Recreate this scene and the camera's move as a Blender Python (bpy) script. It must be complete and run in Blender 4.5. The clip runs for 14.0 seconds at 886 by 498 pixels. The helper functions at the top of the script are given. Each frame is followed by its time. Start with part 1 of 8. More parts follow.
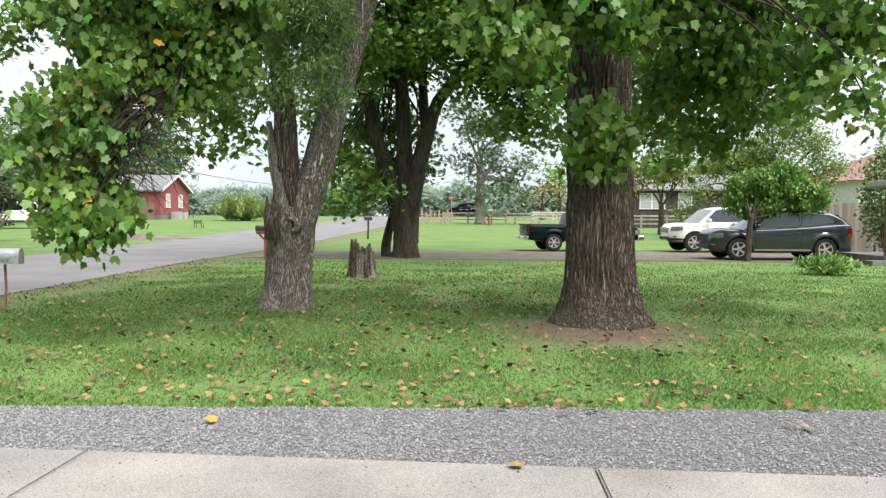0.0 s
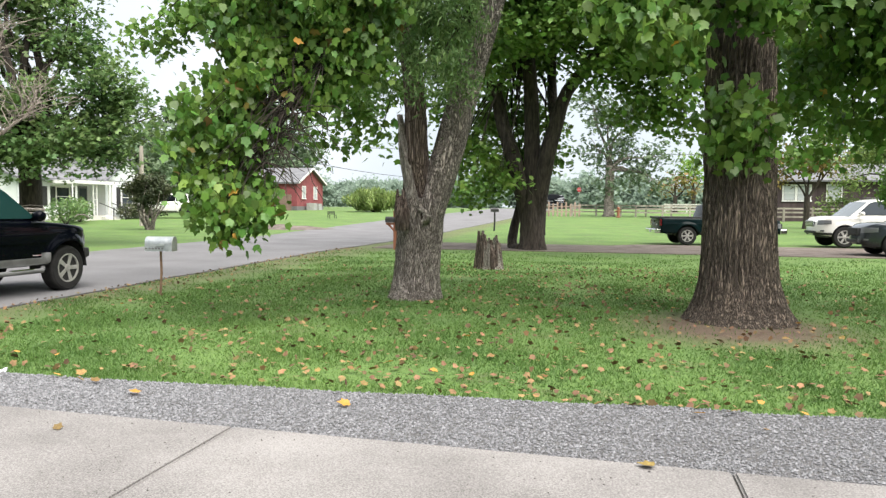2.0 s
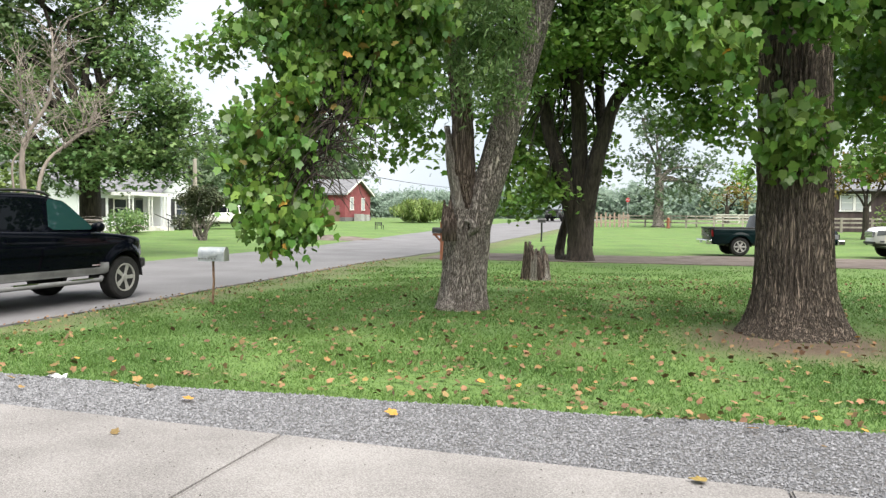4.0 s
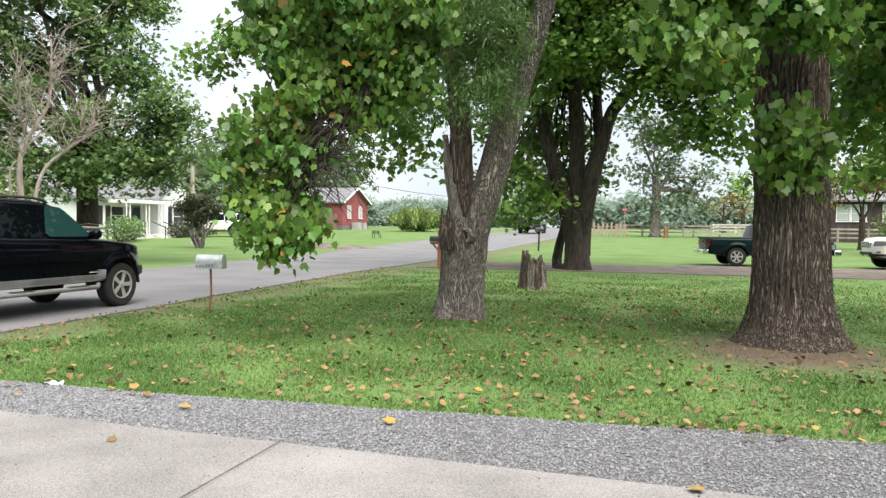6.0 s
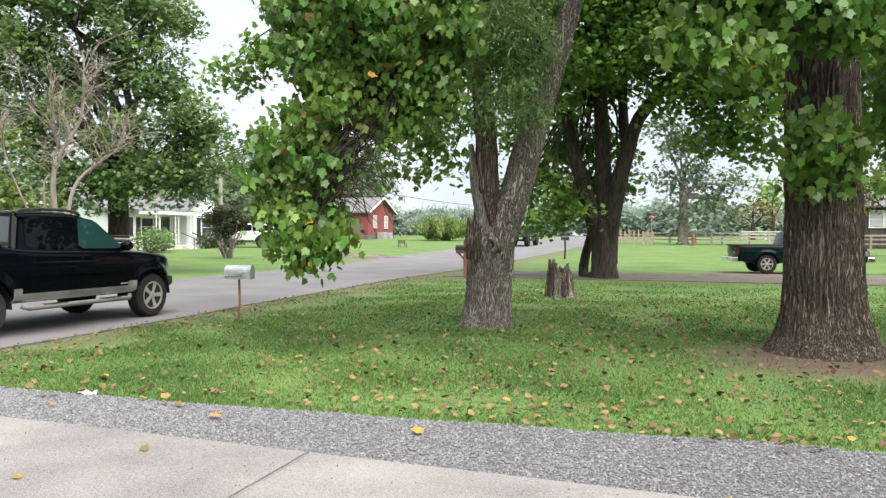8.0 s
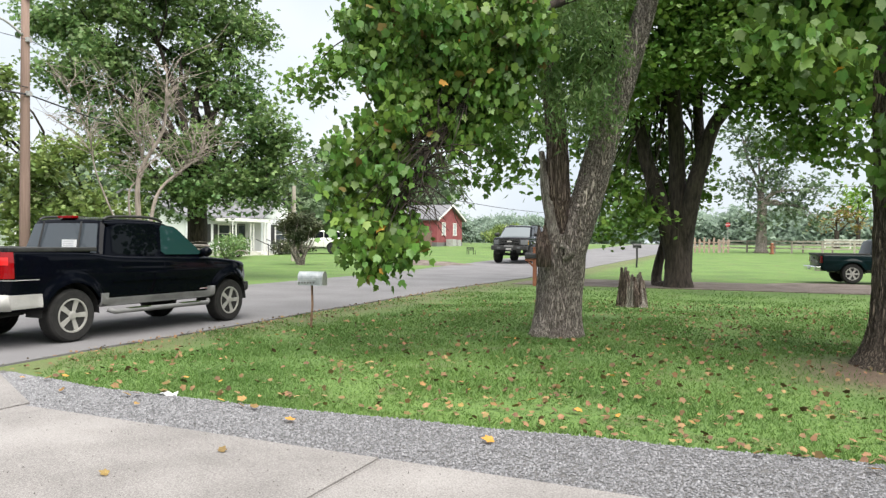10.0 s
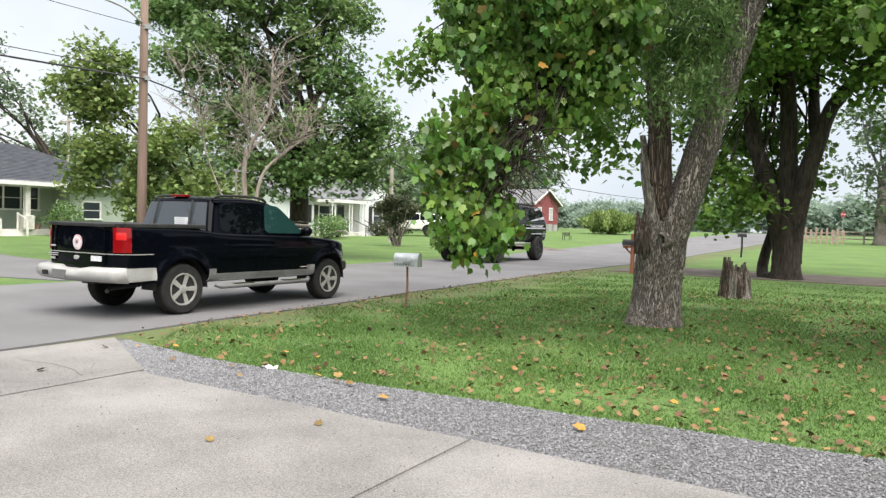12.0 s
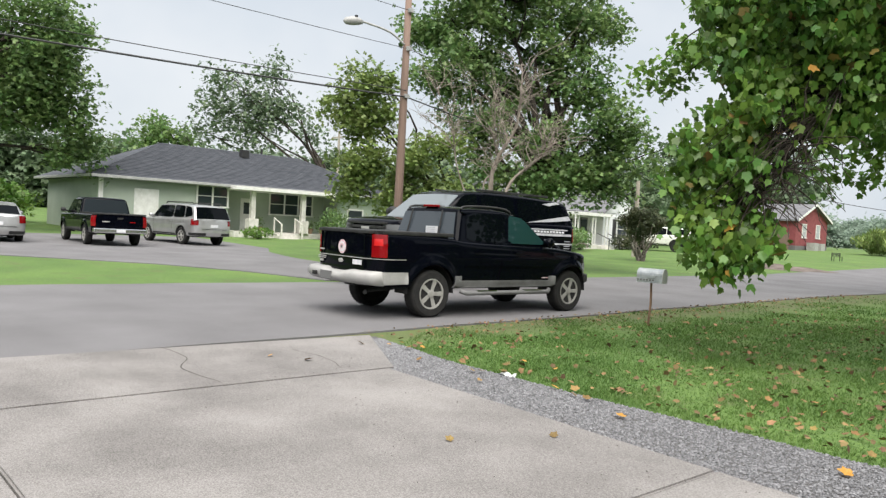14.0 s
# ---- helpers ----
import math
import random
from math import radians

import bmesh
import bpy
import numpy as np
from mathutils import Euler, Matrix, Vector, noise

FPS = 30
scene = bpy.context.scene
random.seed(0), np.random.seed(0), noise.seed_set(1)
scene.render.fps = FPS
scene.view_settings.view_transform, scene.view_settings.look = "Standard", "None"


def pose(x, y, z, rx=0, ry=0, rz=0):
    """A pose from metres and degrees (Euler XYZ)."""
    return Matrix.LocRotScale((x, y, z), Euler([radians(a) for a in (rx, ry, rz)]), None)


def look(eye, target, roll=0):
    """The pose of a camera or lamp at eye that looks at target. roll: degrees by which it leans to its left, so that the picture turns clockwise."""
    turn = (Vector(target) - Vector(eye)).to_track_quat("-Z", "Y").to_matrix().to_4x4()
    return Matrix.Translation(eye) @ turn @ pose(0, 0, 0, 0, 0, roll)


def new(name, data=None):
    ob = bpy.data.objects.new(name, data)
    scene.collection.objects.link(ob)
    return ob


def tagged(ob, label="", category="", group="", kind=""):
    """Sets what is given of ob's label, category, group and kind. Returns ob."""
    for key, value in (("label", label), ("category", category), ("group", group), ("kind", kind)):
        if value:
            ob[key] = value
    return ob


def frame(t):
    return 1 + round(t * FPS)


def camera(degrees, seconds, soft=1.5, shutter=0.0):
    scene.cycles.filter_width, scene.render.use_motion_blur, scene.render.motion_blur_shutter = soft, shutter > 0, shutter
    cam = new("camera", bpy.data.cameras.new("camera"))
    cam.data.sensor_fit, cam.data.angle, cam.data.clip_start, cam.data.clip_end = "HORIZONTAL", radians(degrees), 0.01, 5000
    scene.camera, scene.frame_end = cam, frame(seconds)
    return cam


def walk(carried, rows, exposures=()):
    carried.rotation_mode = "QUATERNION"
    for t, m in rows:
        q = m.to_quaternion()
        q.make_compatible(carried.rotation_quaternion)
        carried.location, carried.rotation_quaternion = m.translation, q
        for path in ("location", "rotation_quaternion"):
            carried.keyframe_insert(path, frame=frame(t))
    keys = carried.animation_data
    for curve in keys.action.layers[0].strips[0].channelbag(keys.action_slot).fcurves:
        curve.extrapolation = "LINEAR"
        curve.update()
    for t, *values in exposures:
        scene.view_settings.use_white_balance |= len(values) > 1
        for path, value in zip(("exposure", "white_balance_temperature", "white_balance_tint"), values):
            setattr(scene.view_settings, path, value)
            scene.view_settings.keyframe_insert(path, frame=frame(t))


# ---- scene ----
cam = camera(61.2, 14.0, soft=1.35)
PATH = [
    (0, (0.022, 0.048, 1.418), (-0.468, 10.026, 0.979), 0.32),
    (0.5, (0.011, 0.056, 1.422), (-1.010, 9.992, 0.929), 0.02),
    (1, (0.009, 0.058, 1.421), (-1.380, 9.947, 0.899), -0.02),
    (1.5, (0.003, 0.047, 1.417), (-1.697, 9.887, 0.889), 0.37),
    (2, (-0.000, 0.050, 1.417), (-2.146, 9.801, 0.857), 0.50),
    (2.5, (-0.004, 0.044, 1.419), (-2.531, 9.703, 0.856), 0.37),
    (3, (-0.004, 0.042, 1.416), (-2.745, 9.647, 0.931), 0.09),
    (5.5, (0.002, 0.028, 1.417), (-2.719, 9.644, 1.058), 0.73),
    (6, (-0.007, 0.026, 1.412), (-2.723, 9.645, 1.108), 0.66),
    (6.5, (-0.004, 0.028, 1.414), (-2.810, 9.622, 1.124), 0.61),
    (7, (-0.002, 0.017, 1.414), (-2.975, 9.562, 1.158), 0.76),
    (9.3, (-0.040, 0.018, 1.421), (-3.182, 9.510, 1.274), -0.54),
    (9.5, (-0.040, 0.018, 1.421), (-3.279, 9.477, 1.259), -0.50),
    (10, (-0.041, 0.019, 1.421), (-3.941, 9.227, 1.325), 0.45),
    (10.5, (-0.042, 0.020, 1.421), (-4.528, 8.956, 1.553), 0.76),
    (11, (-0.041, 0.019, 1.421), (-4.814, 8.807, 1.523), 1.23),
    (11.5, (-0.041, 0.020, 1.421), (-4.865, 8.778, 1.290), 1.85),
    (12, (-0.041, 0.019, 1.421), (-5.064, 8.660, 1.085), 1.61),
    (12.5, (-0.040, 0.018, 1.421), (-5.891, 8.126, 1.300), 0.60),
    (13, (-0.040, 0.018, 1.421), (-6.414, 7.721, 1.603), 0.22),
    (13.5, (-0.040, 0.018, 1.421), (-6.800, 7.386, 1.552), 2.06),
    (14, (-0.041, 0.021, 1.421), (-7.531, 6.639, 1.113), 3.09),
]
walk(cam, [(t, look(eye, target, roll)) for t, eye, target, roll in PATH], [(0, 1.03), (9, 0.99), (11, 0.88), (12.6, 0.86), (13.4, 0.77), (14, 0.62)])

# ---- light: a bright overcast sky with a veiled sun ----
SUN_EL, SUN_AZ = radians(62), radians(128)
world = bpy.data.worlds.new("overcast_sky")
scene.world = world
world.use_nodes = True
wn, wl = world.node_tree.nodes, world.node_tree.links
wn.clear()
w_out, w_bg = wn.new("ShaderNodeOutputWorld"), wn.new("ShaderNodeBackground")
w_sky = wn.new("ShaderNodeTexSky")
w_sky.sky_type, w_sky.sun_disc = "NISHITA", False
w_sky.sun_elevation, w_sky.sun_rotation, w_sky.dust_density = SUN_EL, SUN_AZ, 4.0
w_co, w_noise, w_ramp = wn.new("ShaderNodeTexCoord"), wn.new("ShaderNodeTexNoise"), wn.new("ShaderNodeValToRGB")
w_noise.inputs["Scale"].default_value, w_noise.inputs["Detail"].default_value = 2.2, 5.0
w_ramp.color_ramp.elements[0].position, w_ramp.color_ramp.elements[0].color = 0.3, (7.0, 7.9, 8.9, 1)
w_ramp.color_ramp.elements[1].position, w_ramp.color_ramp.elements[1].color = 0.65, (10.2, 10.5, 10.8, 1)
w_mix = wn.new("ShaderNodeMix")
w_mix.data_type = "RGBA"
w_mix.inputs[0].default_value = 0.85
wl.new(w_co.outputs["Generated"], w_noise.inputs["Vector"])
wl.new(w_noise.outputs[0], w_ramp.inputs[0])
wl.new(w_sky.outputs[0], w_mix.inputs[6])
wl.new(w_ramp.outputs[0], w_mix.inputs[7])
wl.new(w_mix.outputs[2], w_bg.inputs[0])
w_bg.inputs[1].default_value = 0.063
wl.new(w_bg.outputs[0], w_out.inputs[0])
sun = new("sun", bpy.data.lights.new("sun", "SUN"))
sun.data.energy, sun.data.angle, sun.data.color = 4.1, radians(72), (1.0, 0.96, 0.9)
sun.matrix_world = look((math.sin(SUN_AZ) * 30, math.cos(SUN_AZ) * 30, 30 * math.tan(SUN_EL)), (0, 0, 0))


# ---- materials ----
def material(name, c1, c2, scale=8.0, rough=0.8, metal=0.0, bump=0.0, bump_scale=40.0, island=0.0, obj_random=0.0,
             coat=0.0, stretch=(1, 1, 1), translucent=0.0, fine=0.35, spec=0.5, depth=0.02):
    """Two colours mixed by noise at two scales, with relief; island/obj_random: spread of value and hue from piece to piece."""
    m = bpy.data.materials.new(name)
    m.use_nodes = True
    n, k = m.node_tree.nodes, m.node_tree.links
    b, out = n["Principled BSDF"], n["Material Output"]
    co, mp = n.new("ShaderNodeTexCoord"), n.new("ShaderNodeMapping")
    mp.inputs["Scale"].default_value = stretch
    k.new(co.outputs["Object"], mp.inputs[0])
    big, small = n.new("ShaderNodeTexNoise"), n.new("ShaderNodeTexNoise")
    big.inputs["Scale"].default_value, big.inputs["Detail"].default_value = scale, 4.0
    small.inputs["Scale"].default_value, small.inputs["Detail"].default_value = bump_scale, 6.0
    k.new(mp.outputs[0], big.inputs["Vector"])
    k.new(mp.outputs[0], small.inputs["Vector"])
    add = n.new("ShaderNodeMath")
    add.operation = "MULTIPLY_ADD"
    add.inputs[1].default_value = fine
    k.new(small.outputs[0], add.inputs[0])
    k.new(big.outputs[0], add.inputs[2])
    level = n.new("ShaderNodeMath")
    level.operation = "MULTIPLY"
    level.inputs[1].default_value = 1 / (1 + fine)
    k.new(add.outputs[0], level.inputs[0])
    ramp = n.new("ShaderNodeValToRGB")
    ramp.color_ramp.elements[0].position, ramp.color_ramp.elements[0].color = 0.37, (*c1, 1)
    ramp.color_ramp.elements[1].position, ramp.color_ramp.elements[1].color = 0.63, (*c2, 1)
    k.new(level.outputs[0], ramp.inputs[0])
    color = ramp.outputs[0]
    if island or obj_random:
        src = n.new("ShaderNodeNewGeometry").outputs["Random Per Island"] if island else n.new("ShaderNodeObjectInfo").outputs["Random"]
        amt = island or obj_random
        hsv = n.new("ShaderNodeHueSaturation")
        r1, r2 = n.new("ShaderNodeMapRange"), n.new("ShaderNodeMapRange")
        r1.inputs["To Min"].default_value, r1.inputs["To Max"].default_value = 1 - amt, 1 + amt
        wob = n.new("ShaderNodeMath")
        wob.operation = "FRACT"
        mul = n.new("ShaderNodeMath")
        mul.operation = "MULTIPLY"
        mul.inputs[1].default_value = 17.3
        k.new(src, mul.inputs[0])
        k.new(mul.outputs[0], wob.inputs[0])
        r2.inputs["To Min"].default_value, r2.inputs["To Max"].default_value = 0.5 - amt * 0.06, 0.5 + amt * 0.04
        k.new(src, r1.inputs[0])
        k.new(wob.outputs[0], r2.inputs[0])
        k.new(r1.outputs[0], hsv.inputs["Value"])
        k.new(r2.outputs[0], hsv.inputs["Hue"])
        k.new(color, hsv.inputs["Color"])
        color = hsv.outputs[0]
    k.new(color, b.inputs["Base Color"])
    b.inputs["Roughness"].default_value, b.inputs["Metallic"].default_value = rough, metal
    b.inputs["Coat Weight"].default_value = coat
    b.inputs["Coat Roughness"].default_value = 0.05
    b.inputs["Specular IOR Level"].default_value = spec
    if bump:
        bp = n.new("ShaderNodeBump")
        bp.inputs["Strength"].default_value, bp.inputs["Distance"].default_value = bump, depth
        k.new(small.outputs[0], bp.inputs["Height"])
        k.new(bp.outputs[0], b.inputs["Normal"])
    if translucent:
        tr, mx = n.new("ShaderNodeBsdfTranslucent"), n.new("ShaderNodeMixShader")
        mx.inputs[0].default_value = translucent
        k.new(color, tr.inputs[0])
        k.new(b.outputs[0], mx.inputs[1])
        k.new(tr.outputs[0], mx.inputs[2])
        k.new(mx.outputs[0], out.inputs[0])
    return m


def glass_material(name, tint, rough=0.02, spec=0.5):
    m = bpy.data.materials.new(name)
    m.use_nodes = True
    b = m.node_tree.nodes["Principled BSDF"]
    b.inputs["Base Color"].default_value = (*tint, 1)
    b.inputs["Roughness"].default_value = rough
    b.inputs["Specular IOR Level"].default_value = spec
    return m


M = dict(
    concrete=material("concrete", (0.11, 0.102, 0.098), (0.31, 0.292, 0.282), 0.9, 0.9, bump=0.9, bump_scale=110, fine=1.3, depth=0.008),
    joint=material("joint_filler", (0.05, 0.045, 0.04), (0.11, 0.10, 0.09), 8, 0.95),
    asphalt=material("old_asphalt", (0.125, 0.121, 0.125), (0.175, 0.17, 0.176), 0.6, 0.9, bump=0.3, bump_scale=120, fine=0.5),
    dark_asphalt=material("gravel_drive", (0.08, 0.062, 0.052), (0.19, 0.155, 0.135), 1.5, 0.95, bump=0.6, bump_scale=50, fine=0.6),
    gravel_bed=material("gravel_bed", (0.07, 0.067, 0.068), (0.16, 0.155, 0.155), 30, 0.95, bump=0.9, bump_scale=70, fine=0.6),
    stone=material("limestone_chips", (0.14, 0.14, 0.148), (0.23, 0.23, 0.24), 40, 0.85, island=0.32),
    blade=material("grass_blade", (0.066, 0.145, 0.028), (0.126, 0.218, 0.048), 0.45, 0.6, island=0.22, translucent=0.3),
    # Near-black bark: the canopy's shade on limbs and twigs lies in its colour.
    bark_shaded=material("shaded_bark", (0.012, 0.009, 0.007), (0.064, 0.05, 0.039), 4, 0.95, bump=1.0, bump_scale=18, stretch=(1, 1, 0.2), fine=2.0, depth=0.04),
    leaf_big=material("broad_leaf", (0.072, 0.168, 0.030), (0.155, 0.275, 0.05), 1.2, 0.42, island=0.4, translucent=0.32),
    leaf_silver=material("feathery_leaf", (0.12, 0.22, 0.07), (0.22, 0.335, 0.125), 1.0, 0.55, island=0.35, translucent=0.45),
    leaf_mid=material("maple_leaf", (0.08, 0.175, 0.03), (0.165, 0.285, 0.052), 0.8, 0.5, island=0.36, translucent=0.32),
    leaf_dark=material("dark_leaf", (0.095, 0.18, 0.058), (0.19, 0.295, 0.098), 0.6, 0.5, island=0.4, translucent=0.4),
    leaf_lime=material("lime_leaf", (0.12, 0.24, 0.025), (0.2, 0.33, 0.05), 2.0, 0.5, island=0.35, translucent=0.4),
    leaf_light=material("pale_leaf", (0.135, 0.205, 0.055), (0.225, 0.305, 0.09), 0.8, 0.55, island=0.35, translucent=0.35),
    leaf_myrtle=material("bronze_green_leaf", (0.05, 0.075, 0.035), (0.115, 0.12, 0.06), 0.8, 0.55, island=0.45, translucent=0.25),
    leaf_gray=material("gray_green_leaf", (0.10, 0.155, 0.085), (0.17, 0.235, 0.13), 0.8, 0.6, island=0.3, translucent=0.3),
    leaf_rust=material("rusting_leaf", (0.15, 0.12, 0.03), (0.24, 0.17, 0.045), 0.9, 0.6, island=0.4, translucent=0.3),
    leaf_fallen=material("fallen_leaf", (0.13, 0.075, 0.022), (0.25, 0.17, 0.05), 9, 0.7, obj_random=0.38),
    leaf_yellow=material("yellow_leaf", (0.5, 0.28, 0.03), (0.62, 0.4, 0.08), 9, 0.6, island=0.3, translucent=0.2),
    leaf_brown=material("dry_leaf", (0.11, 0.065, 0.028), (0.25, 0.16, 0.07), 5, 0.8, island=0.5),
    # Paled and greyed so the distance haze lies in the leaf colour.
    hazed_green=material("hazed_foliage", (0.27, 0.35, 0.285), (0.34, 0.42, 0.34), 0.3, 1.0, island=0.08, spec=0.0, translucent=0.5),
    black=material("black_car_paint", (0.0015, 0.002, 0.004), (0.002, 0.0025, 0.005), 3, 0.03, spec=0.11),
    graphite=material("graphite_car_paint", (0.026, 0.031, 0.04), (0.033, 0.039, 0.05), 3, 0.3, metal=0.5, coat=1.0),
    silver=material("silver_car_paint", (0.42, 0.42, 0.42), (0.5, 0.5, 0.5), 3, 0.35, metal=0.6, coat=1.0),
    white=material("white_car_paint", (0.70, 0.69, 0.65), (0.78, 0.77, 0.73), 3, 0.3, coat=1.0),
    dgreen=material("dark_green_car_paint", (0.002, 0.009, 0.010), (0.004, 0.014, 0.015), 3, 0.14, spec=0.14),
    bumper=material("gray_bumper", (0.34, 0.335, 0.325), (0.40, 0.39, 0.38), 5, 0.5, bump=0.05),
    cladding=material("gray_cladding", (0.12, 0.12, 0.12), (0.18, 0.18, 0.18), 5, 0.6),
    trim=material("black_plastic", (0.012, 0.012, 0.012), (0.03, 0.03, 0.03), 8, 0.6),
    tyre=material("tyre_rubber", (0.009, 0.009, 0.009), (0.022, 0.021, 0.02), 9, 0.9, bump=0.2),
    alloy=material("alloy_rim", (0.34, 0.33, 0.31), (0.46, 0.45, 0.43), 9, 0.35, metal=0.25),
    chrome=material("chrome", (0.7, 0.7, 0.7), (0.8, 0.8, 0.8), 9, 0.12, metal=1.0),
    glass=glass_material("dark_car_glass", (0.002, 0.003, 0.004), spec=0.16),
    glass_green=glass_material("green_tinted_glass", (0.012, 0.04, 0.039)),
    pane=glass_material("window_pane", (0.03, 0.04, 0.045)),
    pane_light=glass_material("curtained_pane", (0.45, 0.47, 0.48), 0.1),
    red_lens=glass_material("red_lamp_lens", (0.2, 0.003, 0.005), 0.08),
    clear_lens=glass_material("clear_lamp_lens", (0.13, 0.135, 0.14), 0.04),
    amber=glass_material("amber_lens", (0.8, 0.25, 0.02), 0.1),
    siding=material("sage_siding", (0.33, 0.38, 0.31), (0.40, 0.45, 0.375), 0.8, 0.7),
    white_wall=material("white_siding", (0.66, 0.68, 0.69), (0.78, 0.79, 0.79), 0.8, 0.75),
    white_paint=material("white_paint", (0.66, 0.65, 0.62), (0.80, 0.79, 0.77), 4, 0.6),
    cream=material("weathered_white_paint", (0.50, 0.48, 0.44), (0.70, 0.68, 0.63), 5, 0.7),
    roof=material("charcoal_shingle", (0.045, 0.05, 0.06), (0.085, 0.09, 0.105), 2, 0.95, bump=0.5, bump_scale=14, stretch=(1, 1, 4), fine=0.6),
    roof_red=material("mauve_shingle", (0.20, 0.105, 0.10), (0.30, 0.17, 0.155), 2, 0.95, bump=0.5, bump_scale=14),
    roof_gray=material("gray_shingle", (0.12, 0.12, 0.13), (0.19, 0.19, 0.2), 2, 0.95, bump=0.4, bump_scale=14),
    red_brick=material("red_painted_brick", (0.21, 0.05, 0.055), (0.28, 0.078, 0.082), 2, 0.85, bump=0.3, bump_scale=14),
    dark_wall=material("dark_brown_boards", (0.045, 0.03, 0.032), (0.085, 0.06, 0.06), 3, 0.85, bump=0.3, bump_scale=20, stretch=(1, 1, 0.1)),
    gray_wood=material("weathered_fence_wood", (0.26, 0.23, 0.19), (0.42, 0.38, 0.33), 4, 0.9, bump=0.5, bump_scale=25, stretch=(1, 1, 0.1), obj_random=0.25),
    pole_wood=material("creosoted_pole", (0.15, 0.10, 0.08), (0.27, 0.19, 0.15), 2, 0.9, bump=0.5, bump_scale=30, stretch=(1, 1, 0.06)),
    cedar=material("reddish_cedar", (0.17, 0.062, 0.035), (0.27, 0.105, 0.058), 5, 0.8, bump=0.4, bump_scale=25, stretch=(1, 1, 0.1)),
    picket_wood=material("faded_reddish_wood", (0.30, 0.21, 0.17), (0.42, 0.31, 0.26), 5, 0.85),
    tin=material("galvanised_sheet", (0.28, 0.31, 0.33), (0.46, 0.48, 0.49), 9, 0.5, metal=0.3, bump=0.1),
    black_metal=material("black_iron", (0.012, 0.012, 0.012), (0.03, 0.03, 0.03), 8, 0.5),
    rust=material("rusty_steel", (0.16, 0.09, 0.06), (0.28, 0.17, 0.11), 12, 0.8, bump=0.3),
    cable=material("cable", (0.02, 0.02, 0.02), (0.05, 0.05, 0.05), 8, 0.7),
    lamp_gray=material("lamp_gray", (0.30, 0.30, 0.29), (0.42, 0.42, 0.41), 8, 0.5),
    sticker=material("sticker", (0.62, 0.63, 0.66), (0.75, 0.75, 0.76), 20, 0.5),
    sticker_pink=material("round_decal", (0.55, 0.30, 0.32), (0.75, 0.62, 0.64), 14, 0.5),
    sign_red=material("sign_red", (0.36, 0.03, 0.035), (0.42, 0.05, 0.05), 8, 0.5),
    graphic=material("gray_graphic", (0.34, 0.35, 0.37), (0.5, 0.5, 0.52), 6, 0.5),
    brass=material("porch_clutter", (0.18, 0.12, 0.08), (0.3, 0.2, 0.13), 8, 0.7),
    paper=material("crumpled_paper", (0.66, 0.68, 0.70), (0.8, 0.8, 0.8), 9, 0.7),
)


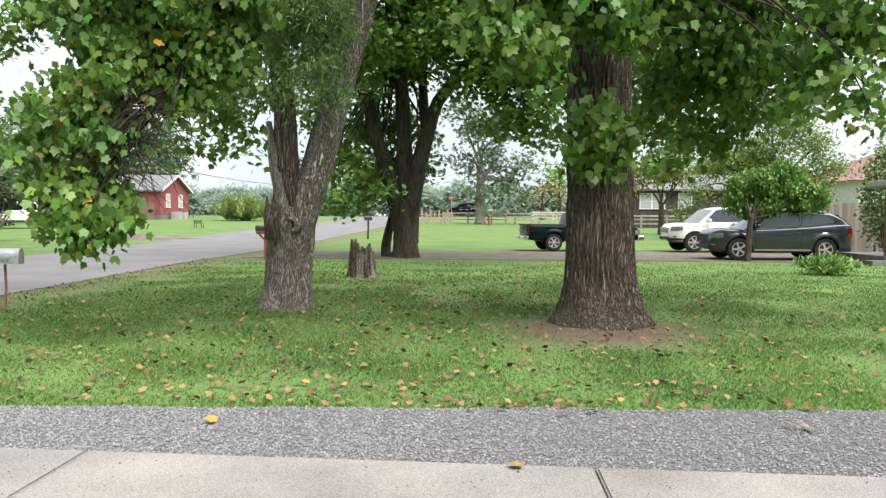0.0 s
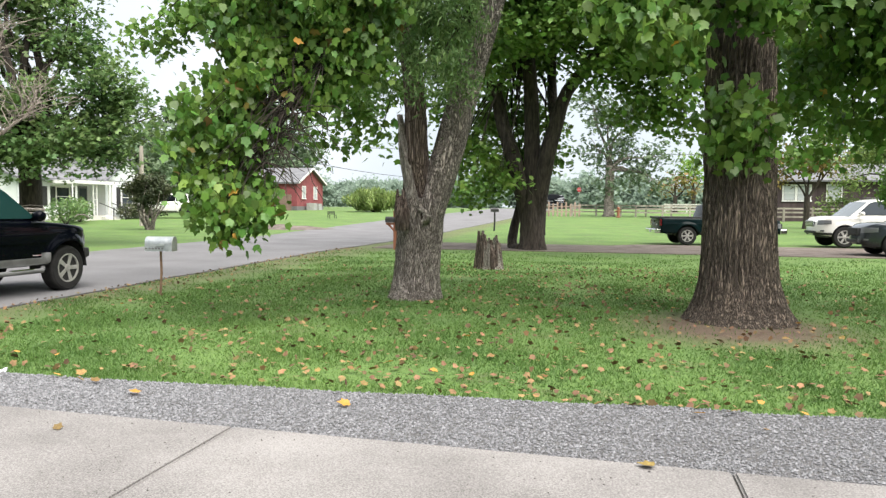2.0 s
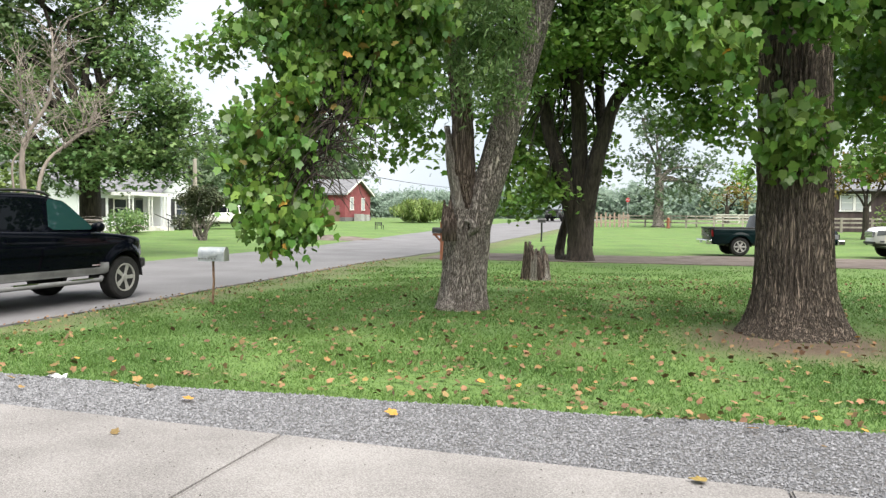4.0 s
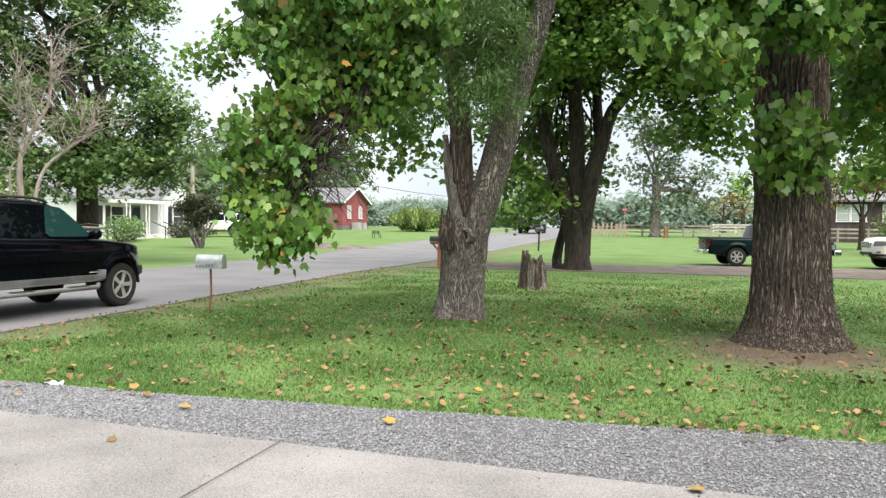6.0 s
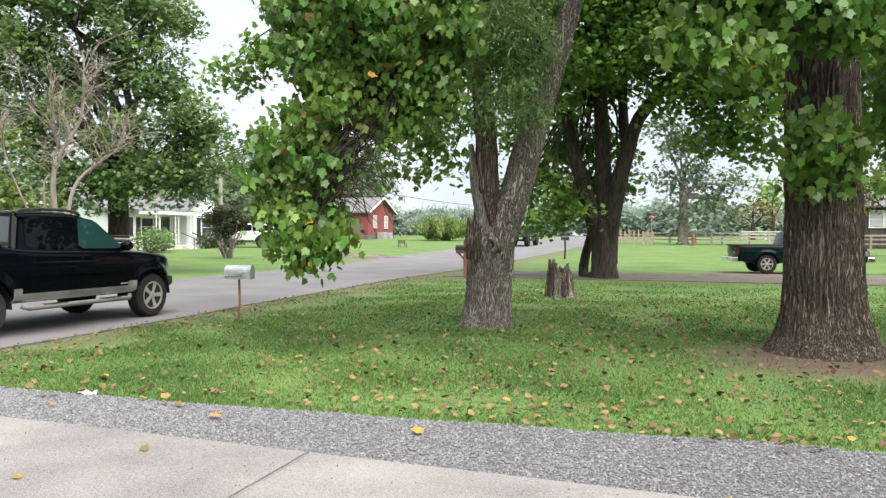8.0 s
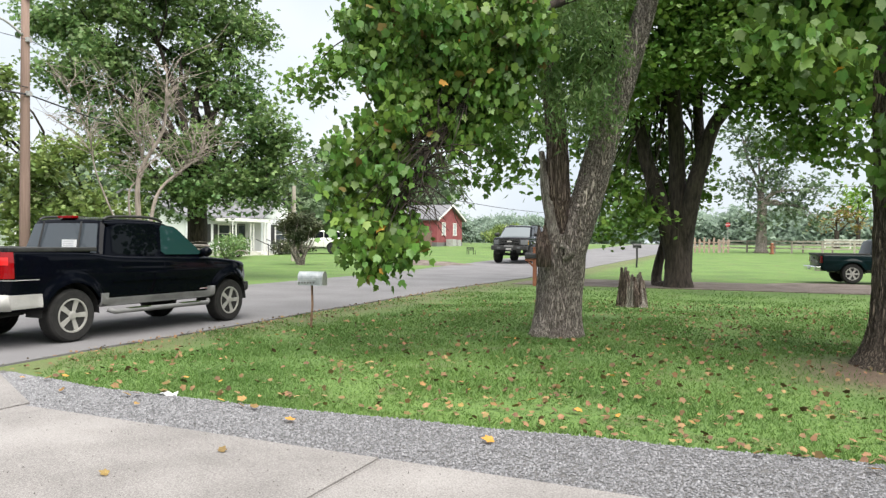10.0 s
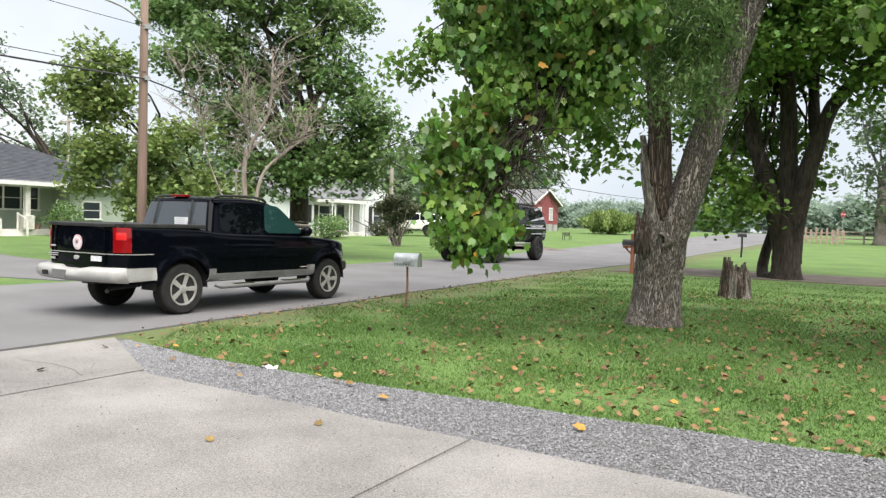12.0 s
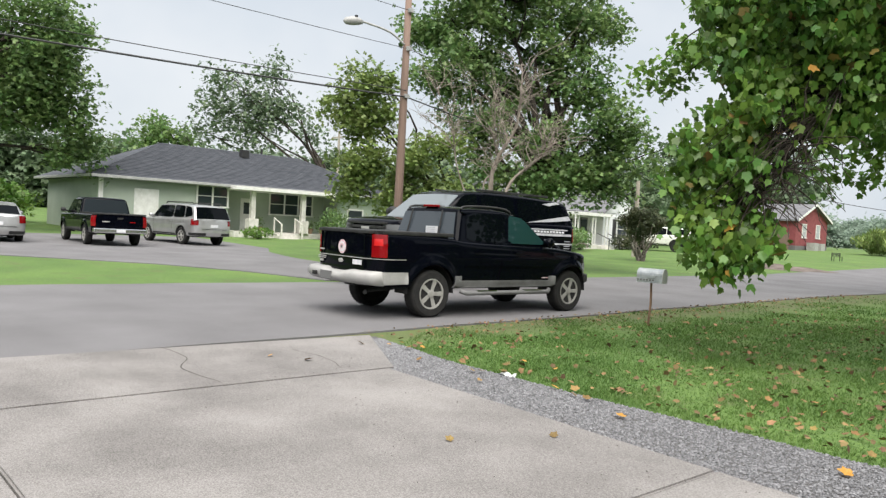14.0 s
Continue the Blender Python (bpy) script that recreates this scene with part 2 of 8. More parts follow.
def lawn_material():
    """Mown grass with paler and thinner spots, a bare ring of bark litter round the great trunk and a worn verge along the road."""
    m = material("lawn", (0.062, 0.12, 0.027), (0.126, 0.208, 0.046), 0.5, 0.95, bump=0.9, bump_scale=30, fine=1.3)
    n, k = m.node_tree.nodes, m.node_tree.links
    b = n["Principled BSDF"]
    green = b.inputs["Base Color"].links[0].from_socket
    co = n.new("ShaderNodeTexCoord")
    nz = n.new("ShaderNodeTexNoise")
    nz.inputs["Scale"].default_value, nz.inputs["Detail"].default_value = 1.6, 6.0
    k.new(co.outputs["Object"], nz.inputs["Vector"])
    dist = n.new("ShaderNodeVectorMath")
    dist.operation = "DISTANCE"
    dist.inputs[1].default_value = (1.55, 9.55, 0)
    k.new(co.outputs["Object"], dist.inputs[0])
    mr = n.new("ShaderNodeMapRange")
    mr.inputs["From Min"].default_value, mr.inputs["From Max"].default_value = 1.75, 0.7
    k.new(dist.outputs["Value"], mr.inputs[0])
    spot = n.new("ShaderNodeMapRange")
    spot.inputs["From Min"].default_value, spot.inputs["From Max"].default_value = 0.56, 0.75
    spot.inputs["To Max"].default_value = 0.6
    k.new(nz.outputs[0], spot.inputs[0])
    sep = n.new("ShaderNodeSeparateXYZ")
    k.new(co.outputs["Object"], sep.inputs[0])
    verge = n.new("ShaderNodeMapRange")
    verge.inputs["From Min"].default_value, verge.inputs["From Max"].default_value = -6.7, -7.6
    verge.inputs["To Max"].default_value = 1.0
    k.new(sep.outputs[0], verge.inputs[0])
    cut = n.new("ShaderNodeMath")
    cut.operation = "GREATER_THAN"
    cut.inputs[1].default_value = -9.2
    k.new(sep.outputs[0], cut.inputs[0])
    vc = n.new("ShaderNodeMath")
    vc.operation = "MULTIPLY"
    k.new(verge.outputs[0], vc.inputs[0])
    k.new(cut.outputs[0], vc.inputs[1])
    vm = n.new("ShaderNodeMath")
    vm.operation = "MULTIPLY"
    k.new(vc.outputs[0], vm.inputs[0])
    k.new(nz.outputs[0], vm.inputs[1])
    mx1 = n.new("ShaderNodeMath")
    mx1.operation = "MAXIMUM"
    k.new(mr.outputs[0], mx1.inputs[0])
    k.new(spot.outputs[0], mx1.inputs[1])
    mx2 = n.new("ShaderNodeMath")
    mx2.operation = "MAXIMUM"
    k.new(mx1.outputs[0], mx2.inputs[0])
    k.new(vm.outputs[0], mx2.inputs[1])
    soil = n.new("ShaderNodeValToRGB")
    soil.color_ramp.elements[0].color, soil.color_ramp.elements[1].color = (0.055, 0.038, 0.027, 1), (0.17, 0.12, 0.08, 1)
    n2 = n.new("ShaderNodeTexNoise")
    n2.inputs["Scale"].default_value, n2.inputs["Detail"].default_value = 25, 6
    k.new(co.outputs["Object"], n2.inputs["Vector"])
    k.new(n2.outputs[0], soil.inputs[0])
    mix = n.new("ShaderNodeMix")
    mix.data_type = "RGBA"
    k.new(mx2.outputs[0], mix.inputs[0])
    k.new(green, mix.inputs[6])
    k.new(soil.outputs[0], mix.inputs[7])
    k.new(mix.outputs[2], b.inputs["Base Color"])
    return m


M["lawn"] = lawn_material()
# Grey-blue base colour holds the sky's reflection in these car windows.
M["sky_glass"] = glass_material("sky_tinted_car_glass", (0.05, 0.06, 0.07), 0.02)
# Pale base stands for reflected sky and a light dashboard behind the glass.
M["sky_screen_glass"] = glass_material("sky_pale_windscreen", (0.16, 0.18, 0.19), 0.02)
M["sky_screen_glass"].node_tree.nodes["Principled BSDF"].inputs["Specular IOR Level"].default_value = 1.0
M["red_bright"] = glass_material("bright_red_lens", (0.55, 0.02, 0.02), 0.06)
M["shaded_glass"] = glass_material("shaded_car_glass", (0.02, 0.026, 0.03), 0.15)
M["shaded_glass"].node_tree.nodes["Principled BSDF"].inputs["Specular IOR Level"].default_value = 0.06


def plated_bark(name, dark, light, scale, stretch, depth, wide=0.3):
    """Bark in long plates with dark furrows between them."""
    m = material(name, light, tuple(c * 0.62 for c in light), 9, 0.95, bump_scale=40, stretch=(1, 1, 0.3), fine=0.5)
    n, k = m.node_tree.nodes, m.node_tree.links
    b = n["Principled BSDF"]
    plain = b.inputs["Base Color"].links[0].from_socket
    co, mp = n.new("ShaderNodeTexCoord"), n.new("ShaderNodeMapping")
    mp.inputs["Scale"].default_value = (1, 1, stretch)
    k.new(co.outputs["Object"], mp.inputs[0])
    nz = n.new("ShaderNodeTexNoise")
    nz.inputs["Scale"].default_value, nz.inputs["Detail"].default_value = scale * 0.7, 4
    k.new(mp.outputs[0], nz.inputs["Vector"])
    warp = n.new("ShaderNodeVectorMath")
    warp.operation = "MULTIPLY_ADD"
    warp.inputs[1].default_value = (0.30, 0.30, 0.30)
    k.new(nz.outputs["Color"], warp.inputs[0])
    k.new(mp.outputs[0], warp.inputs[2])
    vo = n.new("ShaderNodeTexVoronoi")
    vo.feature = "DISTANCE_TO_EDGE"
    vo.inputs["Scale"].default_value = scale
    k.new(warp.outputs[0], vo.inputs["Vector"])
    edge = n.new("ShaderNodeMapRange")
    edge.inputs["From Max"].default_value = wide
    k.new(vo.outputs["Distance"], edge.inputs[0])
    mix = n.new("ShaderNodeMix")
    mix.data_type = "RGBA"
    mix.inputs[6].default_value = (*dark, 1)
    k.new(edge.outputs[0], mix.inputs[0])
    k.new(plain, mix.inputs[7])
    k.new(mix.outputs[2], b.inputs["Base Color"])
    bp = n.new("ShaderNodeBump")
    bp.inputs["Strength"].default_value, bp.inputs["Distance"].default_value = 1.0, depth
    k.new(edge.outputs[0], bp.inputs["Height"])
    k.new(bp.outputs[0], b.inputs["Normal"])
    return m


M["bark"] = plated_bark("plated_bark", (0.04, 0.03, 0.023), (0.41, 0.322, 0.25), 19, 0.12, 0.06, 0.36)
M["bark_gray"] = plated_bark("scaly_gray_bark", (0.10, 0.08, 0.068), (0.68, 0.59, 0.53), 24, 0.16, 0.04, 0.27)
M["rot"] = plated_bark("rotten_heartwood", (0.04, 0.024, 0.018), (0.46, 0.35, 0.29), 20, 0.07, 0.035, 0.36)
M["deadwood"] = plated_bark("bleached_deadwood", (0.17, 0.14, 0.12), (0.62, 0.56, 0.5), 24, 0.08, 0.02, 0.25)
M["pale_wood"] = material("dry_barkless_wood", (0.16, 0.135, 0.11), (0.36, 0.31, 0.265), 5, 0.9, bump=0.5, bump_scale=30, stretch=(1, 1, 0.2))


# ---- building helpers ----
def part(name, bm, mat, parent=None, label="", smooth=False):
    me = bpy.data.meshes.new(name)
    bm.to_mesh(me)
    bm.free()
    me.materials.append(M[mat])
    if smooth:
        me.polygons.foreach_set("use_smooth", [True] * len(me.polygons))
    ob = new(name, me)
    if parent is not None:
        ob.parent = parent
    return tagged(ob, label=label)


def raw(name, verts, faces, mat, parent=None, label="", smooth=False):
    me = bpy.data.meshes.new(name)
    me.from_pydata(verts if isinstance(verts, list) else verts.tolist(), [], faces if isinstance(faces, list) else faces.tolist())
    me.materials.append(M[mat])
    if smooth:
        me.polygons.foreach_set("use_smooth", [True] * len(me.polygons))
    ob = new(name, me)
    if parent is not None:
        ob.parent = parent
    return tagged(ob, label=label)


def thing(name, m, label, category, group="", kind=""):
    ob = new(name)
    ob.matrix_basis = m
    return tagged(ob, label, category, group, kind)


def box(bm, x0, x1, y0, y1, z0, z1, bevel=0.0):
    vs = [bm.verts.new(p) for p in ((x0, y0, z0), (x1, y0, z0), (x1, y1, z0), (x0, y1, z0), (x0, y0, z1), (x1, y0, z1), (x1, y1, z1), (x0, y1, z1))]
    fs = [bm.faces.new([vs[i] for i in q]) for q in ((3, 2, 1, 0), (4, 5, 6, 7), (0, 1, 5, 4), (1, 2, 6, 5), (2, 3, 7, 6), (3, 0, 4, 7))]
    if bevel:
        bmesh.ops.bevel(bm, geom=list({e for f in fs for e in f.edges}), offset=bevel, segments=2, affect="EDGES", profile=0.6)
    return bm


def boxed(name, dims, mat, parent=None, label="", bevel=0.0):
    return part(name, box(bmesh.new(), *dims, bevel=bevel), mat, parent, label)


def tube(bm, pts, radii, segs=12, wobble=0.0, ridge=0.0, ridges=14, cap=True):
    """A tapered limb along pts; wobble: unevenness; ridge: depth of the bark's furrows."""
    rings, seed = [], random.random() * 50
    ps = [Vector(p) for p in pts]
    side = Vector((1, 0, 0))
    for i, p in enumerate(ps):
        d = (ps[min(i + 1, len(ps) - 1)] - ps[max(i - 1, 0)]).normalized()
        side = (side - d * side.dot(d))
        side = side.normalized() if side.length > 1e-4 else Vector((0, 1, 0))
        up = d.cross(side)
        ring = []
        for s in range(segs):
            a = 2 * math.pi * s / segs
            r = radii[i]
            if wobble:
                r *= 1 + wobble * noise.noise((math.cos(a) * 1.3 + seed, math.sin(a) * 1.3, p.z * 0.9))
            if ridge:
                w = a * ridges / 6.2832 + 1.4 * noise.noise((math.cos(a) * 2.5, math.sin(a) * 2.5 + seed, p.z * 1.8))
                w2 = noise.noise((math.cos(a) * ridges * 0.5, math.sin(a) * ridges * 0.5 + seed, p.z * 2.2))
                r += ridge * (abs(math.sin(w * math.pi)) ** 0.7 - 0.6 + 0.8 * w2)
            ring.append(bm.verts.new(p + side * (math.cos(a) * r) + up * (math.sin(a) * r)))
        rings.append(ring)
    for a, b in zip(rings, rings[1:]):
        for s in range(segs):
            bm.faces.new((a[s], a[(s + 1) % segs], b[(s + 1) % segs], b[s]))
    if cap:
        bm.faces.new(rings[-1])
        bm.faces.new(rings[0][::-1])
    return bm


def curve_points(pts, n):
    """n points along a smooth line through pts."""
    ps = [Vector(p) for p in pts]
    out = []
    for i in range(n):
        u = i / (n - 1) * (len(ps) - 1)
        j = min(int(u), len(ps) - 2)
        f = u - j
        p0, p1, p2, p3 = ps[max(j - 1, 0)], ps[j], ps[j + 1], ps[min(j + 2, len(ps) - 1)]
        out.append(0.5 * ((2 * p1) + (p2 - p0) * f + (2 * p0 - 5 * p1 + 4 * p2 - p3) * f * f + (3 * p1 - p0 - 3 * p2 + p3) * f ** 3))
    return out


def limb(bm, pts, r0, r1, segs=10, n=10, wobble=0.25, ridge=0.0, ridges=12):
    cp = curve_points(pts, n)
    tube(bm, cp, [r0 + (r1 - r0) * i / (n - 1) for i in range(n)], segs, wobble, ridge, ridges)


def bend(a, b, sag, k=3):
    """A crooked way from a to b."""
    a, b = Vector(a), Vector(b)
    out = [a]
    for i in range(1, k):
        f = i / k
        j = Vector((random.uniform(-1, 1), random.uniform(-1, 1), random.uniform(-0.5, 1))) * (b - a).length * 0.09
        out.append(a.lerp(b, f) + j + Vector((0, 0, sag * math.sin(f * math.pi))))
    return out + [b]


LOBED = np.array([(0, 0), (0.20, -0.06), (0.45, 0.08), (0.39, 0.30), (0.54, 0.58), (0.27, 0.66), (0.02, 1.08), (-0.25, 0.68), (-0.50, 0.62), (-0.38, 0.30), (-0.44, 0.10), (-0.20, -0.06)])
OVAL = np.array([(0, 0), (0.26, 0.35), (0.2, 0.7), (0, 1.0), (-0.2, 0.7), (-0.26, 0.35)])
LANCE = np.array([(0, 0), (0.13, 0.4), (0, 1.0), (-0.13, 0.4)])
SPRAY = np.array([(0, 0), (0.5, 0.15), (0.15, 0.42), (0.42, 0.8), (0, 1.0), (-0.36, 0.7), (-0.1, 0.4), (-0.5, 0.25)])


def leaf_mesh(name, centres, size, outline, mat, parent=None, label="", droop=0.5, rng=None, flat=False):
    """One mesh of many leaves: each a small bent blade with the given outline, turned at random and hanging by droop."""
    rng = rng or np.random.default_rng(1)
    n, k = len(centres), len(outline)
    yaw = rng.uniform(0, 2 * np.pi, n)
    pitch = rng.normal(-droop, 0.45, n) if not flat else rng.normal(0, 0.25, n)
    roll = rng.normal(0, 0.6, n)
    s = size * rng.uniform(0.6, 1.25, n)
    d = np.stack([np.cos(yaw) * np.cos(pitch), np.sin(yaw) * np.cos(pitch), np.sin(pitch)], 1)
    sd = np.stack([-np.sin(yaw), np.cos(yaw), np.zeros(n)], 1)
    nm = np.cross(d, sd)
    sd = sd * np.cos(roll)[:, None] + nm * np.sin(roll)[:, None]
    nm = np.cross(d, sd)
    ox, oy = outline[:, 0], outline[:, 1]
    cup = -0.25 * np.abs(ox) - 0.18 * (oy - 0.4) ** 2
    v = (centres[:, None, :] + s[:, None, None] * (sd[:, None, :] * ox[None, :, None] + d[:, None, :] * (oy - 0.4)[None, :, None] + nm[:, None, :] * cup[None, :, None]))
    me = bpy.data.meshes.new(name)
    me.vertices.add(n * k)
    me.vertices.foreach_set("co", v.reshape(-1))
    me.loops.add(n * k)
    me.loops.foreach_set("vertex_index", np.arange(n * k, dtype=np.int32))
    me.polygons.add(n)
    me.polygons.foreach_set("loop_start", np.arange(0, n * k, k, dtype=np.int32))
    me.polygons.foreach_set("loop_total", np.full(n, k, dtype=np.int32))
    me.update(calc_edges=True)
    me.materials.append(M[mat])
    ob = new(name, me)
    if parent is not None:
        ob.parent = parent
    return tagged(ob, label=label)


def crown_points(blobs, per, rng, clump=0.22, shell=0.55, hang=0.0):
    """Leaf places in clumps near the skins of round masses (x, y, z, r); per: leaves in a mass of 1 m radius."""
    out = []
    for x, y, z, r in blobs:
        n = max(30, int(per * r ** 2.2))
        k = max(6, int(9 * (r / (clump + 0.05)) ** 1.5 / 4))
        d = rng.normal(size=(k, 3))
        d /= np.linalg.norm(d, axis=1)[:, None]
        rad = r * rng.uniform(shell, 1.0, k) ** 0.8
        c = np.array((x, y, z)) + d * rad[:, None] * np.array((1, 1, 0.85))
        pick = rng.integers(0, k, n)
        p = c[pick] + rng.normal(size=(n, 3)) * clump * np.array((1, 1, 0.75))
        if hang:
            p[:, 2] -= np.abs(rng.normal(size=n)) * hang
        out.append(p)
    return np.concatenate(out)


def rise(x, y):
    """The ground's height: level near by, climbing gently from 35 m on."""
    r = math.hypot(x, y)
    return min(max(0.0, (r - 35) * 0.0155), 1.25)


# ---- ground, road, drives ----
def ground_sheet():
    bm = bmesh.new()
    radii = [0.0, 3, 6, 9, 12, 16, 20, 25, 30, 35, 45, 60, 80, 100, 115.6, 150, 220, 400, 900, 2500]
    segs, rings = 72, []
    centre = bm.verts.new((0, 0, -0.012))
    for r in radii[1:]:
        rings.append([bm.verts.new((r * math.cos(6.28318 * s / segs), r * math.sin(6.28318 * s / segs), rise(r, 0) - 0.012)) for s in range(segs)])
    for s in range(segs):
        bm.faces.new((centre, rings[0][s], rings[0][(s + 1) % segs]))
    for a, b in zip(rings, rings[1:]):
        for s in range(segs):
            bm.faces.new((a[s], b[s], b[(s + 1) % segs], a[(s + 1) % segs]))
    return part("ground", bm, "lawn", label="mown green lawn with bare and worn spots", smooth=True)


tagged(ground_sheet(), category="lawn", kind="structure")


def strip(name, mat, label, rows, lift, thick=0.06):
    """A paved strip between two edges; rows of (x0, y0, x1, y1) across it."""
    bm = bmesh.new()
    top, bot = [], []
    for x0, y0, x1, y1 in rows:
        line = []
        for i in range(5):
            f = i / 4
            x, y = x0 + (x1 - x0) * f, y0 + (y1 - y0) * f
            line.append((x, y, rise(x, y) + lift))
        top.append([bm.verts.new(p) for p in line])
        bot.append([bm.verts.new((p[0], p[1], p[2] - thick)) for p in line])
    for i in range(len(rows) - 1):
        for j in range(4):
            bm.faces.new((top[i][j], top[i][j + 1], top[i + 1][j + 1], top[i + 1][j]))
        for j in (0, 4):
            bm.faces.new((top[i][j], top[i + 1][j], bot[i + 1][j], bot[i][j]))
    for i in (0, -1):
        for j in range(4):
            bm.faces.new((top[i][j], top[i][j + 1], bot[i][j + 1], bot[i][j]))
    bmesh.ops.recalc_face_normals(bm, faces=bm.faces)
    return tagged(part(name, bm, mat, label=label), category="paving", kind="structure")


def ragged(v, y, amp=0.09):
    return v + amp * noise.noise((v, y * 1.7, 3.1)) + amp * noise.noise((v, y * 0.4, 9.1))


road_rows = []
for i in range(150):
    y = -60 + i * 1.2 if i < 100 else 60 + (i - 100) * 1.6
    near = -7.68 - 0.055 * min(max(y - 3, 0), 18) + (0.012 * max(y - 24, 0) if y < 60 else 0.43)
    far = -14.5 - 0.05 * max(y - 10, 0)
    far = max(far, -17.0)
    road_rows.append((ragged(far, y), y, ragged(near, y), y))
strip("road", "asphalt", "worn pale grey asphalt road", road_rows, 0.012)
strip("cross_road", "asphalt", "grey asphalt cross road far off", [(-90 + i * 6, 118.5, -90 + i * 6, 126) for i in range(36)], 0.02)
strip("neighbour_drive", "dark_asphalt", "dark gravel drive beside the lawn", [(-7.9 + i * 1.0, 24.6 + 0.3 * noise.noise((i, 2, 0)), -7.9 + i * 1.0, 30.5 + 0.5 * noise.noise((i, 5, 0)) - (1.2 if i < 9 else 0)) for i in range(28)], 0.008, 0.04)
strip("parking_drive", "asphalt", "grey asphalt drive in front of the sage house", [(-14.9, 9.6, -14.9, 12.6), (-17.5, 8.9, -17.5, 13.0), (-20, 7.5, -20, 13.3), (-23, 4.4, -23, 13.6), (-24.5, -2, -24.5, 13.9), (-27, -6, -27, 14.6), (-30, -6, -30, 16.2), (-34, -6, -34, 16.4), (-38.5, -6, -38.5, 16.4)], 0.010, 0.04)

# concrete driveway in cast slabs with open joints
driveway = thing("driveway", pose(0, 0, 0), "pale weathered concrete driveway of cast slabs", "driveway", kind="structure")
boxed("joint_bed", (-7.6, 14.5, -1.6, 4.30, -0.03, 0.006), "joint", driveway, "dark joint filler")


def slab(x0, x1, y0, y1a, y1b):
    bm = bmesh.new()
    lo = [bm.verts.new(p) for p in ((x0, y0, -0.02), (x1, y0, -0.02), (x1, y1b, -0.02), (x0, y1a, -0.02))]
    hi = [bm.verts.new((v.co.x, v.co.y, 0.03)) for v in lo]
    bm.faces.new(hi)
    for i in range(4):
        bm.faces.new((lo[i], lo[(i + 1) % 4], hi[(i + 1) % 4], hi[i]))
    bmesh.ops.recalc_face_normals(bm, faces=bm.faces)
    bmesh.ops.bevel(bm, geom=[e for e in bm.edges if all(v.co.z > 0.02 for v in e.verts)], offset=0.012, segments=2, affect="EDGES")
    part("slab", bm, "concrete", driveway)


edges = [-5.72, -2.27, 0.67, 3.65, 6.6, 9.6, 12.6, 14.6]
for a, b in zip(edges, edges[1:]):
    ya, yb = 4.42 - (a + 5.7) * 0.036, 4.42 - (b + 5.7) * 0.036
    slab(a + 0.006, b - 0.006, 0.9 if a < -3 else -1.6, ya, yb)
    if a >= -3:
        slab(a + 0.006, b - 0.006, -5.5, -1.62, -1.62)
bm = bmesh.new()
apron = [(-7.62, 1.4), (-5.74, 1.1), (-5.74, 4.5), (-7.50, 5.48)]
lo = [bm.verts.new((x, y, -0.02)) for x, y in apron]
hi = [bm.verts.new((x, y, 0.03)) for x, y in apron]
bm.faces.new(hi)
for i in range(4):
    bm.faces.new((lo[i], lo[(i + 1) % 4], hi[(i + 1) % 4], hi[i]))
bmesh.ops.recalc_face_normals(bm, faces=bm.faces)
part("slab", bm, "concrete", driveway)
boxed("slab", (-7.64, -5.74, -5.5, 1.08, -0.02, 0.03), "concrete", driveway)
boxed("slab", (-5.72, -2.28, -5.5, 0.88, -0.02, 0.03), "concrete", driveway)
for i, (pts, w) in enumerate((([(-7.60, 2.94), (-7.0, 2.95), (-6.5, 2.72), (-5.84, 2.77)], 0.007), ([(-5.9, 4.0), (-6.4, 4.15), (-7.0, 4.1)], 0.005))):
    bm = bmesh.new()
    cp = curve_points(pts, 24)
    prev = None
    for j, p in enumerate(cp):
        o = 0.02 * noise.noise((p.x * 6, p.y * 6, i))
        pair = [bm.verts.new((p.x, p.y + o - w, 0.0315)), bm.verts.new((p.x, p.y + o + w, 0.0315))]
        if prev:
            bm.faces.new((prev[0], pair[0], pair[1], prev[1]))
        prev = pair
    part("crack", bm, "joint", driveway, "dark hairline crack")


# gravel shoulder between concrete and lawn
def conc_edge(x):
    return 4.42 - (x + 5.7) * 0.036 if x > -5.7 else 4.42 - (x + 5.7) * 0.57


def lawn_edge(x):
    return 5.28 + 0.055 * max(x + 4, 0) * (1 if x < 1 else 0.9) + 0.05 * noise.noise((x * 1.3, 0, 0)) + (0.055 * (x + 5.2) ** 2 if x < -5.2 else 0)


strip("gravel_shoulder", "gravel_bed", "grey crushed gravel shoulder", [(x, conc_edge(x) - 0.05, x, max(lawn_edge(x), conc_edge(x) + 0.02)) for x in [-7.5 + 0.25 * i for i in range(90)]], 0.008, 0.03)


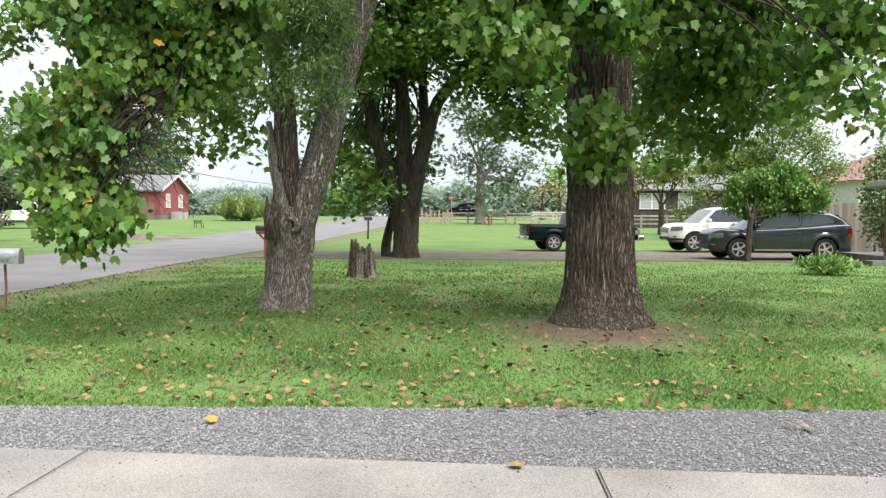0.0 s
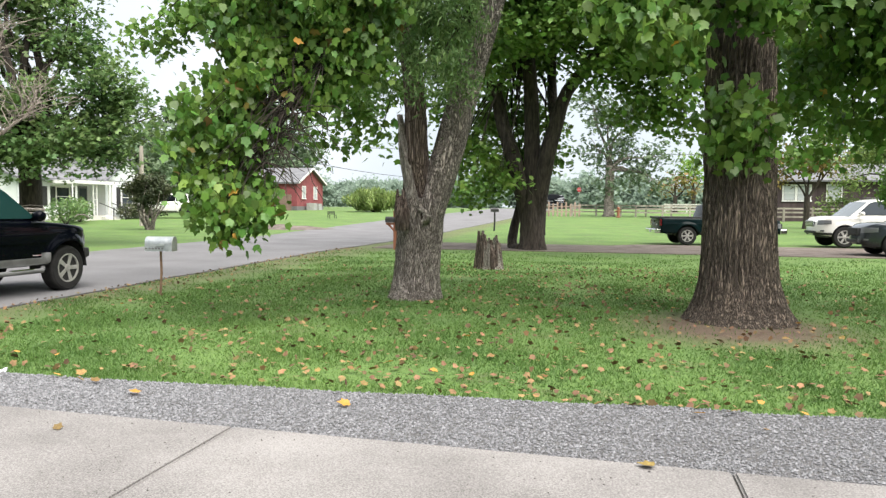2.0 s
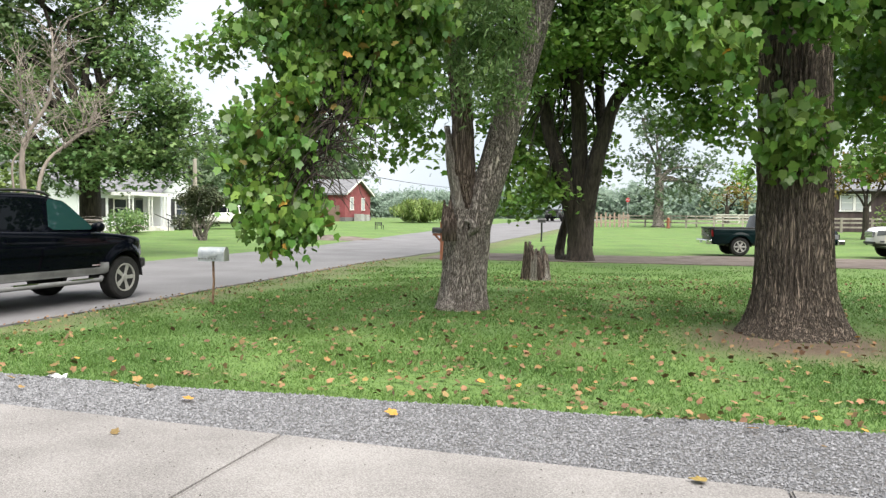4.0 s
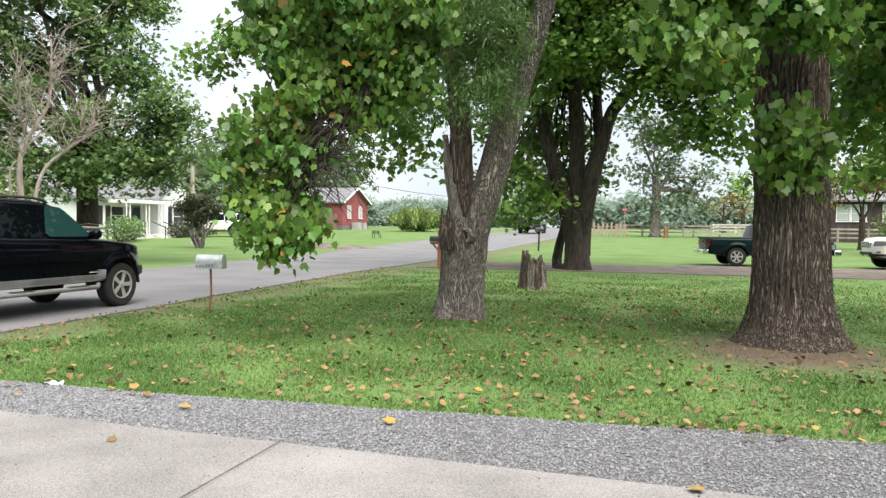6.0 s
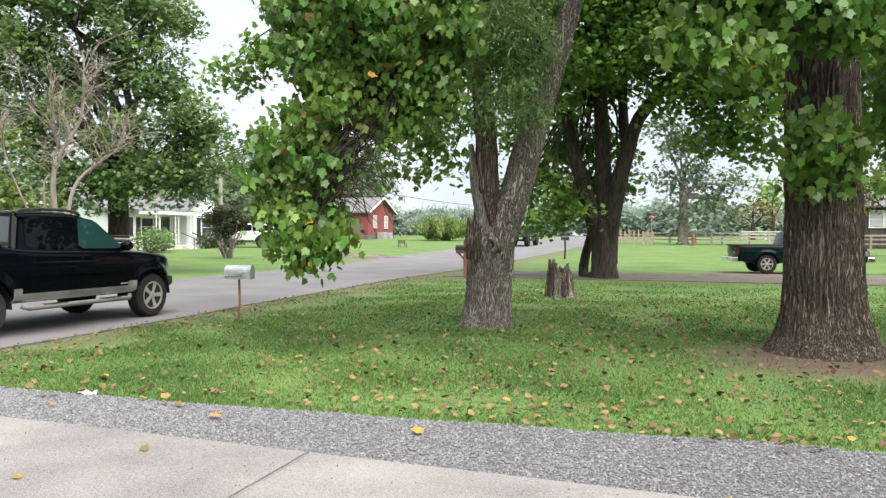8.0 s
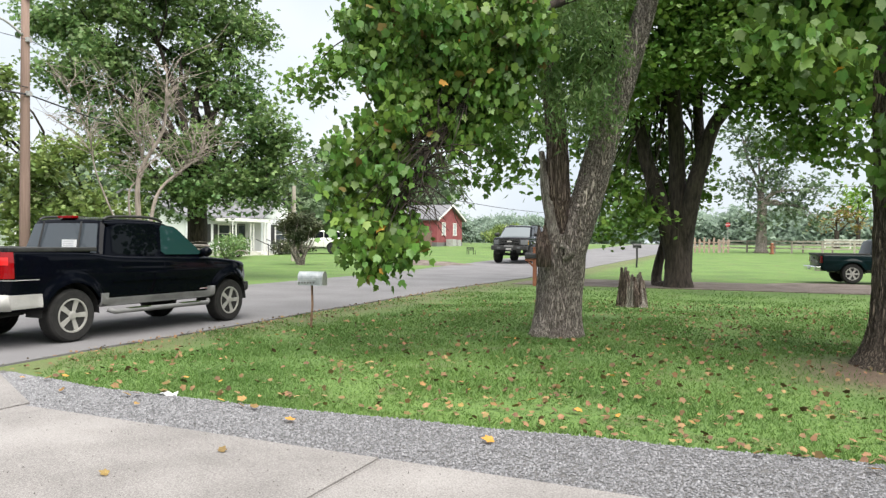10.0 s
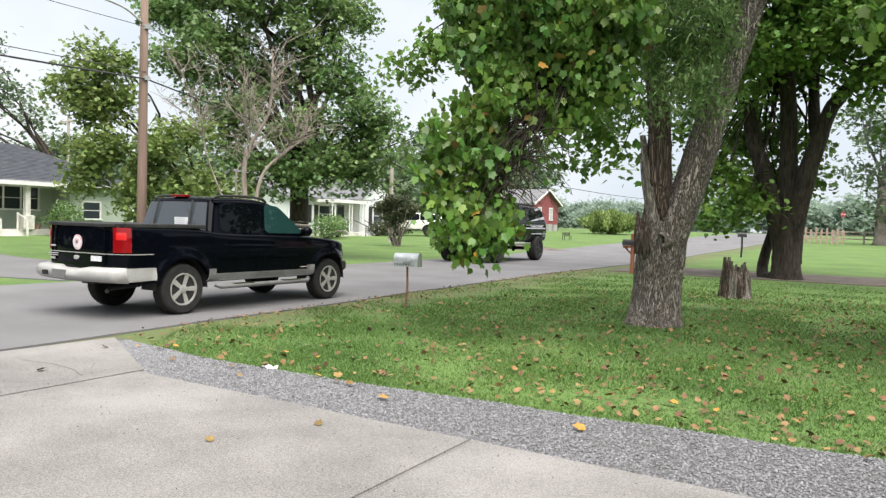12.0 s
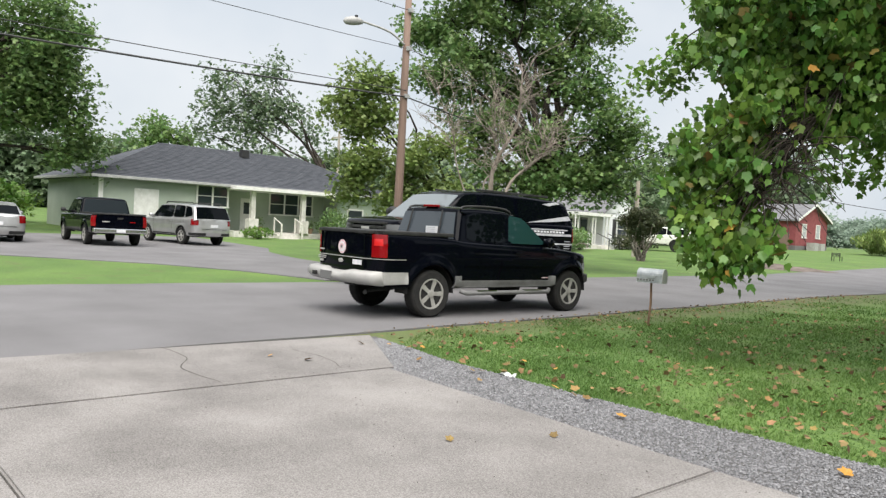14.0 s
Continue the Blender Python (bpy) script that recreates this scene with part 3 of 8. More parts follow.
def chips():
    rng = np.random.default_rng(5)
    n = 100000
    x = rng.uniform(-7.3, 7.0, n)
    f = rng.uniform(0, 1, n)
    lo, hi = np.array([conc_edge(a) for a in x]), np.array([lawn_edge(a) for a in x])
    y = lo + (hi - lo) * f
    keep = hi > lo
    x, y = x[keep], y[keep]
    n = len(x)
    s = rng.uniform(0.003, 0.0095, n) * rng.choice([0.8, 1.0, 1.35], n)
    base = np.array([(1, 0, 0), (0, 1, 0), (-1, 0, 0), (0, -1, 0), (0, 0, 0.8), (0.2, 0.1, -0.8)], float)
    v = base[None] * s[:, None, None] * rng.uniform(0.6, 1.3, (n, 6, 1))
    a = rng.uniform(0, 6.28, n)
    c, sn = np.cos(a)[:, None], np.sin(a)[:, None]
    vx = v[..., 0] * c - v[..., 1] * sn + x[:, None]
    vy = v[..., 0] * sn + v[..., 1] * c + y[:, None]
    vz = v[..., 2] + 0.010 + s[:, None] * 0.35
    verts = np.stack([vx, vy, vz], 2).reshape(-1, 3)
    tri = np.array([(0, 1, 4), (1, 2, 4), (2, 3, 4), (3, 0, 4), (1, 0, 5), (2, 1, 5), (3, 2, 5), (0, 3, 5)])
    faces = (tri[None] + (np.arange(n) * 6)[:, None, None]).reshape(-1, 3)
    ob = raw("gravel", verts, faces, "stone", label="loose grey limestone chips with angular edges")
    tagged(ob, category="gravel", kind="stuff")


chips()


def grass():
    """Blades of the near lawn, thinning with distance and round the bare ring."""
    rng = np.random.default_rng(7)
    n = 400000
    u = rng.uniform(0, 1, n)
    y = 5.3 * (24.4 / 5.3) ** u
    x = rng.uniform(-1.0, 0.75, n) * (y * 0.72 + 3.0)
    edge = np.array([lawn_edge(a) for a in x])
    d = np.hypot(x - 1.55, y - 9.55)
    keep = (y > edge - 0.02) & (x > -7.75 - 0.055 * np.clip(y - 3, 0, 18) + 0.12) & (rng.uniform(0, 1, n) < np.clip((d - 0.8) / 1.0, 0.04, 1))
    patch = np.array([noise.noise((a * 0.9, b * 0.9, 4.0)) for a, b in zip(x, y)])
    keep &= rng.uniform(0, 1, n) < np.clip(0.82 + patch * 0.9, 0.25, 1)
    keep &= rng.uniform(0, 1, n) < np.clip((x + 7.8 + 0.055 * np.clip(y - 3, 0, 18)) / 1.7 + 1.0 * patch, 0.12, 1)
    keep &= rng.uniform(0, 1, n) < np.clip((25 - y) / 9, 0.1, 1)
    x, y, patch = x[keep], y[keep], patch[keep]
    n = len(x)
    h = rng.uniform(0.016, 0.042, n) * (1 + 0.5 * patch) * (1 + (y - 5) * 0.02)
    w = rng.uniform(0.003, 0.006, n) * (1 + (y - 5) * 0.1)
    a = rng.uniform(0, 6.28, n)
    lean = rng.normal(0, 0.6, (n, 2)) * h[:, None]
    z0 = -0.014
    p0 = np.stack([x - np.cos(a) * w, y - np.sin(a) * w, np.full(n, z0)], 1)
    p1 = np.stack([x + np.cos(a) * w, y + np.sin(a) * w, np.full(n, z0)], 1)
    p2 = np.stack([x + lean[:, 0], y + lean[:, 1], z0 + h], 1)
    verts = np.stack([p0, p1, p2], 1).reshape(-1, 3)
    me = bpy.data.meshes.new("grass")
    me.vertices.add(n * 3)
    me.vertices.foreach_set("co", verts.reshape(-1))
    me.loops.add(n * 3)
    me.loops.foreach_set("vertex_index", np.arange(n * 3, dtype=np.int32))
    me.polygons.add(n)
    me.polygons.foreach_set("loop_start", np.arange(0, n * 3, 3, dtype=np.int32))
    me.polygons.foreach_set("loop_total", np.full(n, 3, dtype=np.int32))
    me.update(calc_edges=True)
    me.materials.append(M["blade"])
    tagged(new("grass", me), "short mown green grass blades", "grass", kind="stuff")


grass()


# ---- trees near by ----
def flared(base, top, rb, rm, rt, n, flare=1.55, height=0.7):
    """Rows along a trunk with a root flare: points and radii."""
    pts, rad = [], []
    b, t = Vector(base), Vector(top)
    for i in range(n):
        f = i / (n - 1)
        p = b.lerp(t, f)
        z = p.z - b.z
        pts.append(p)
        rad.append((rm + (rt - rm) * f) + (rb - rm) * math.exp(-max(z, 0) / (height * 0.38)))
    return pts, rad


def branch(tree, pts, r0, r1, mat="bark_shaded", name="branch", segs=5, n=9):
    bm = bmesh.new()
    limb(bm, pts, r0, r1, segs, n)
    return part(name, bm, mat, tree)


def great_tree():
    tree = thing("shade_tree", pose(0, 0, 0), "huge shade tree with furrowed brown trunk and broad lobed leaves", "tree")
    rng = np.random.default_rng(11)
    bm = bmesh.new()
    pts, rad = flared((1.66, 10.25, -0.10), (1.60, 10.25, 3.6), 0.80, 0.445, 0.40, 110, height=0.75)
    tube(bm, pts, rad, 240, 0.05, 0.034, 40)
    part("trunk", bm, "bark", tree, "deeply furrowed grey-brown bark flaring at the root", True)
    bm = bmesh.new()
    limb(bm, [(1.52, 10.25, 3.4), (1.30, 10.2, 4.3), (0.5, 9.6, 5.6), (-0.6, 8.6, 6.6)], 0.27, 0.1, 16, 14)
    part("limb", bm, "bark_shaded", tree, "", True)
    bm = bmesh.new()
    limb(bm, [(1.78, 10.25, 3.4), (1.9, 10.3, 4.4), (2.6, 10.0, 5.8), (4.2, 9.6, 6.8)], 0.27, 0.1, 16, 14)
    part("limb", bm, "bark_shaded", tree, "", True)
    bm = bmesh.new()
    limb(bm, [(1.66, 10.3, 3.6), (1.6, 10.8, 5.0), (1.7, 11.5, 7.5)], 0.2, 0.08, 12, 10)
    part("limb", bm, "bark_shaded", tree, "", True)
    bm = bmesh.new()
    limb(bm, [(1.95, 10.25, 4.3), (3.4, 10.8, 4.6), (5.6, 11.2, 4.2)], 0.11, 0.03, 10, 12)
    part("limb", bm, "bark_shaded", tree, "", True)
    front = [(0.13, 8.68, 3.81, 0.38), (1.70, 9.69, 2.34, 0.20), (1.30, 9.68, 2.63, 0.19), (0.72, 8.80, 3.71, 0.58), (1.40, 9.04, 3.85, 0.50), (0.32, 8.47, 3.44, 0.38), (0.59, 8.67, 3.20, 0.29), (1.72, 9.25, 3.80, 0.38), (1.48, 9.69, 2.56, 0.36), (1.54, 9.68, 2.18, 0.30), (1.20, 9.05, 4.36, 0.73), (0.32, 8.71, 4.32, 0.64)]
    side = [(2.69, 10.82, 4.15, 0.71), (3.59, 11.16, 4.07, 0.90), (3.13, 11.82, 3.46, 0.74), (4.00, 11.84, 3.11, 0.69), (3.54, 12.30, 2.64, 0.45), (4.15, 10.37, 3.65, 0.72), (4.19, 9.17, 3.58, 0.53), (4.32, 8.74, 2.92, 0.35), (4.31, 8.53, 2.54, 0.19), (4.01, 9.33, 2.92, 0.26), (2.49, 10.34, 4.77, 0.91), (3.77, 10.40, 4.70, 0.91), (4.58, 9.22, 4.25, 0.80), (4.78, 11.88, 3.12, 0.48), (5.77, 9.45, 3.64, 0.81), (2.93, 12.79, 3.16, 0.57)]
    for c in front:
        branch(tree, bend((1.3, 10.0, 4.4), c[:3], 0.2), 0.022, 0.006)
    for c in side:
        branch(tree, bend((2.3, 10.1, 4.6), c[:3], 0.2), 0.03, 0.006)
    p = np.concatenate([crown_points(front, 2700, rng, 0.16, 0.3), crown_points(side, 1500, rng, 0.22, 0.3)])
    leaf_mesh("crown", p, 0.12, LOBED, "leaf_big", tree, "broad lobed green leaves", 1.05, rng)
    # Crown above view, added so the leaves and trunk beneath lie in shade.
    over = [(-0.8, 9.6, 7.2, 1.5), (4.2, 10.2, 6.9, 1.6), (2.2, 11.8, 7.6, 2.0), (5.6, 11.8, 6.4, 1.6), (1.8, 11.5, 9.5, 2.0)]
    leaf_mesh("upper_crown", crown_points(over, 240, rng, 0.4, 0.3), 0.2, LOBED, "leaf_big", tree, "", 0.5, rng)
    sel = p[rng.integers(0, len(p), 45)] + rng.normal(size=(45, 3)) * 0.05
    leaf_mesh("turned_leaves", sel, 0.12, LOBED, "leaf_yellow", tree, "leaves turned yellow and orange", 0.7, rng)


def split_tree():
    tree = thing("split_tree", pose(0, 0, 0), "old grey maple with one living and one dead broken stem", "tree")
    rng = np.random.default_rng(12)
    base = (-2.92, 11.35)
    bx, by = base
    bm = bmesh.new()
    pts, rad = flared((bx, by, -0.08), (bx + 0.10, by, 1.55), 0.455, 0.325, 0.345, 50, height=0.5)
    tube(bm, pts, rad, 130, 0.12, 0.022, 24)
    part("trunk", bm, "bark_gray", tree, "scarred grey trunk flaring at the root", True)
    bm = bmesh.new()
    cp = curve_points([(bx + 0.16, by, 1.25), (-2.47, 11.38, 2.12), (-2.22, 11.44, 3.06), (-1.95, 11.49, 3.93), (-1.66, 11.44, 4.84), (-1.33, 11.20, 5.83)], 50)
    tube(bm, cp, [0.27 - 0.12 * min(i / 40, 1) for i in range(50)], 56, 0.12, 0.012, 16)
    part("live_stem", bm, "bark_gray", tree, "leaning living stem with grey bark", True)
    bm = bmesh.new()
    cp = curve_points([(bx - 0.03, by - 0.02, 1.2), (-2.87, 11.16, 2.19), (-2.90, 11.20, 3.03), (-3.03, 11.23, 3.87), (-3.17, 11.25, 4.53)], 50)
    tube(bm, cp, [0.20 - 0.07 * min(i / 44, 1) + 0.02 * noise.noise((i * 0.3, 0, 0)) for i in range(50)], 44, 0.3, 0.014, 9)
    part("dead_stem", bm, "rot", tree, "dead broken stem with reddish rotten wood", True)
    bm = bmesh.new()
    for px, top, r in ((474, 215, 0.085), (480, 262, 0.06)):
        cp = curve_points([(-2.80, 11.22, 0.95), (-2.94, 11.06, 1.75), (Vector((-3.06, 11.08, 2.72)) + Vector(((px - 482) * 0.0085, 0, (225 - top) * 0.0085)))], 18)
        tube(bm, cp, [r * (1.25 - 0.045 * i) for i in range(18)], 22, 0.7, 0.016, 5)
    part("bare_wood", bm, "deadwood", tree, "bleached grey slivers of bare wood", True)
    bm = bmesh.new()
    for k in range(8):
        a = k * 0.79
        p0 = Vector((-3.02, 10.93, 1.22)) + Vector((0.055 * math.cos(a), 0.045 * math.sin(a), -0.16))
        tube(bm, [p0, p0 + Vector((-0.01, 0, 0.30)), p0 + Vector((-0.03, 0.01, 0.52 + 0.12 * math.sin(k * 2.1)))], [0.055, 0.05, 0.012], 12, 0.8, 0.010, 4)
    part("snag", bm, "rot", tree, "splintered reddish snag", True)
    c = Vector((-2.80, 10.985, 1.27))
    # No recess is cut; a dark flush plug gives the hollow's shade.
    bm = bmesh.new()
    tube(bm, [c + Vector((0, 0.16, 0)), c + Vector((-0.01, 0.035, -0.01)), c + Vector((-0.01, 0.03, -0.01))], [0.12, 0.085, 0.04], 18, 0.5)
    part("hollow", bm, "bark_shaded", tree, "dark plug standing for the shade in the rotted hollow", True)
    bm = bmesh.new()
    for k in range(9):
        a = -0.9 + 0.3 * k
        q = c + Vector((0.10 * math.cos(a) + 0.02, 0.02, 0.10 * math.sin(a)))
        tube(bm, [q + Vector((0.03, 0.08, 0)), q + Vector((0, -0.03, 0.01)), q + Vector((-0.015, -0.05, 0.0))], [0.05, 0.032 + 0.012 * math.sin(k * 2.7), 0.008], 9, 0.9)
    part("callus", bm, "deadwood", tree, "pale torn wood beside the hollow", True)
    bm = bmesh.new()
    for k in range(7):
        q = Vector((-3.17, 11.25, 4.45)) + Vector((random.uniform(-0.08, 0.08), random.uniform(-0.06, 0.04), 0))
        tube(bm, [q, q + Vector((-0.03, 0, 0.16)), q + Vector((random.uniform(-0.09, 0.02), 0, random.uniform(0.25, 0.42)))], [0.06, 0.045, 0.01], 9, 0.9)
    part("torn_top", bm, "rot", tree, "torn reddish top of the dead stem", True)
    # drooping feathery foliage over the stems
    fine = [(-2.42, 10.43, 3.23, 0.31), (-2.61, 10.57, 4.28, 0.48), (-2.63, 10.65, 3.90, 0.44), (-2.28, 10.55, 3.49, 0.44), (-2.70, 10.75, 3.45, 0.28), (-2.13, 10.78, 4.01, 0.40), (-2.43, 10.68, 4.30, 0.48), (-2.75, 10.80, 3.80, 0.30), (-2.04, 10.96, 3.40, 0.28), (-2.32, 10.71, 4.94, 0.72), (-3.09, 10.87, 4.76, 0.65), (-3.49, 11.32, 4.15, 0.43), (-3.66, 11.58, 3.44, 0.35), (-2.18, 10.84, 3.10, 0.18)]
    for c in fine:
        branch(tree, bend((-2.02, 11.39, 4.16), c[:3], 0.3), 0.02, 0.005)
    p = crown_points(fine, 4300, rng, 0.13, 0.3, 0.12)
    leaf_mesh("feathery_crown", p, 0.115, LANCE, "leaf_silver", tree, "narrow drooping pale green leaves", 0.6, rng)
    # the low-hanging bough of broad leaves towards the road
    bough = [(-4.77, 8.05, 2.45, 0.23), (-4.80, 8.02, 2.08, 0.21), (-4.74, 8.00, 1.70, 0.20), (-4.62, 8.02, 1.36, 0.18), (-4.09, 8.26, 1.29, 0.22), (-4.48, 8.29, 2.36, 0.19), (-3.18, 9.39, 3.26, 0.39), (-3.07, 9.53, 3.93, 0.43), (-3.97, 8.77, 3.67, 0.63), (-4.47, 8.74, 3.54, 0.50), (-4.26, 8.52, 2.78, 0.49), (-4.42, 8.28, 2.11, 0.29), (-4.51, 8.16, 1.72, 0.21), (-4.38, 8.15, 1.35, 0.23), (-4.29, 8.14, 1.10, 0.15), (-4.17, 8.40, 1.58, 0.26), (-4.16, 8.56, 2.30, 0.24), (-3.72, 8.96, 3.05, 0.51), (-3.39, 9.20, 3.64, 0.52), (-4.47, 8.40, 2.63, 0.27), (-3.26, 9.24, 4.40, 0.76), (-4.11, 8.80, 4.40, 0.80), (-4.64, 8.76, 4.26, 0.60)]
    bm = bmesh.new()
    limb(bm, [(-1.77, 11.35, 5.15), (-2.54, 10.29, 4.81), (-3.18, 9.43, 4.11), (-3.51, 8.97, 3.25), (-3.85, 8.63, 2.60), (-4.21, 8.38, 1.99), (-4.41, 8.15, 1.41)], 0.07, 0.010, 10, 26)
    limb(bm, [(-3.07, 9.54, 4.14), (-3.24, 9.41, 3.62), (-3.28, 9.38, 3.05)], 0.04, 0.012, 8, 10)
    for c in bough:
        for _ in range(5):
            e = Vector(c[:3]) + Vector((random.uniform(-1, 1), random.uniform(-1, 1), random.uniform(-1, 0.4))) * c[3] * 0.8
            limb(bm, bend(random.choice([(-3.51, 8.97, 3.25), (-3.85, 8.63, 2.60), (-3.67, 8.85, 2.96), (-4.10, 8.45, 2.12)]), e, 0.12, 4), 0.009, 0.003, 5, 10)
    for k in range(70):
        a = Vector((-3.75, 8.75, 2.75)).lerp(Vector((-4.15, 8.42, 1.9)), random.random())
        e = a + Vector((random.uniform(-0.55, 0.75), random.uniform(-0.25, 0.25), random.uniform(-0.75, 0.15)))
        limb(bm, bend(a, e, 0.08, 4), 0.010, 0.003, 5, 9)
    part("bough", bm, "bark_shaded", tree, "drooping bare bough with dark crossing twigs")
    p = crown_points(bough, 5200, rng, 0.12, 0.3)
    leaf_mesh("bough_leaves", p, 0.102, LOBED, "leaf_big", tree, "broad lobed green leaves, some browned", 1.2, rng)
    sel = p[rng.integers(0, len(p), 260)] + rng.normal(size=(260, 3)) * 0.07
    leaf_mesh("turned_leaves", sel, 0.12, LOBED, "leaf_rust", tree, "browned leaves", 0.8, rng)
    sel = p[rng.integers(0, len(p), 45)] + rng.normal(size=(45, 3)) * 0.05
    leaf_mesh("turned_leaves", sel, 0.12, LOBED, "leaf_yellow", tree, "yellowed leaves", 0.9, rng)
    # outer foliage behind the bough, open against the sky
    outer = [(-4.73, 13.93, 3.32, 0.58), (-4.16, 13.48, 3.87, 0.56), (-5.01, 14.39, 2.68, 0.24), (-8.65, 13.79, 4.62, 0.27), (-8.76, 13.80, 4.99, 0.25), (-8.33, 13.83, 5.20, 0.42), (-4.31, 13.93, 2.80, 0.25), (-9.39, 13.76, 4.77, 0.32), (-5.08, 12.88, 2.69, 0.29), (-5.39, 12.98, 5.34, 0.88), (-7.63, 13.37, 5.27, 0.46), (-3.72, 13.04, 4.86, 0.69)]
    for c in outer:
        branch(tree, bend((-3.65, 12.48, 5.73), c[:3], 0.3), 0.035, 0.006)
    leaf_mesh("outer_crown", crown_points(outer, 1300, rng, 0.24, 0.25), 0.13, LOBED, "leaf_mid", tree, "", 0.6, rng)
    # Unseen crown overhead, added to shade the stems and lawn.
    over = [(-3.5, 11.5, 7.6, 1.7), (-2.0, 13.0, 7.8, 1.8), (-5.0, 12.8, 7.4, 1.7)]
    leaf_mesh("upper_crown", crown_points(over, 240, rng, 0.35, 0.4), 0.16, LOBED, "leaf_mid", tree, "", 0.6, rng)


def forked_tree():
    tree = thing("forked_tree", pose(0, 0, 0), "large maple with a dark trunk forking into three limbs", "tree")
    rng = np.random.default_rng(13)
    bx, by = (-2.54, 25.47)
    bm = bmesh.new()
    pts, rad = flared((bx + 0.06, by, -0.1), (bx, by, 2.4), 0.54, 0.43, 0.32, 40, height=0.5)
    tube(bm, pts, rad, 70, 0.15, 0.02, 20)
    part("trunk", bm, "bark_shaded", tree, "dark ridged trunk", True)
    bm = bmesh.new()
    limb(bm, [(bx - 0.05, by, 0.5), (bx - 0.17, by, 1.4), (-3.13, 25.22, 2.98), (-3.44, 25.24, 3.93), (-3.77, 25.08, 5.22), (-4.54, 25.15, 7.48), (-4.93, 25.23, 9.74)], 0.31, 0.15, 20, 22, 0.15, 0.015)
    part("limb", bm, "bark_shaded", tree, "", True)
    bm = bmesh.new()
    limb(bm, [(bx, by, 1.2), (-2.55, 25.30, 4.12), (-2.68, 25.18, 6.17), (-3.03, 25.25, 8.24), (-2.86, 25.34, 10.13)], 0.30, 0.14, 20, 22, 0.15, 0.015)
    part("limb", bm, "bark_shaded", tree, "", True)
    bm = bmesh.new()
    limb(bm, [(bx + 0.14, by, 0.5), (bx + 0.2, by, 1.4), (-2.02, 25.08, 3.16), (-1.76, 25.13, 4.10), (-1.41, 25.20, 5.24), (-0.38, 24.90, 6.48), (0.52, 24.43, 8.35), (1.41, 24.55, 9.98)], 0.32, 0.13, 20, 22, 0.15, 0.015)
    part("limb", bm, "bark_shaded", tree, "", True)
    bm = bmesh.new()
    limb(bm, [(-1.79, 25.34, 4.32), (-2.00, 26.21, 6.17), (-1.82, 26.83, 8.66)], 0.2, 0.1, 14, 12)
    part("limb", bm, "bark_shaded", tree, "", True)
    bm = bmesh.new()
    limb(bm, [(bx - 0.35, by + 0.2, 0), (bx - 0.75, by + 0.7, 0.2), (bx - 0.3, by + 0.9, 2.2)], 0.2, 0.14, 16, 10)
    part("limb", bm, "bark_shaded", tree, "", True)
    mass = [(2.8, 23.5, 5.9, 1.0), (1.4, 23.3, 6.3, 1.1), (3.8, 23.2, 5.6, 0.9), (4.5, 23.0, 6.4, 1.0), (-5.09, 25.07, 6.35, 1.13), (-4.54, 24.15, 7.60, 1.45), (0.15, 22.34, 6.78, 1.16), (-0.52, 23.25, 5.46, 0.69), (-5.26, 24.92, 3.14, 0.53), (1.70, 22.85, 5.21, 0.93), (-3.85, 24.45, 2.38, 0.89), (-4.59, 24.40, 2.00, 0.59), (-4.50, 24.96, 3.34, 0.94), (-4.06, 27.03, 4.31, 0.81), (-2.96, 23.20, 7.00, 1.30), (-1.57, 23.27, 7.01, 1.39), (-2.60, 26.69, 6.26, 1.00), (-0.35, 22.83, 7.23, 1.27), (0.17, 23.28, 5.46, 0.87), (0.84, 22.86, 6.39, 1.36), (-3.80, 24.12, 6.16, 1.00), (1.42, 23.81, 4.67, 0.89), (1.96, 23.81, 3.96, 0.60), (0.55, 24.26, 4.37, 0.54), (-0.89, 23.38, 8.75, 2.08), (-3.32, 23.27, 9.08, 1.91), (1.30, 22.47, 8.44, 1.99), (2.20, 22.89, 5.72, 1.02), (-1.19, 26.29, 6.96, 0.78), (-5.46, 24.98, 4.84, 0.75), (-2.16, 27.58, 3.13, 0.52), (-3.24, 27.07, 4.31, 0.86), (-2.68, 27.56, 3.33, 0.75), (-2.07, 27.14, 4.42, 0.73), (-3.61, 26.50, 3.06, 0.80), (-3.08, 27.50, 2.50, 0.54), (-4.11, 26.06, 4.98, 0.78), (5.62, 24.46, 3.31, 0.72), (4.96, 23.99, 4.69, 1.06), (6.47, 25.04, 4.10, 0.83)]
    for c in mass:
        for _ in range(2):
            e = Vector(c[:3]) + Vector((random.uniform(-1, 1), random.uniform(-1, 1), random.uniform(-0.8, 0.4))) * c[3] * 0.7
            branch(tree, bend((-2.84, 25.20, 6.92) if c[0] < 1.0 else (0.34, 24.40, 7.81), e, 0.3), 0.05, 0.008)
    leaf_mesh("crown", crown_points(mass, 820, rng, 0.32, 0.35), 0.165, LOBED, "leaf_mid", tree, "mid-green leaves with gaps of sky", 0.6, rng)
    # Crown top mostly out of view, added for shade over the limbs.
    over = [(-2, 25, 12.5, 3.2), (2, 23, 11.5, 3.0), (-6, 25, 11, 2.8), (0, 28, 11, 3.0)]
    leaf_mesh("upper_crown", crown_points(over, 260, rng, 0.5, 0.4), 0.24, LOBED, "leaf_mid", tree, "", 0.5, rng)


great_tree()
split_tree()
forked_tree()


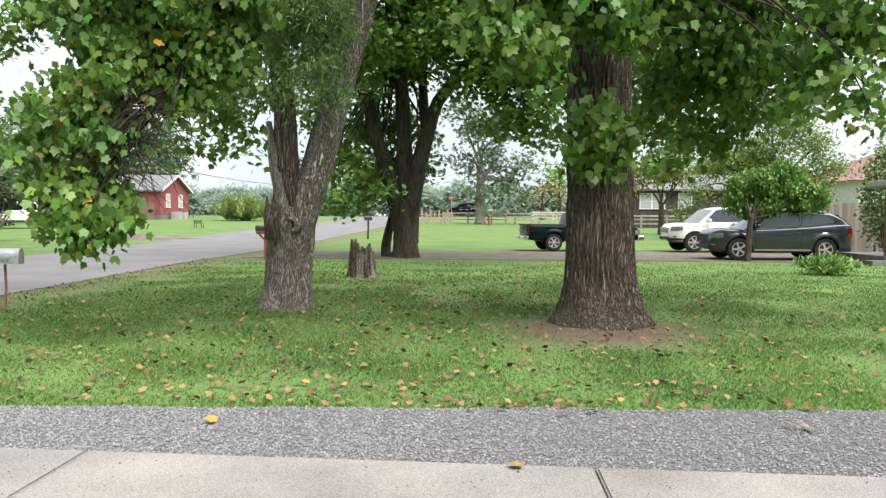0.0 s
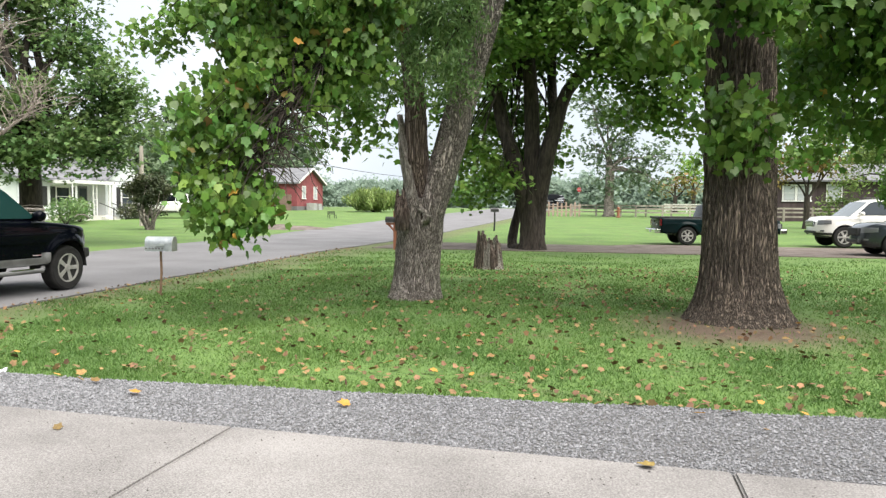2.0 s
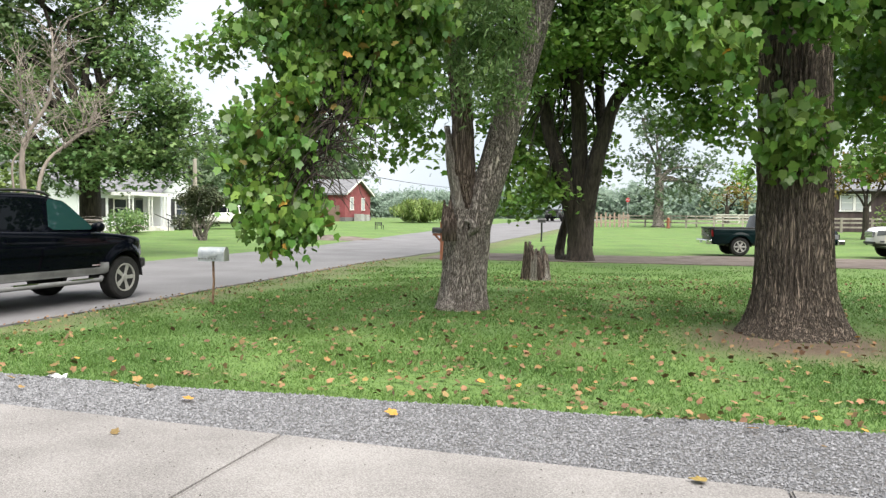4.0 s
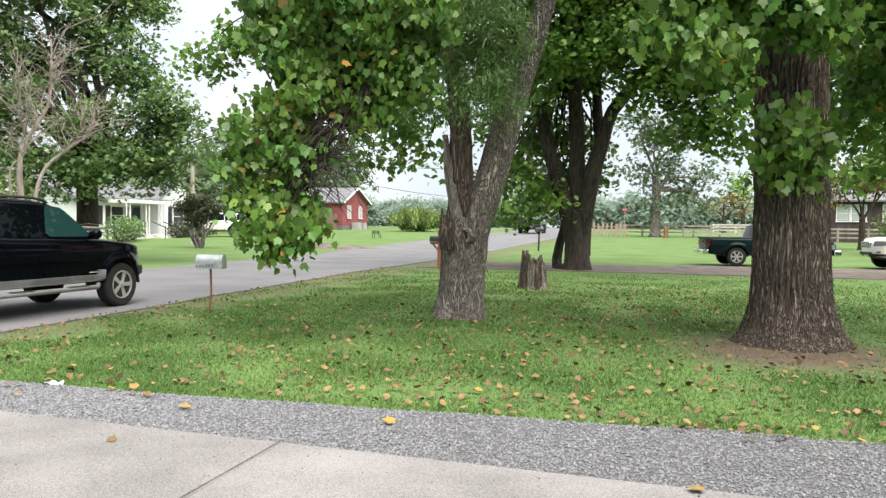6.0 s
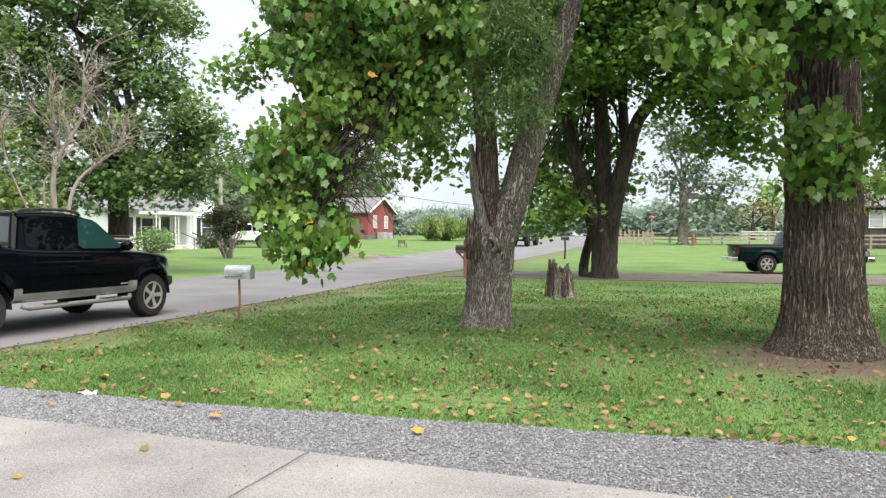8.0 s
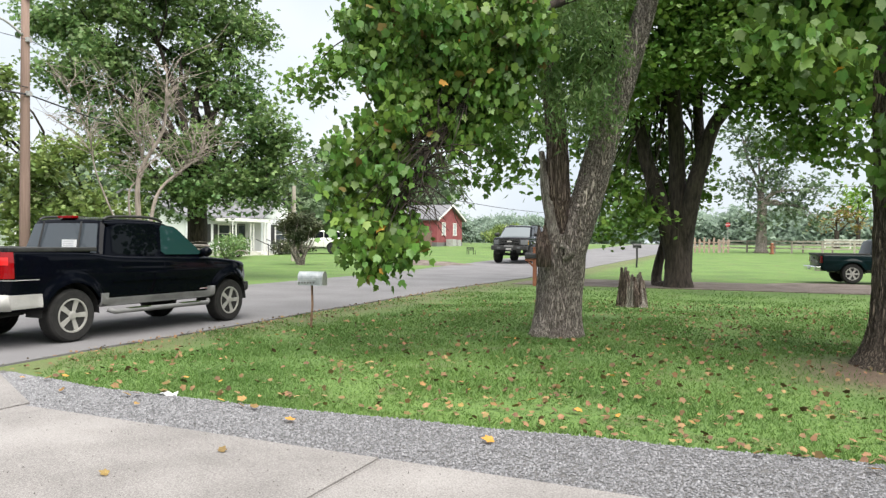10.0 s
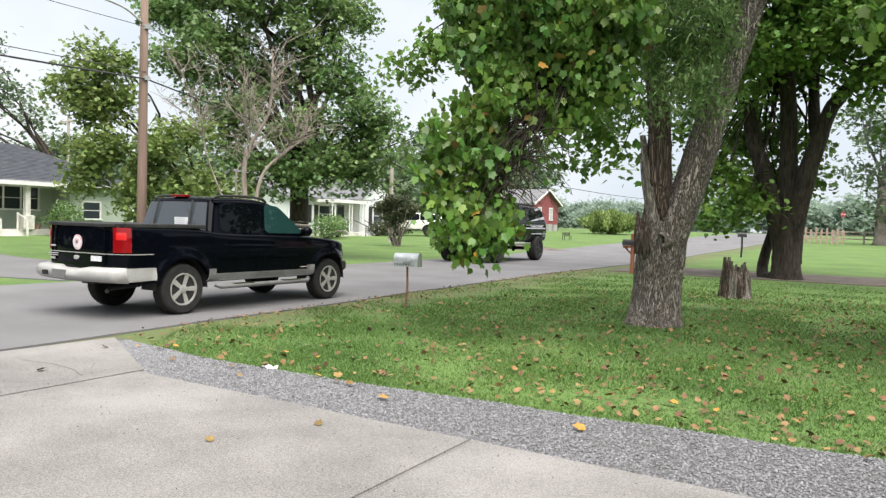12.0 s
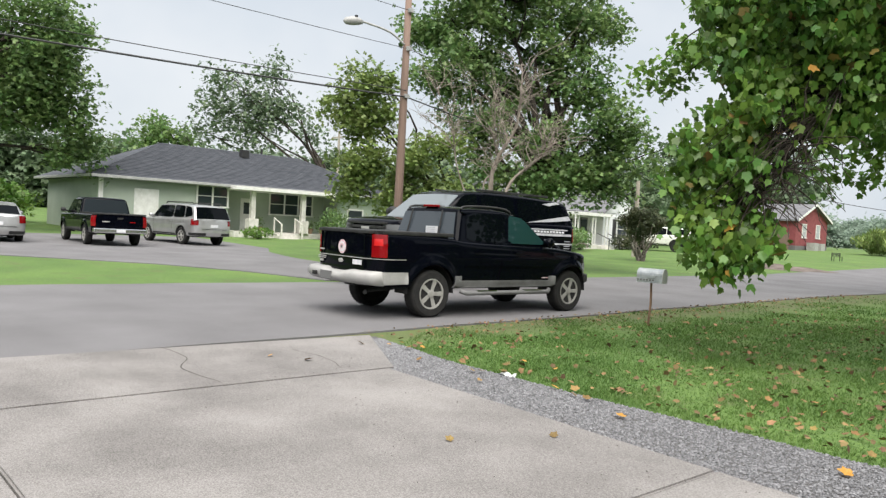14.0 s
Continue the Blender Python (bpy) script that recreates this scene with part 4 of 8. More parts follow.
def stump():
    st = thing("tree_stump", pose(*(-2.69, 17.31), 0), "splintered weathered tree stump on the lawn", "stump")
    bm = bmesh.new()
    tube(bm, [(0, 0, -0.05), (0, 0, 0.08), (-0.01, 0, 0.3), (-0.02, 0, 0.55)], [0.33, 0.26, 0.23, 0.20], 44, 0.35, 0.035, 9)
    part("stump_body", bm, "deadwood", st, "greyish weathered wood")
    for k in range(26):
        a = k * 0.2417 + random.uniform(-0.1, 0.1)
        r = 0.205 + random.uniform(-0.05, 0.03)
        h = random.uniform(0.56, 0.78) + (0.10 if math.cos(a) < -0.2 else 0)
        p = Vector((math.cos(a) * r, math.sin(a) * r, 0))
        bm = bmesh.new()
        tube(bm, [p * 1.22 + Vector((0, 0, -0.03)), p * 1.08 + Vector((0, 0, 0.34)), p * 0.92 + Vector((random.uniform(-0.04, 0.03), random.uniform(-0.03, 0.03), h))], [0.06, 0.055, 0.03], 9, 1.0)
        part("splinter", bm, "rot" if k % 4 else "deadwood", st)
    return st


stump()


# ---- vehicles ----
def lathe(bm, prof, segs, x=0.0):
    """Turn a profile of (radius, y) about the y axis."""
    rings = [[bm.verts.new((x + r * math.cos(6.28318 * s / segs), y, r * math.sin(6.28318 * s / segs))) for s in range(segs)] for r, y in prof]
    for a, b in zip(rings, rings[1:]):
        for s in range(segs):
            bm.faces.new((a[s], a[(s + 1) % segs], b[(s + 1) % segs], b[s]))
    bm.faces.new(rings[0][::-1])
    bm.faces.new(rings[-1])
    return bm


WHEELS = {}


def wheel(parent, x, y, r, w, side, spokes=5, rim="alloy"):
    """A tyre with its rim; side: 1 on the left, -1 on the right."""
    key = (r, w, spokes, rim, side)
    if key not in WHEELS:
        bm = bmesh.new()
        h = w / 2
        lathe(bm, [(r * 0.62, -h * 0.8), (r * 0.66, -h), (r * 0.9, -h), (r * 0.975, -h * 0.82), (r, -h * 0.6), (r, h * 0.6), (r * 0.975, h * 0.82), (r * 0.9, h), (r * 0.66, h), (r * 0.62, h * 0.8)], 40)
        me = bpy.data.meshes.new("wheel")
        for i in range(40):
            a = 6.28318 * i / 40
            ca, sa = math.cos(a), math.sin(a)
            for yy in (-h * 0.45, h * 0.45):
                q = [bm.verts.new((ca * rr - sa * t, y2, sa * rr + ca * t)) for rr, t, y2 in ((r * 1.015, -0.012, yy - 0.03), (r * 1.015, 0.012, yy - 0.03), (r * 1.015, 0.012, yy + 0.03), (r * 1.015, -0.012, yy + 0.03))]
                bm.faces.new(q)
        bm.to_mesh(me)
        bm.free()
        me.materials.append(M["tyre"])
        bm = bmesh.new()
        o = side * h
        lathe(bm, [(r * 0.64, o * 0.6), (r * 0.64, o * 0.98), (r * 0.58, o * 0.98), (r * 0.56, o * 0.5)], 36)
        lathe(bm, [(r * 0.17, o * 0.4), (r * 0.17, o * 0.9), (r * 0.10, o * 0.98)], 16)
        for i in range(spokes):
            a = 6.28318 * i / spokes
            ca, sa = math.cos(a), math.sin(a)
            vs = []
            for rr, hw, yy in ((0.12, 0.075, 0.85), (0.60, 0.10, 0.92), (0.12, 0.075, 0.55), (0.60, 0.10, 0.6)):
                for t in (-1, 1):
                    vs.append(bm.verts.new((ca * rr * r - sa * t * hw * r, yy * o, sa * rr * r + ca * t * hw * r)))
            for q in ((0, 1, 3, 2), (4, 6, 7, 5), (0, 2, 6, 4), (1, 5, 7, 3)):
                bm.faces.new([vs[j] for j in q])
        bmesh.ops.recalc_face_normals(bm, faces=bm.faces)
        rm = bpy.data.meshes.new("rim")
        bm.to_mesh(rm)
        bm.free()
        rm.materials.append(M[rim])
        bm = bmesh.new()
        lathe(bm, [(r * 0.60, o * 0.30), (r * 0.60, o * 0.42), (r * 0.3, o * 0.45)], 24)
        bk = bpy.data.meshes.new("brake")
        bm.to_mesh(bk)
        bm.free()
        bk.materials.append(M["trim"])
        WHEELS[key] = (me, rm, bk)
    me, rm, bk = WHEELS[key]
    tyre = new("wheel", me)
    tyre.parent, tyre.location = parent, (x, y, r)
    for nm, d in (("rim", rm), ("brake", bk)):
        c = new(nm, d)
        c.parent = tyre
    return tyre


def panel(name, pts, mat, parent, push, label="", thick=0.008):
    """A thin plate through pts, pushed out along push."""
    bm = bmesh.new()
    p = Vector(push)
    a = [bm.verts.new(Vector(q) + p) for q in pts]
    b = [bm.verts.new(Vector(q) + p - p.normalized() * thick) for q in pts]
    bm.faces.new(a)
    bm.faces.new(b[::-1])
    n = len(pts)
    for i in range(n):
        bm.faces.new((a[i], b[i], b[(i + 1) % n], a[(i + 1) % n]))
    bmesh.ops.recalc_face_normals(bm, faces=bm.faces)
    return part(name, bm, mat, parent, label)


def rounded_line(pts, passes=2, k=0.25):
    """An open line with its corners cut away."""
    for _ in range(passes):
        out = [pts[0]]
        for a, b in zip(pts, pts[1:]):
            out += [(a[0] * (1 - k) + b[0] * k, a[1] * (1 - k) + b[1] * k), (a[0] * k + b[0] * (1 - k), a[1] * k + b[1] * (1 - k))]
        pts = out + [pts[-1]]
    return pts


def grid_faces(bm, rows):
    for a, b in zip(rows, rows[1:]):
        for i in range(len(a) - 1):
            q = [a[i], a[i + 1], b[i + 1], b[i]]
            if len({v.co.to_tuple(5) for v in q}) == 4:
                bm.faces.new(q)


def quiet(bm):
    bmesh.ops.remove_doubles(bm, verts=bm.verts, dist=0.0004)
    bmesh.ops.recalc_face_normals(bm, faces=bm.faces)
    return bm


class Shell:
    """The curved lower body of a car: deck is its upper edge (x, z) from nose to tail."""

    def __init__(self, W, xf, xr, sill, deck, axles, ra, rz, nose=0.7, tail=0.35, power=(2.8, 3.6), lean=(0.10, 0.04), flare=0.022):
        self.hw, self.xf, self.xr, self.sill, self.axles, self.ra, self.rz = W / 2, xf, xr, sill, axles, ra, rz
        line = sorted(rounded_line(deck, 2))
        self.dx, self.dz = [p[0] for p in line], [p[1] for p in line]
        self.nose, self.tail, self.power, self.lean, self.flare = nose, tail, power, lean, flare
        self.zr = max(self.dz)

    def top(self, x):
        return float(np.interp(x, self.dx, self.dz))

    def foot(self, x):
        z = self.sill
        for ax in self.axles:
            d = self.ra ** 2 - (x - ax) ** 2
            if d > 0:
                z = max(z, self.rz + math.sqrt(d))
        if x > self.xf - 0.5:
            z = max(z, self.sill + 0.06 * (x - self.xf + 0.5) / 0.5)
        return z

    def side(self, x, z):
        """Half width at (x, z)."""
        v = (z - self.sill) / (self.zr - self.sill)
        y = self.hw * float(np.interp(v, (0, 0.1, 0.3, 0.5, 0.62, 0.66, 0.85, 1.0), (0.945, 0.972, 0.988, 0.996, 1.0, 0.992, 0.985, 0.958)))
        for ax in self.axles:
            d = math.hypot(x - ax, z - self.rz) - self.ra
            if d < 0.13 and z > self.sill:
                y += self.flare * (1 - min(max(d, 0) / 0.13, 1) ** 2)
        for end, r, n in ((x - self.xf + self.nose, self.nose, self.power[0]), (self.xr + self.tail - x, self.tail, self.power[1])):
            if end > 0:
                y *= max(0.0, 1 - min(end / r, 1) ** n) ** (1 / n)
        return y

    def at(self, x, z):
        """Where the station x comes to lie at height z: noses and tails lean."""
        v = max(0.0, (z - self.sill) / (self.zr - self.sill))
        f, b = max(0, min(1, (x - self.xf + 0.45) / 0.45)), max(0, min(1, (self.xr + 0.3 - x) / 0.3))
        under = max(0.0, 0.22 - v) * 0.35
        return x - f * (self.lean[0] * v ** 2 + under) + b * (self.lean[1] * v ** 2 + under)

    def stations(self):
        xs = list(np.linspace(self.xr + self.tail, self.xf - self.nose, 60))
        xs += [self.xf - self.nose + self.nose * math.sin(math.pi / 2 * i / 14) for i in range(1, 15)]
        xs += [self.xr + self.tail - self.tail * math.sin(math.pi / 2 * i / 12) for i in range(1, 13)]
        for ax in self.axles:
            xs += [ax + self.ra * math.cos(math.pi * i / 20) for i in range(21)] + [ax - self.ra - 0.002, ax + self.ra + 0.002]
        return sorted(x for x in xs if self.xr <= x <= self.xf)

    def build(self, car, paint, crown=0.035, R=0.07):
        bm = bmesh.new()
        rows = []
        for x in self.stations():
            zt, zb = self.top(x), self.foot(x)
            ye = self.side(x, zt - R)
            R2 = min(R, max(ye, 0.0))
            half = [(self.side(x, zb + (zt - R - zb) * i / 13), zb + (zt - R - zb) * i / 13) for i in range(14)]
            half += [(ye - R2 + R2 * math.cos(math.pi / 2 * i / 5), zt - R + R * math.sin(math.pi / 2 * i / 5)) for i in range(1, 6)]
            yk = max(ye - R2, 0.0)
            half += [(yk * (1 - i / 5), zt + crown * (1 - (1 - i / 5) ** 2) * min(1, yk / 0.4)) for i in range(1, 6)]
            ring = [(self.at(x, z), y, z) for y, z in half] + [(self.at(x, z), -y, z) for y, z in half[-2::-1]]
            rows.append([bm.verts.new(p) for p in ring])
        grid_faces(bm, rows)
        part("body", quiet(bm), paint, car, "", True)
        for ax in self.axles:
            for s in (1, -1):
                bm = bmesh.new()
                arc = [math.pi * i / 18 for i in range(19)]
                rows = []
                for y in (self.hw * 0.955, self.hw - 0.36):
                    rows.append([bm.verts.new((ax + (self.ra + 0.004) * math.cos(a), s * y, self.rz + (self.ra + 0.004) * math.sin(a))) for a in arc])
                grid_faces(bm, rows)
                bm.faces.new(rows[1])
                part("wheel_well", bm, "trim", car)

    def skin(self, name, mat, car, xa, xb, za, zb, s, label="", out=0.008, taper=0.0, n=12):
        """A plate that lies on the body's side or corner between stations xa, xb and heights za, zb."""
        bm = bmesh.new()
        grids = []
        for o in (out, -0.012):
            rows = []
            for i in range(n + 1):
                u = i / n
                ends = (xb > self.xf - self.nose and xb > xa) or (xb < self.xr + self.tail and xb < xa)
                x = xa + (xb - xa) * (math.sin(math.pi / 2 * u) if ends else u)
                row = []
                for j in range(6):
                    z = za + taper * (1 - u) + (zb - za - taper * (1 - u)) * j / 5
                    sg = 1 if x > 0 else -1
                    end = 1 if (x > self.xf - self.nose or x < self.xr + self.tail) else 0
                    row.append(bm.verts.new((self.at(x, z) + sg * o * end, s * (self.side(x, z) + o), z)))
                rows.append(row)
            grid_faces(bm, rows)
            grids.append(rows)
        f, b = grids
        loop = lambda g: [r[0] for r in g] + g[-1][1:] + [r[-1] for r in g[-2::-1]] + g[0][-2:0:-1]
        lf, lb = loop(f), loop(b)
        for i in range(len(lf)):
            bm.faces.new((lf[i], lf[(i + 1) % len(lf)], lb[(i + 1) % len(lb)], lb[i]))
        bmesh.ops.recalc_face_normals(bm, faces=bm.faces)
        return part(name, bm, mat, car, label)


def cabin(car, paint, cab, hw, belt_in, roof_in, windows, glass, front_glass, rear_glass, R=0.09, crown=0.035, pillar=0.075):
    """The glasshouse: cab is its outline (x, z) from the screen's foot over the roof to the rear window's foot."""
    z0, z1 = cab[0][1], max(z for _, z in cab)
    wz = lambda x, z: hw - belt_in - (roof_in - belt_in) * (z - z0) / (z1 - z0)
    line = rounded_line(cab, 2)
    cx = sum(p[0] for p in cab) / len(cab)

    def inward(i):
        (xa, za), (xb, zb) = line[max(i - 1, 0)], line[min(i + 1, len(line) - 1)]
        d = Vector((xb - xa, zb - za)).normalized()
        return Vector((d.y, -d.x)) if (Vector((d.y, -d.x)).dot(Vector((cx - line[i][0], z0 - line[i][1]))) > 0) else Vector((-d.y, d.x))
    cols = [-1, -0.985, -0.95, -0.9, -0.8, -0.6, -0.3, 0, 0.3, 0.6, 0.8, 0.9, 0.95, 0.985, 1]

    def spot(p, nrm, u, out=0.0):
        w = wz(0, p[1])
        edge = max(0.0, (abs(u) * w - (w - R)) / R)
        k = R * (1 - math.sqrt(max(0.0, 1 - edge * edge))) + crown * u * u - out
        q = (p[0] + nrm.x * k, p[1] + nrm.y * k)
        return Vector((q[0], u * wz(0, q[1]), q[1]))
    bm = bmesh.new()
    rows = [[bm.verts.new(spot(p, inward(i), u)) for u in cols] for i, p in enumerate(line)]
    grid_faces(bm, rows)
    bm.faces.new([r[0] for r in rows])
    bm.faces.new([r[-1] for r in rows][::-1])
    ob = part("cabin", quiet(bm), paint, car, "", True)
    ob.modifiers.new("weighted", "WEIGHTED_NORMAL").keep_sharp = True
    for s in (1, -1):
        for i, poly in enumerate(windows):
            seal = []
            mid = (sum(p[0] for p in poly) / len(poly), sum(p[1] for p in poly) / len(poly))
            for x, z in rounded_line(poly + [poly[0]], 1, 0.1)[1:-1]:
                seal.append((mid[0] + (x - mid[0]) * 1.03, mid[1] + (z - mid[1]) * 1.05))
            panel("window_seal", [(x, s * wz(x, z), z) for x, z in seal], "black", car, (0, s * 0.006, 0.001), "", 0.02)
            pane_pts = rounded_line(poly + [poly[0]], 1, 0.1)[1:-1]
            panel("side_window", [(x, s * wz(x, z), z) for x, z in pane_pts], glass if glass != "glass_mix" else ("glass_green" if i == 0 else "glass"), car, (0, s * 0.010, 0.002))

    def screen(nm, foot, head, gl, f0=0.08, f1=0.93):
        d = Vector((head[0] - foot[0], head[1] - foot[1])).normalized()
        nrm = Vector((d.y, -d.x))
        if nrm.x * (cx - foot[0]) < 0:
            nrm = -nrm
        bm = bmesh.new()
        faces = []
        for o in (0.012, -0.006):
            g = []
            for j in range(7):
                f = f0 + (f1 - f0) * j / 6
                p = (foot[0] + (head[0] - foot[0]) * f, foot[1] + (head[1] - foot[1]) * f)
                lim = 1 - pillar / wz(0, p[1])
                g.append([bm.verts.new(spot(p, nrm, lim * (-1 + 2 * k / 10), o)) for k in range(11)])
            grid_faces(bm, g)
            faces.append(g)
        loop = lambda g: g[0] + [r[-1] for r in g[1:]] + g[-1][-2::-1] + [r[0] for r in g[-2:0:-1]]
        la, lb = loop(faces[0]), loop(faces[1])
        for i in range(len(la)):
            bm.faces.new((la[i], la[(i + 1) % len(la)], lb[(i + 1) % len(lb)], lb[i]))
        bmesh.ops.recalc_face_normals(bm, faces=bm.faces)
        part(nm, bm, gl, car)
    screen("windscreen", cab[0], cab[1], front_glass)
    screen("rear_window", cab[-1], cab[-2], rear_glass)
    return wz


def vehicle(name, m, label, category, paint, W, axles, r, tw, sill, deck, ends, cab, windows, rim="alloy", spokes=5, glass="glass", arch=1.2,
            front_glass="glass", rear_glass="glass", belt_in=0.05, roof_in=0.2, **shape):
    """A car on four wheels: deck and cab are outlines (x, z); ends: nose and tail; windows: side panes as outlines (x, z)."""
    car = thing(name, m, label, category)
    hw = W / 2
    sh = Shell(W, ends[0], ends[1], sill, deck, axles, r * arch, r * 1.0, **shape)
    sh.build(car, paint)
    wz = cabin(car, paint, cab, hw, belt_in, roof_in, windows, glass, front_glass, rear_glass)
    ws = [wheel(car, ax, s * (hw - tw / 2 - 0.01), r, tw, s, spokes, rim) for ax in axles for s in (1, -1)]
    boxed("underbody", (ends[1] + 0.6, ends[0] - 0.5, -hw + tw + 0.12, hw - tw - 0.12, sill - 0.06, sill + 0.25), "trim", car, "dark underbody")
    boxed("floor_pan", (axles[1] + r * arch + 0.02, axles[0] - r * arch - 0.02, -hw + 0.08, hw - 0.08, sill - 0.01, sill + 0.06), "trim", car)
    return car, sh, wz, ws


def seam(car, sh, x, z0, z1, s):
    """A dark shut line down the body's side."""
    sh.skin("door_seam", "black", car, x - 0.005, x + 0.005, z0, z1, s, "", 0.0015, n=1)


def mirrors(car, x, z, hw, mat, size=1.0):
    for s in (1, -1):
        bm = bmesh.new()
        pts = [(x, s * (hw - 0.06), z + 0.03), (x - 0.01, s * (hw + 0.03), z + 0.05), (x - 0.02, s * (hw + 0.07), z + 0.08), (x - 0.03, s * (hw + 0.16), z + 0.085), (x - 0.03, s * (hw + 0.22 * size), z + 0.08)]
        tube(bm, pts, [0.02, 0.025, 0.075 * size, 0.085 * size, 0.055 * size], 12)
        part("mirror", bm, mat, car, "", True)


def handle(car, sh, x, z, s, mat):
    sh.skin("door_handle", mat, car, x, x + 0.17, z, z + 0.035, s, "", 0.028, n=3)


def kerbside_pickup():
    m = pose(-9.50, 9.05, 0.012, 0, 0, 88.6)
    deck = [(2.42, 0.78), (2.40, 0.90), (2.25, 1.00), (1.75, 1.065), (1.15, 1.125), (0.6, 1.14), (-0.9, 1.17), (-1.3, 1.235), (-2.60, 1.25), (-2.66, 1.25)]
    cab = [(1.22, 1.09), (0.42, 1.66), (0.10, 1.735), (-0.45, 1.75), (-0.93, 1.725), (-1.00, 1.68), (-1.15, 1.09)]
    car, sh, wz, ws = vehicle("pickup_truck", m, "glossy black crew-cab pickup with grey bumper at the kerb", "pickup truck", "black", 1.80, (1.60, -1.58), 0.365, 0.25, 0.47, deck, (2.42, -2.66), cab,
                              [[(0.98, 1.17), (0.44, 1.60), (0.12, 1.64), (0.05, 1.175)], [(-0.03, 1.18), (0.03, 1.64), (-0.66, 1.64), (-0.84, 1.58), (-0.88, 1.20)]],
                              glass="glass_mix", rear_glass="sky_glass", arch=1.23, nose=0.85, tail=0.34, power=(2.6, 3.2), lean=(0.16, 0.02), flare=0.045)
    for s in (1, -1):
        sh.skin("headlight", "clear_lens", car, 2.02, 2.36, 0.70, 0.88, s, "clear headlight")
        sh.skin("indicator", "clear_lens", car, 1.96, 2.02, 0.70, 0.86, s, "", 0.007, n=2)
        sh.skin("tail_light", "red_lens", car, -2.44, -2.60, 0.90, 1.235, s, "tall red tail light", 0.014)
        sh.skin("bright_lens", "red_bright", car, -2.50, -2.585, 1.07, 1.17, s, "paler red brake lens", 0.018)
        sh.skin("rear_bumper_wing", "bumper", car, -2.08, -2.62, 0.49, 0.69, s, "light grey bumper end", 0.045, taper=0.03)
        sh.skin("sill_cladding", "cladding", car, -1.10, 1.10, 0.455, 0.565, s, "grey lower cladding", 0.022)
        sh.skin("arch_cladding", "cladding", car, -1.15, -1.0, 0.455, 0.64, s, "", 0.026)
        sh.skin("arch_cladding", "cladding", car, 1.03, 1.16, 0.455, 0.64, s, "", 0.026)
        sh.skin("front_bumper_wing", "trim", car, 2.05, 2.40, 0.50, 0.66, s, "", 0.03)
        sh.skin("tailgate_crease", "bumper", car, -2.10, -2.65, 0.872, 0.882, s, "", 0.004)
        bm = bmesh.new()
        tube(bm, [(-1.05, s * 0.93, 0.41), (-0.98, s * 0.99, 0.375), (0.92, s * 0.99, 0.375), (1.0, s * 0.93, 0.41)], [0.036] * 4, 12)
        part("running_board", bm, "cladding", car, "grey tubular side step", True)
        for x0 in (-0.75, 0.30):
            boxed("step_pad", (x0, x0 + 0.42, min(s * 0.965, s * 1.02), max(s * 0.965, s * 1.02), 0.408, 0.418), "chrome", car)
        bm = bmesh.new()
        tube(bm, curve_points([(-0.90, s * 0.67, 1.69), (-0.80, s * 0.67, 1.735), (-0.3, s * 0.67, 1.755), (0.08, s * 0.67, 1.735), (0.22, s * 0.67, 1.68)], 16), [0.020] * 16, 8)
        part("roof_rail", bm, "trim", car, "", True)
        for x0 in (0.16, -0.74):
            handle(car, sh, x0, 1.01, s, "black")
        for x0 in (0.07, -0.92, 1.10):
            seam(car, sh, x0, 0.58, 1.06, s)
        seam(car, sh, -1.12, 0.75, 1.06, s)
        sh.skin("body_moulding", "black", car, -0.92, 1.10, 0.795, 0.83, s, "", 0.016, n=3)
        sh.skin("door_badge", "sticker_pink", car, 0.86, 1.04, 0.60, 0.612, s, "", 0.004, n=2)
    mirrors(car, 0.90, 1.13, 0.86, "black")
    # rear end
    bm = bmesh.new()
    prof = [(-2.62, 0.49), (-2.76, 0.50), (-2.83, 0.55), (-2.84, 0.63), (-2.80, 0.685), (-2.66, 0.70)]
    rows = []
    for k in range(17):
        y = -0.90 + 1.80 * k / 16
        bow = 0.13 * (abs(y) / 0.9) ** 2.5
        dip = 0.035 if abs(y) < 0.33 else 0.0
        rows.append([bm.verts.new((x + bow, y, z - (dip if i > 2 else 0))) for i, (x, z) in enumerate(prof)])
    grid_faces(bm, rows)
    bm.faces.new(rows[0])
    bm.faces.new(rows[-1][::-1])
    bmesh.ops.recalc_face_normals(bm, faces=bm.faces)
    part("rear_bumper", bm, "bumper", car, "light grey moulded rear bumper", True)
    boxed("plate_bar", (-2.852, -2.83, -0.02, 0.28, 0.53, 0.645), "cladding", car, "dull rear plate without writing")
    boxed("hitch_socket", (-2.86, -2.80, 0.42, 0.50, 0.56, 0.62), "trim", car)
    bm = bmesh.new()
    tube(bm, [(-2.0, -0.45, 0.42), (-2.5, -0.5, 0.40), (-2.62, -0.62, 0.38)], [0.03] * 3, 10)
    part("exhaust_pipe", bm, "trim", car)
    boxed("spare_wheel", (-2.42, -1.95, -0.3, 0.3, 0.44, 0.52), "trim", car, "", 0.03)
    # Flat dark sheet stands in for the shade inside the open bed.
    boxed("bed_cover", (-2.56, -1.2, -0.76, 0.76, 1.20, 1.288), "trim", car, "dark panel standing for the shaded cargo bed interior")
    for s in (1, -1):
        boxed("bed_rail", (-2.50, -1.16, min(s * 0.76, s * 0.85), max(s * 0.76, s * 0.85), 1.235, 1.295), "trim", car, "", 0.015)
    boxed("tailgate_lip", (-2.655, -2.55, -0.70, 0.70, 1.24, 1.288), "trim", car, "", 0.012)
    for s in (1, -1):
        boxed("tailgate_seam", (-2.660, -2.63, s * 0.60 - 0.004, s * 0.60 + 0.004, 0.73, 1.24), "black", car)
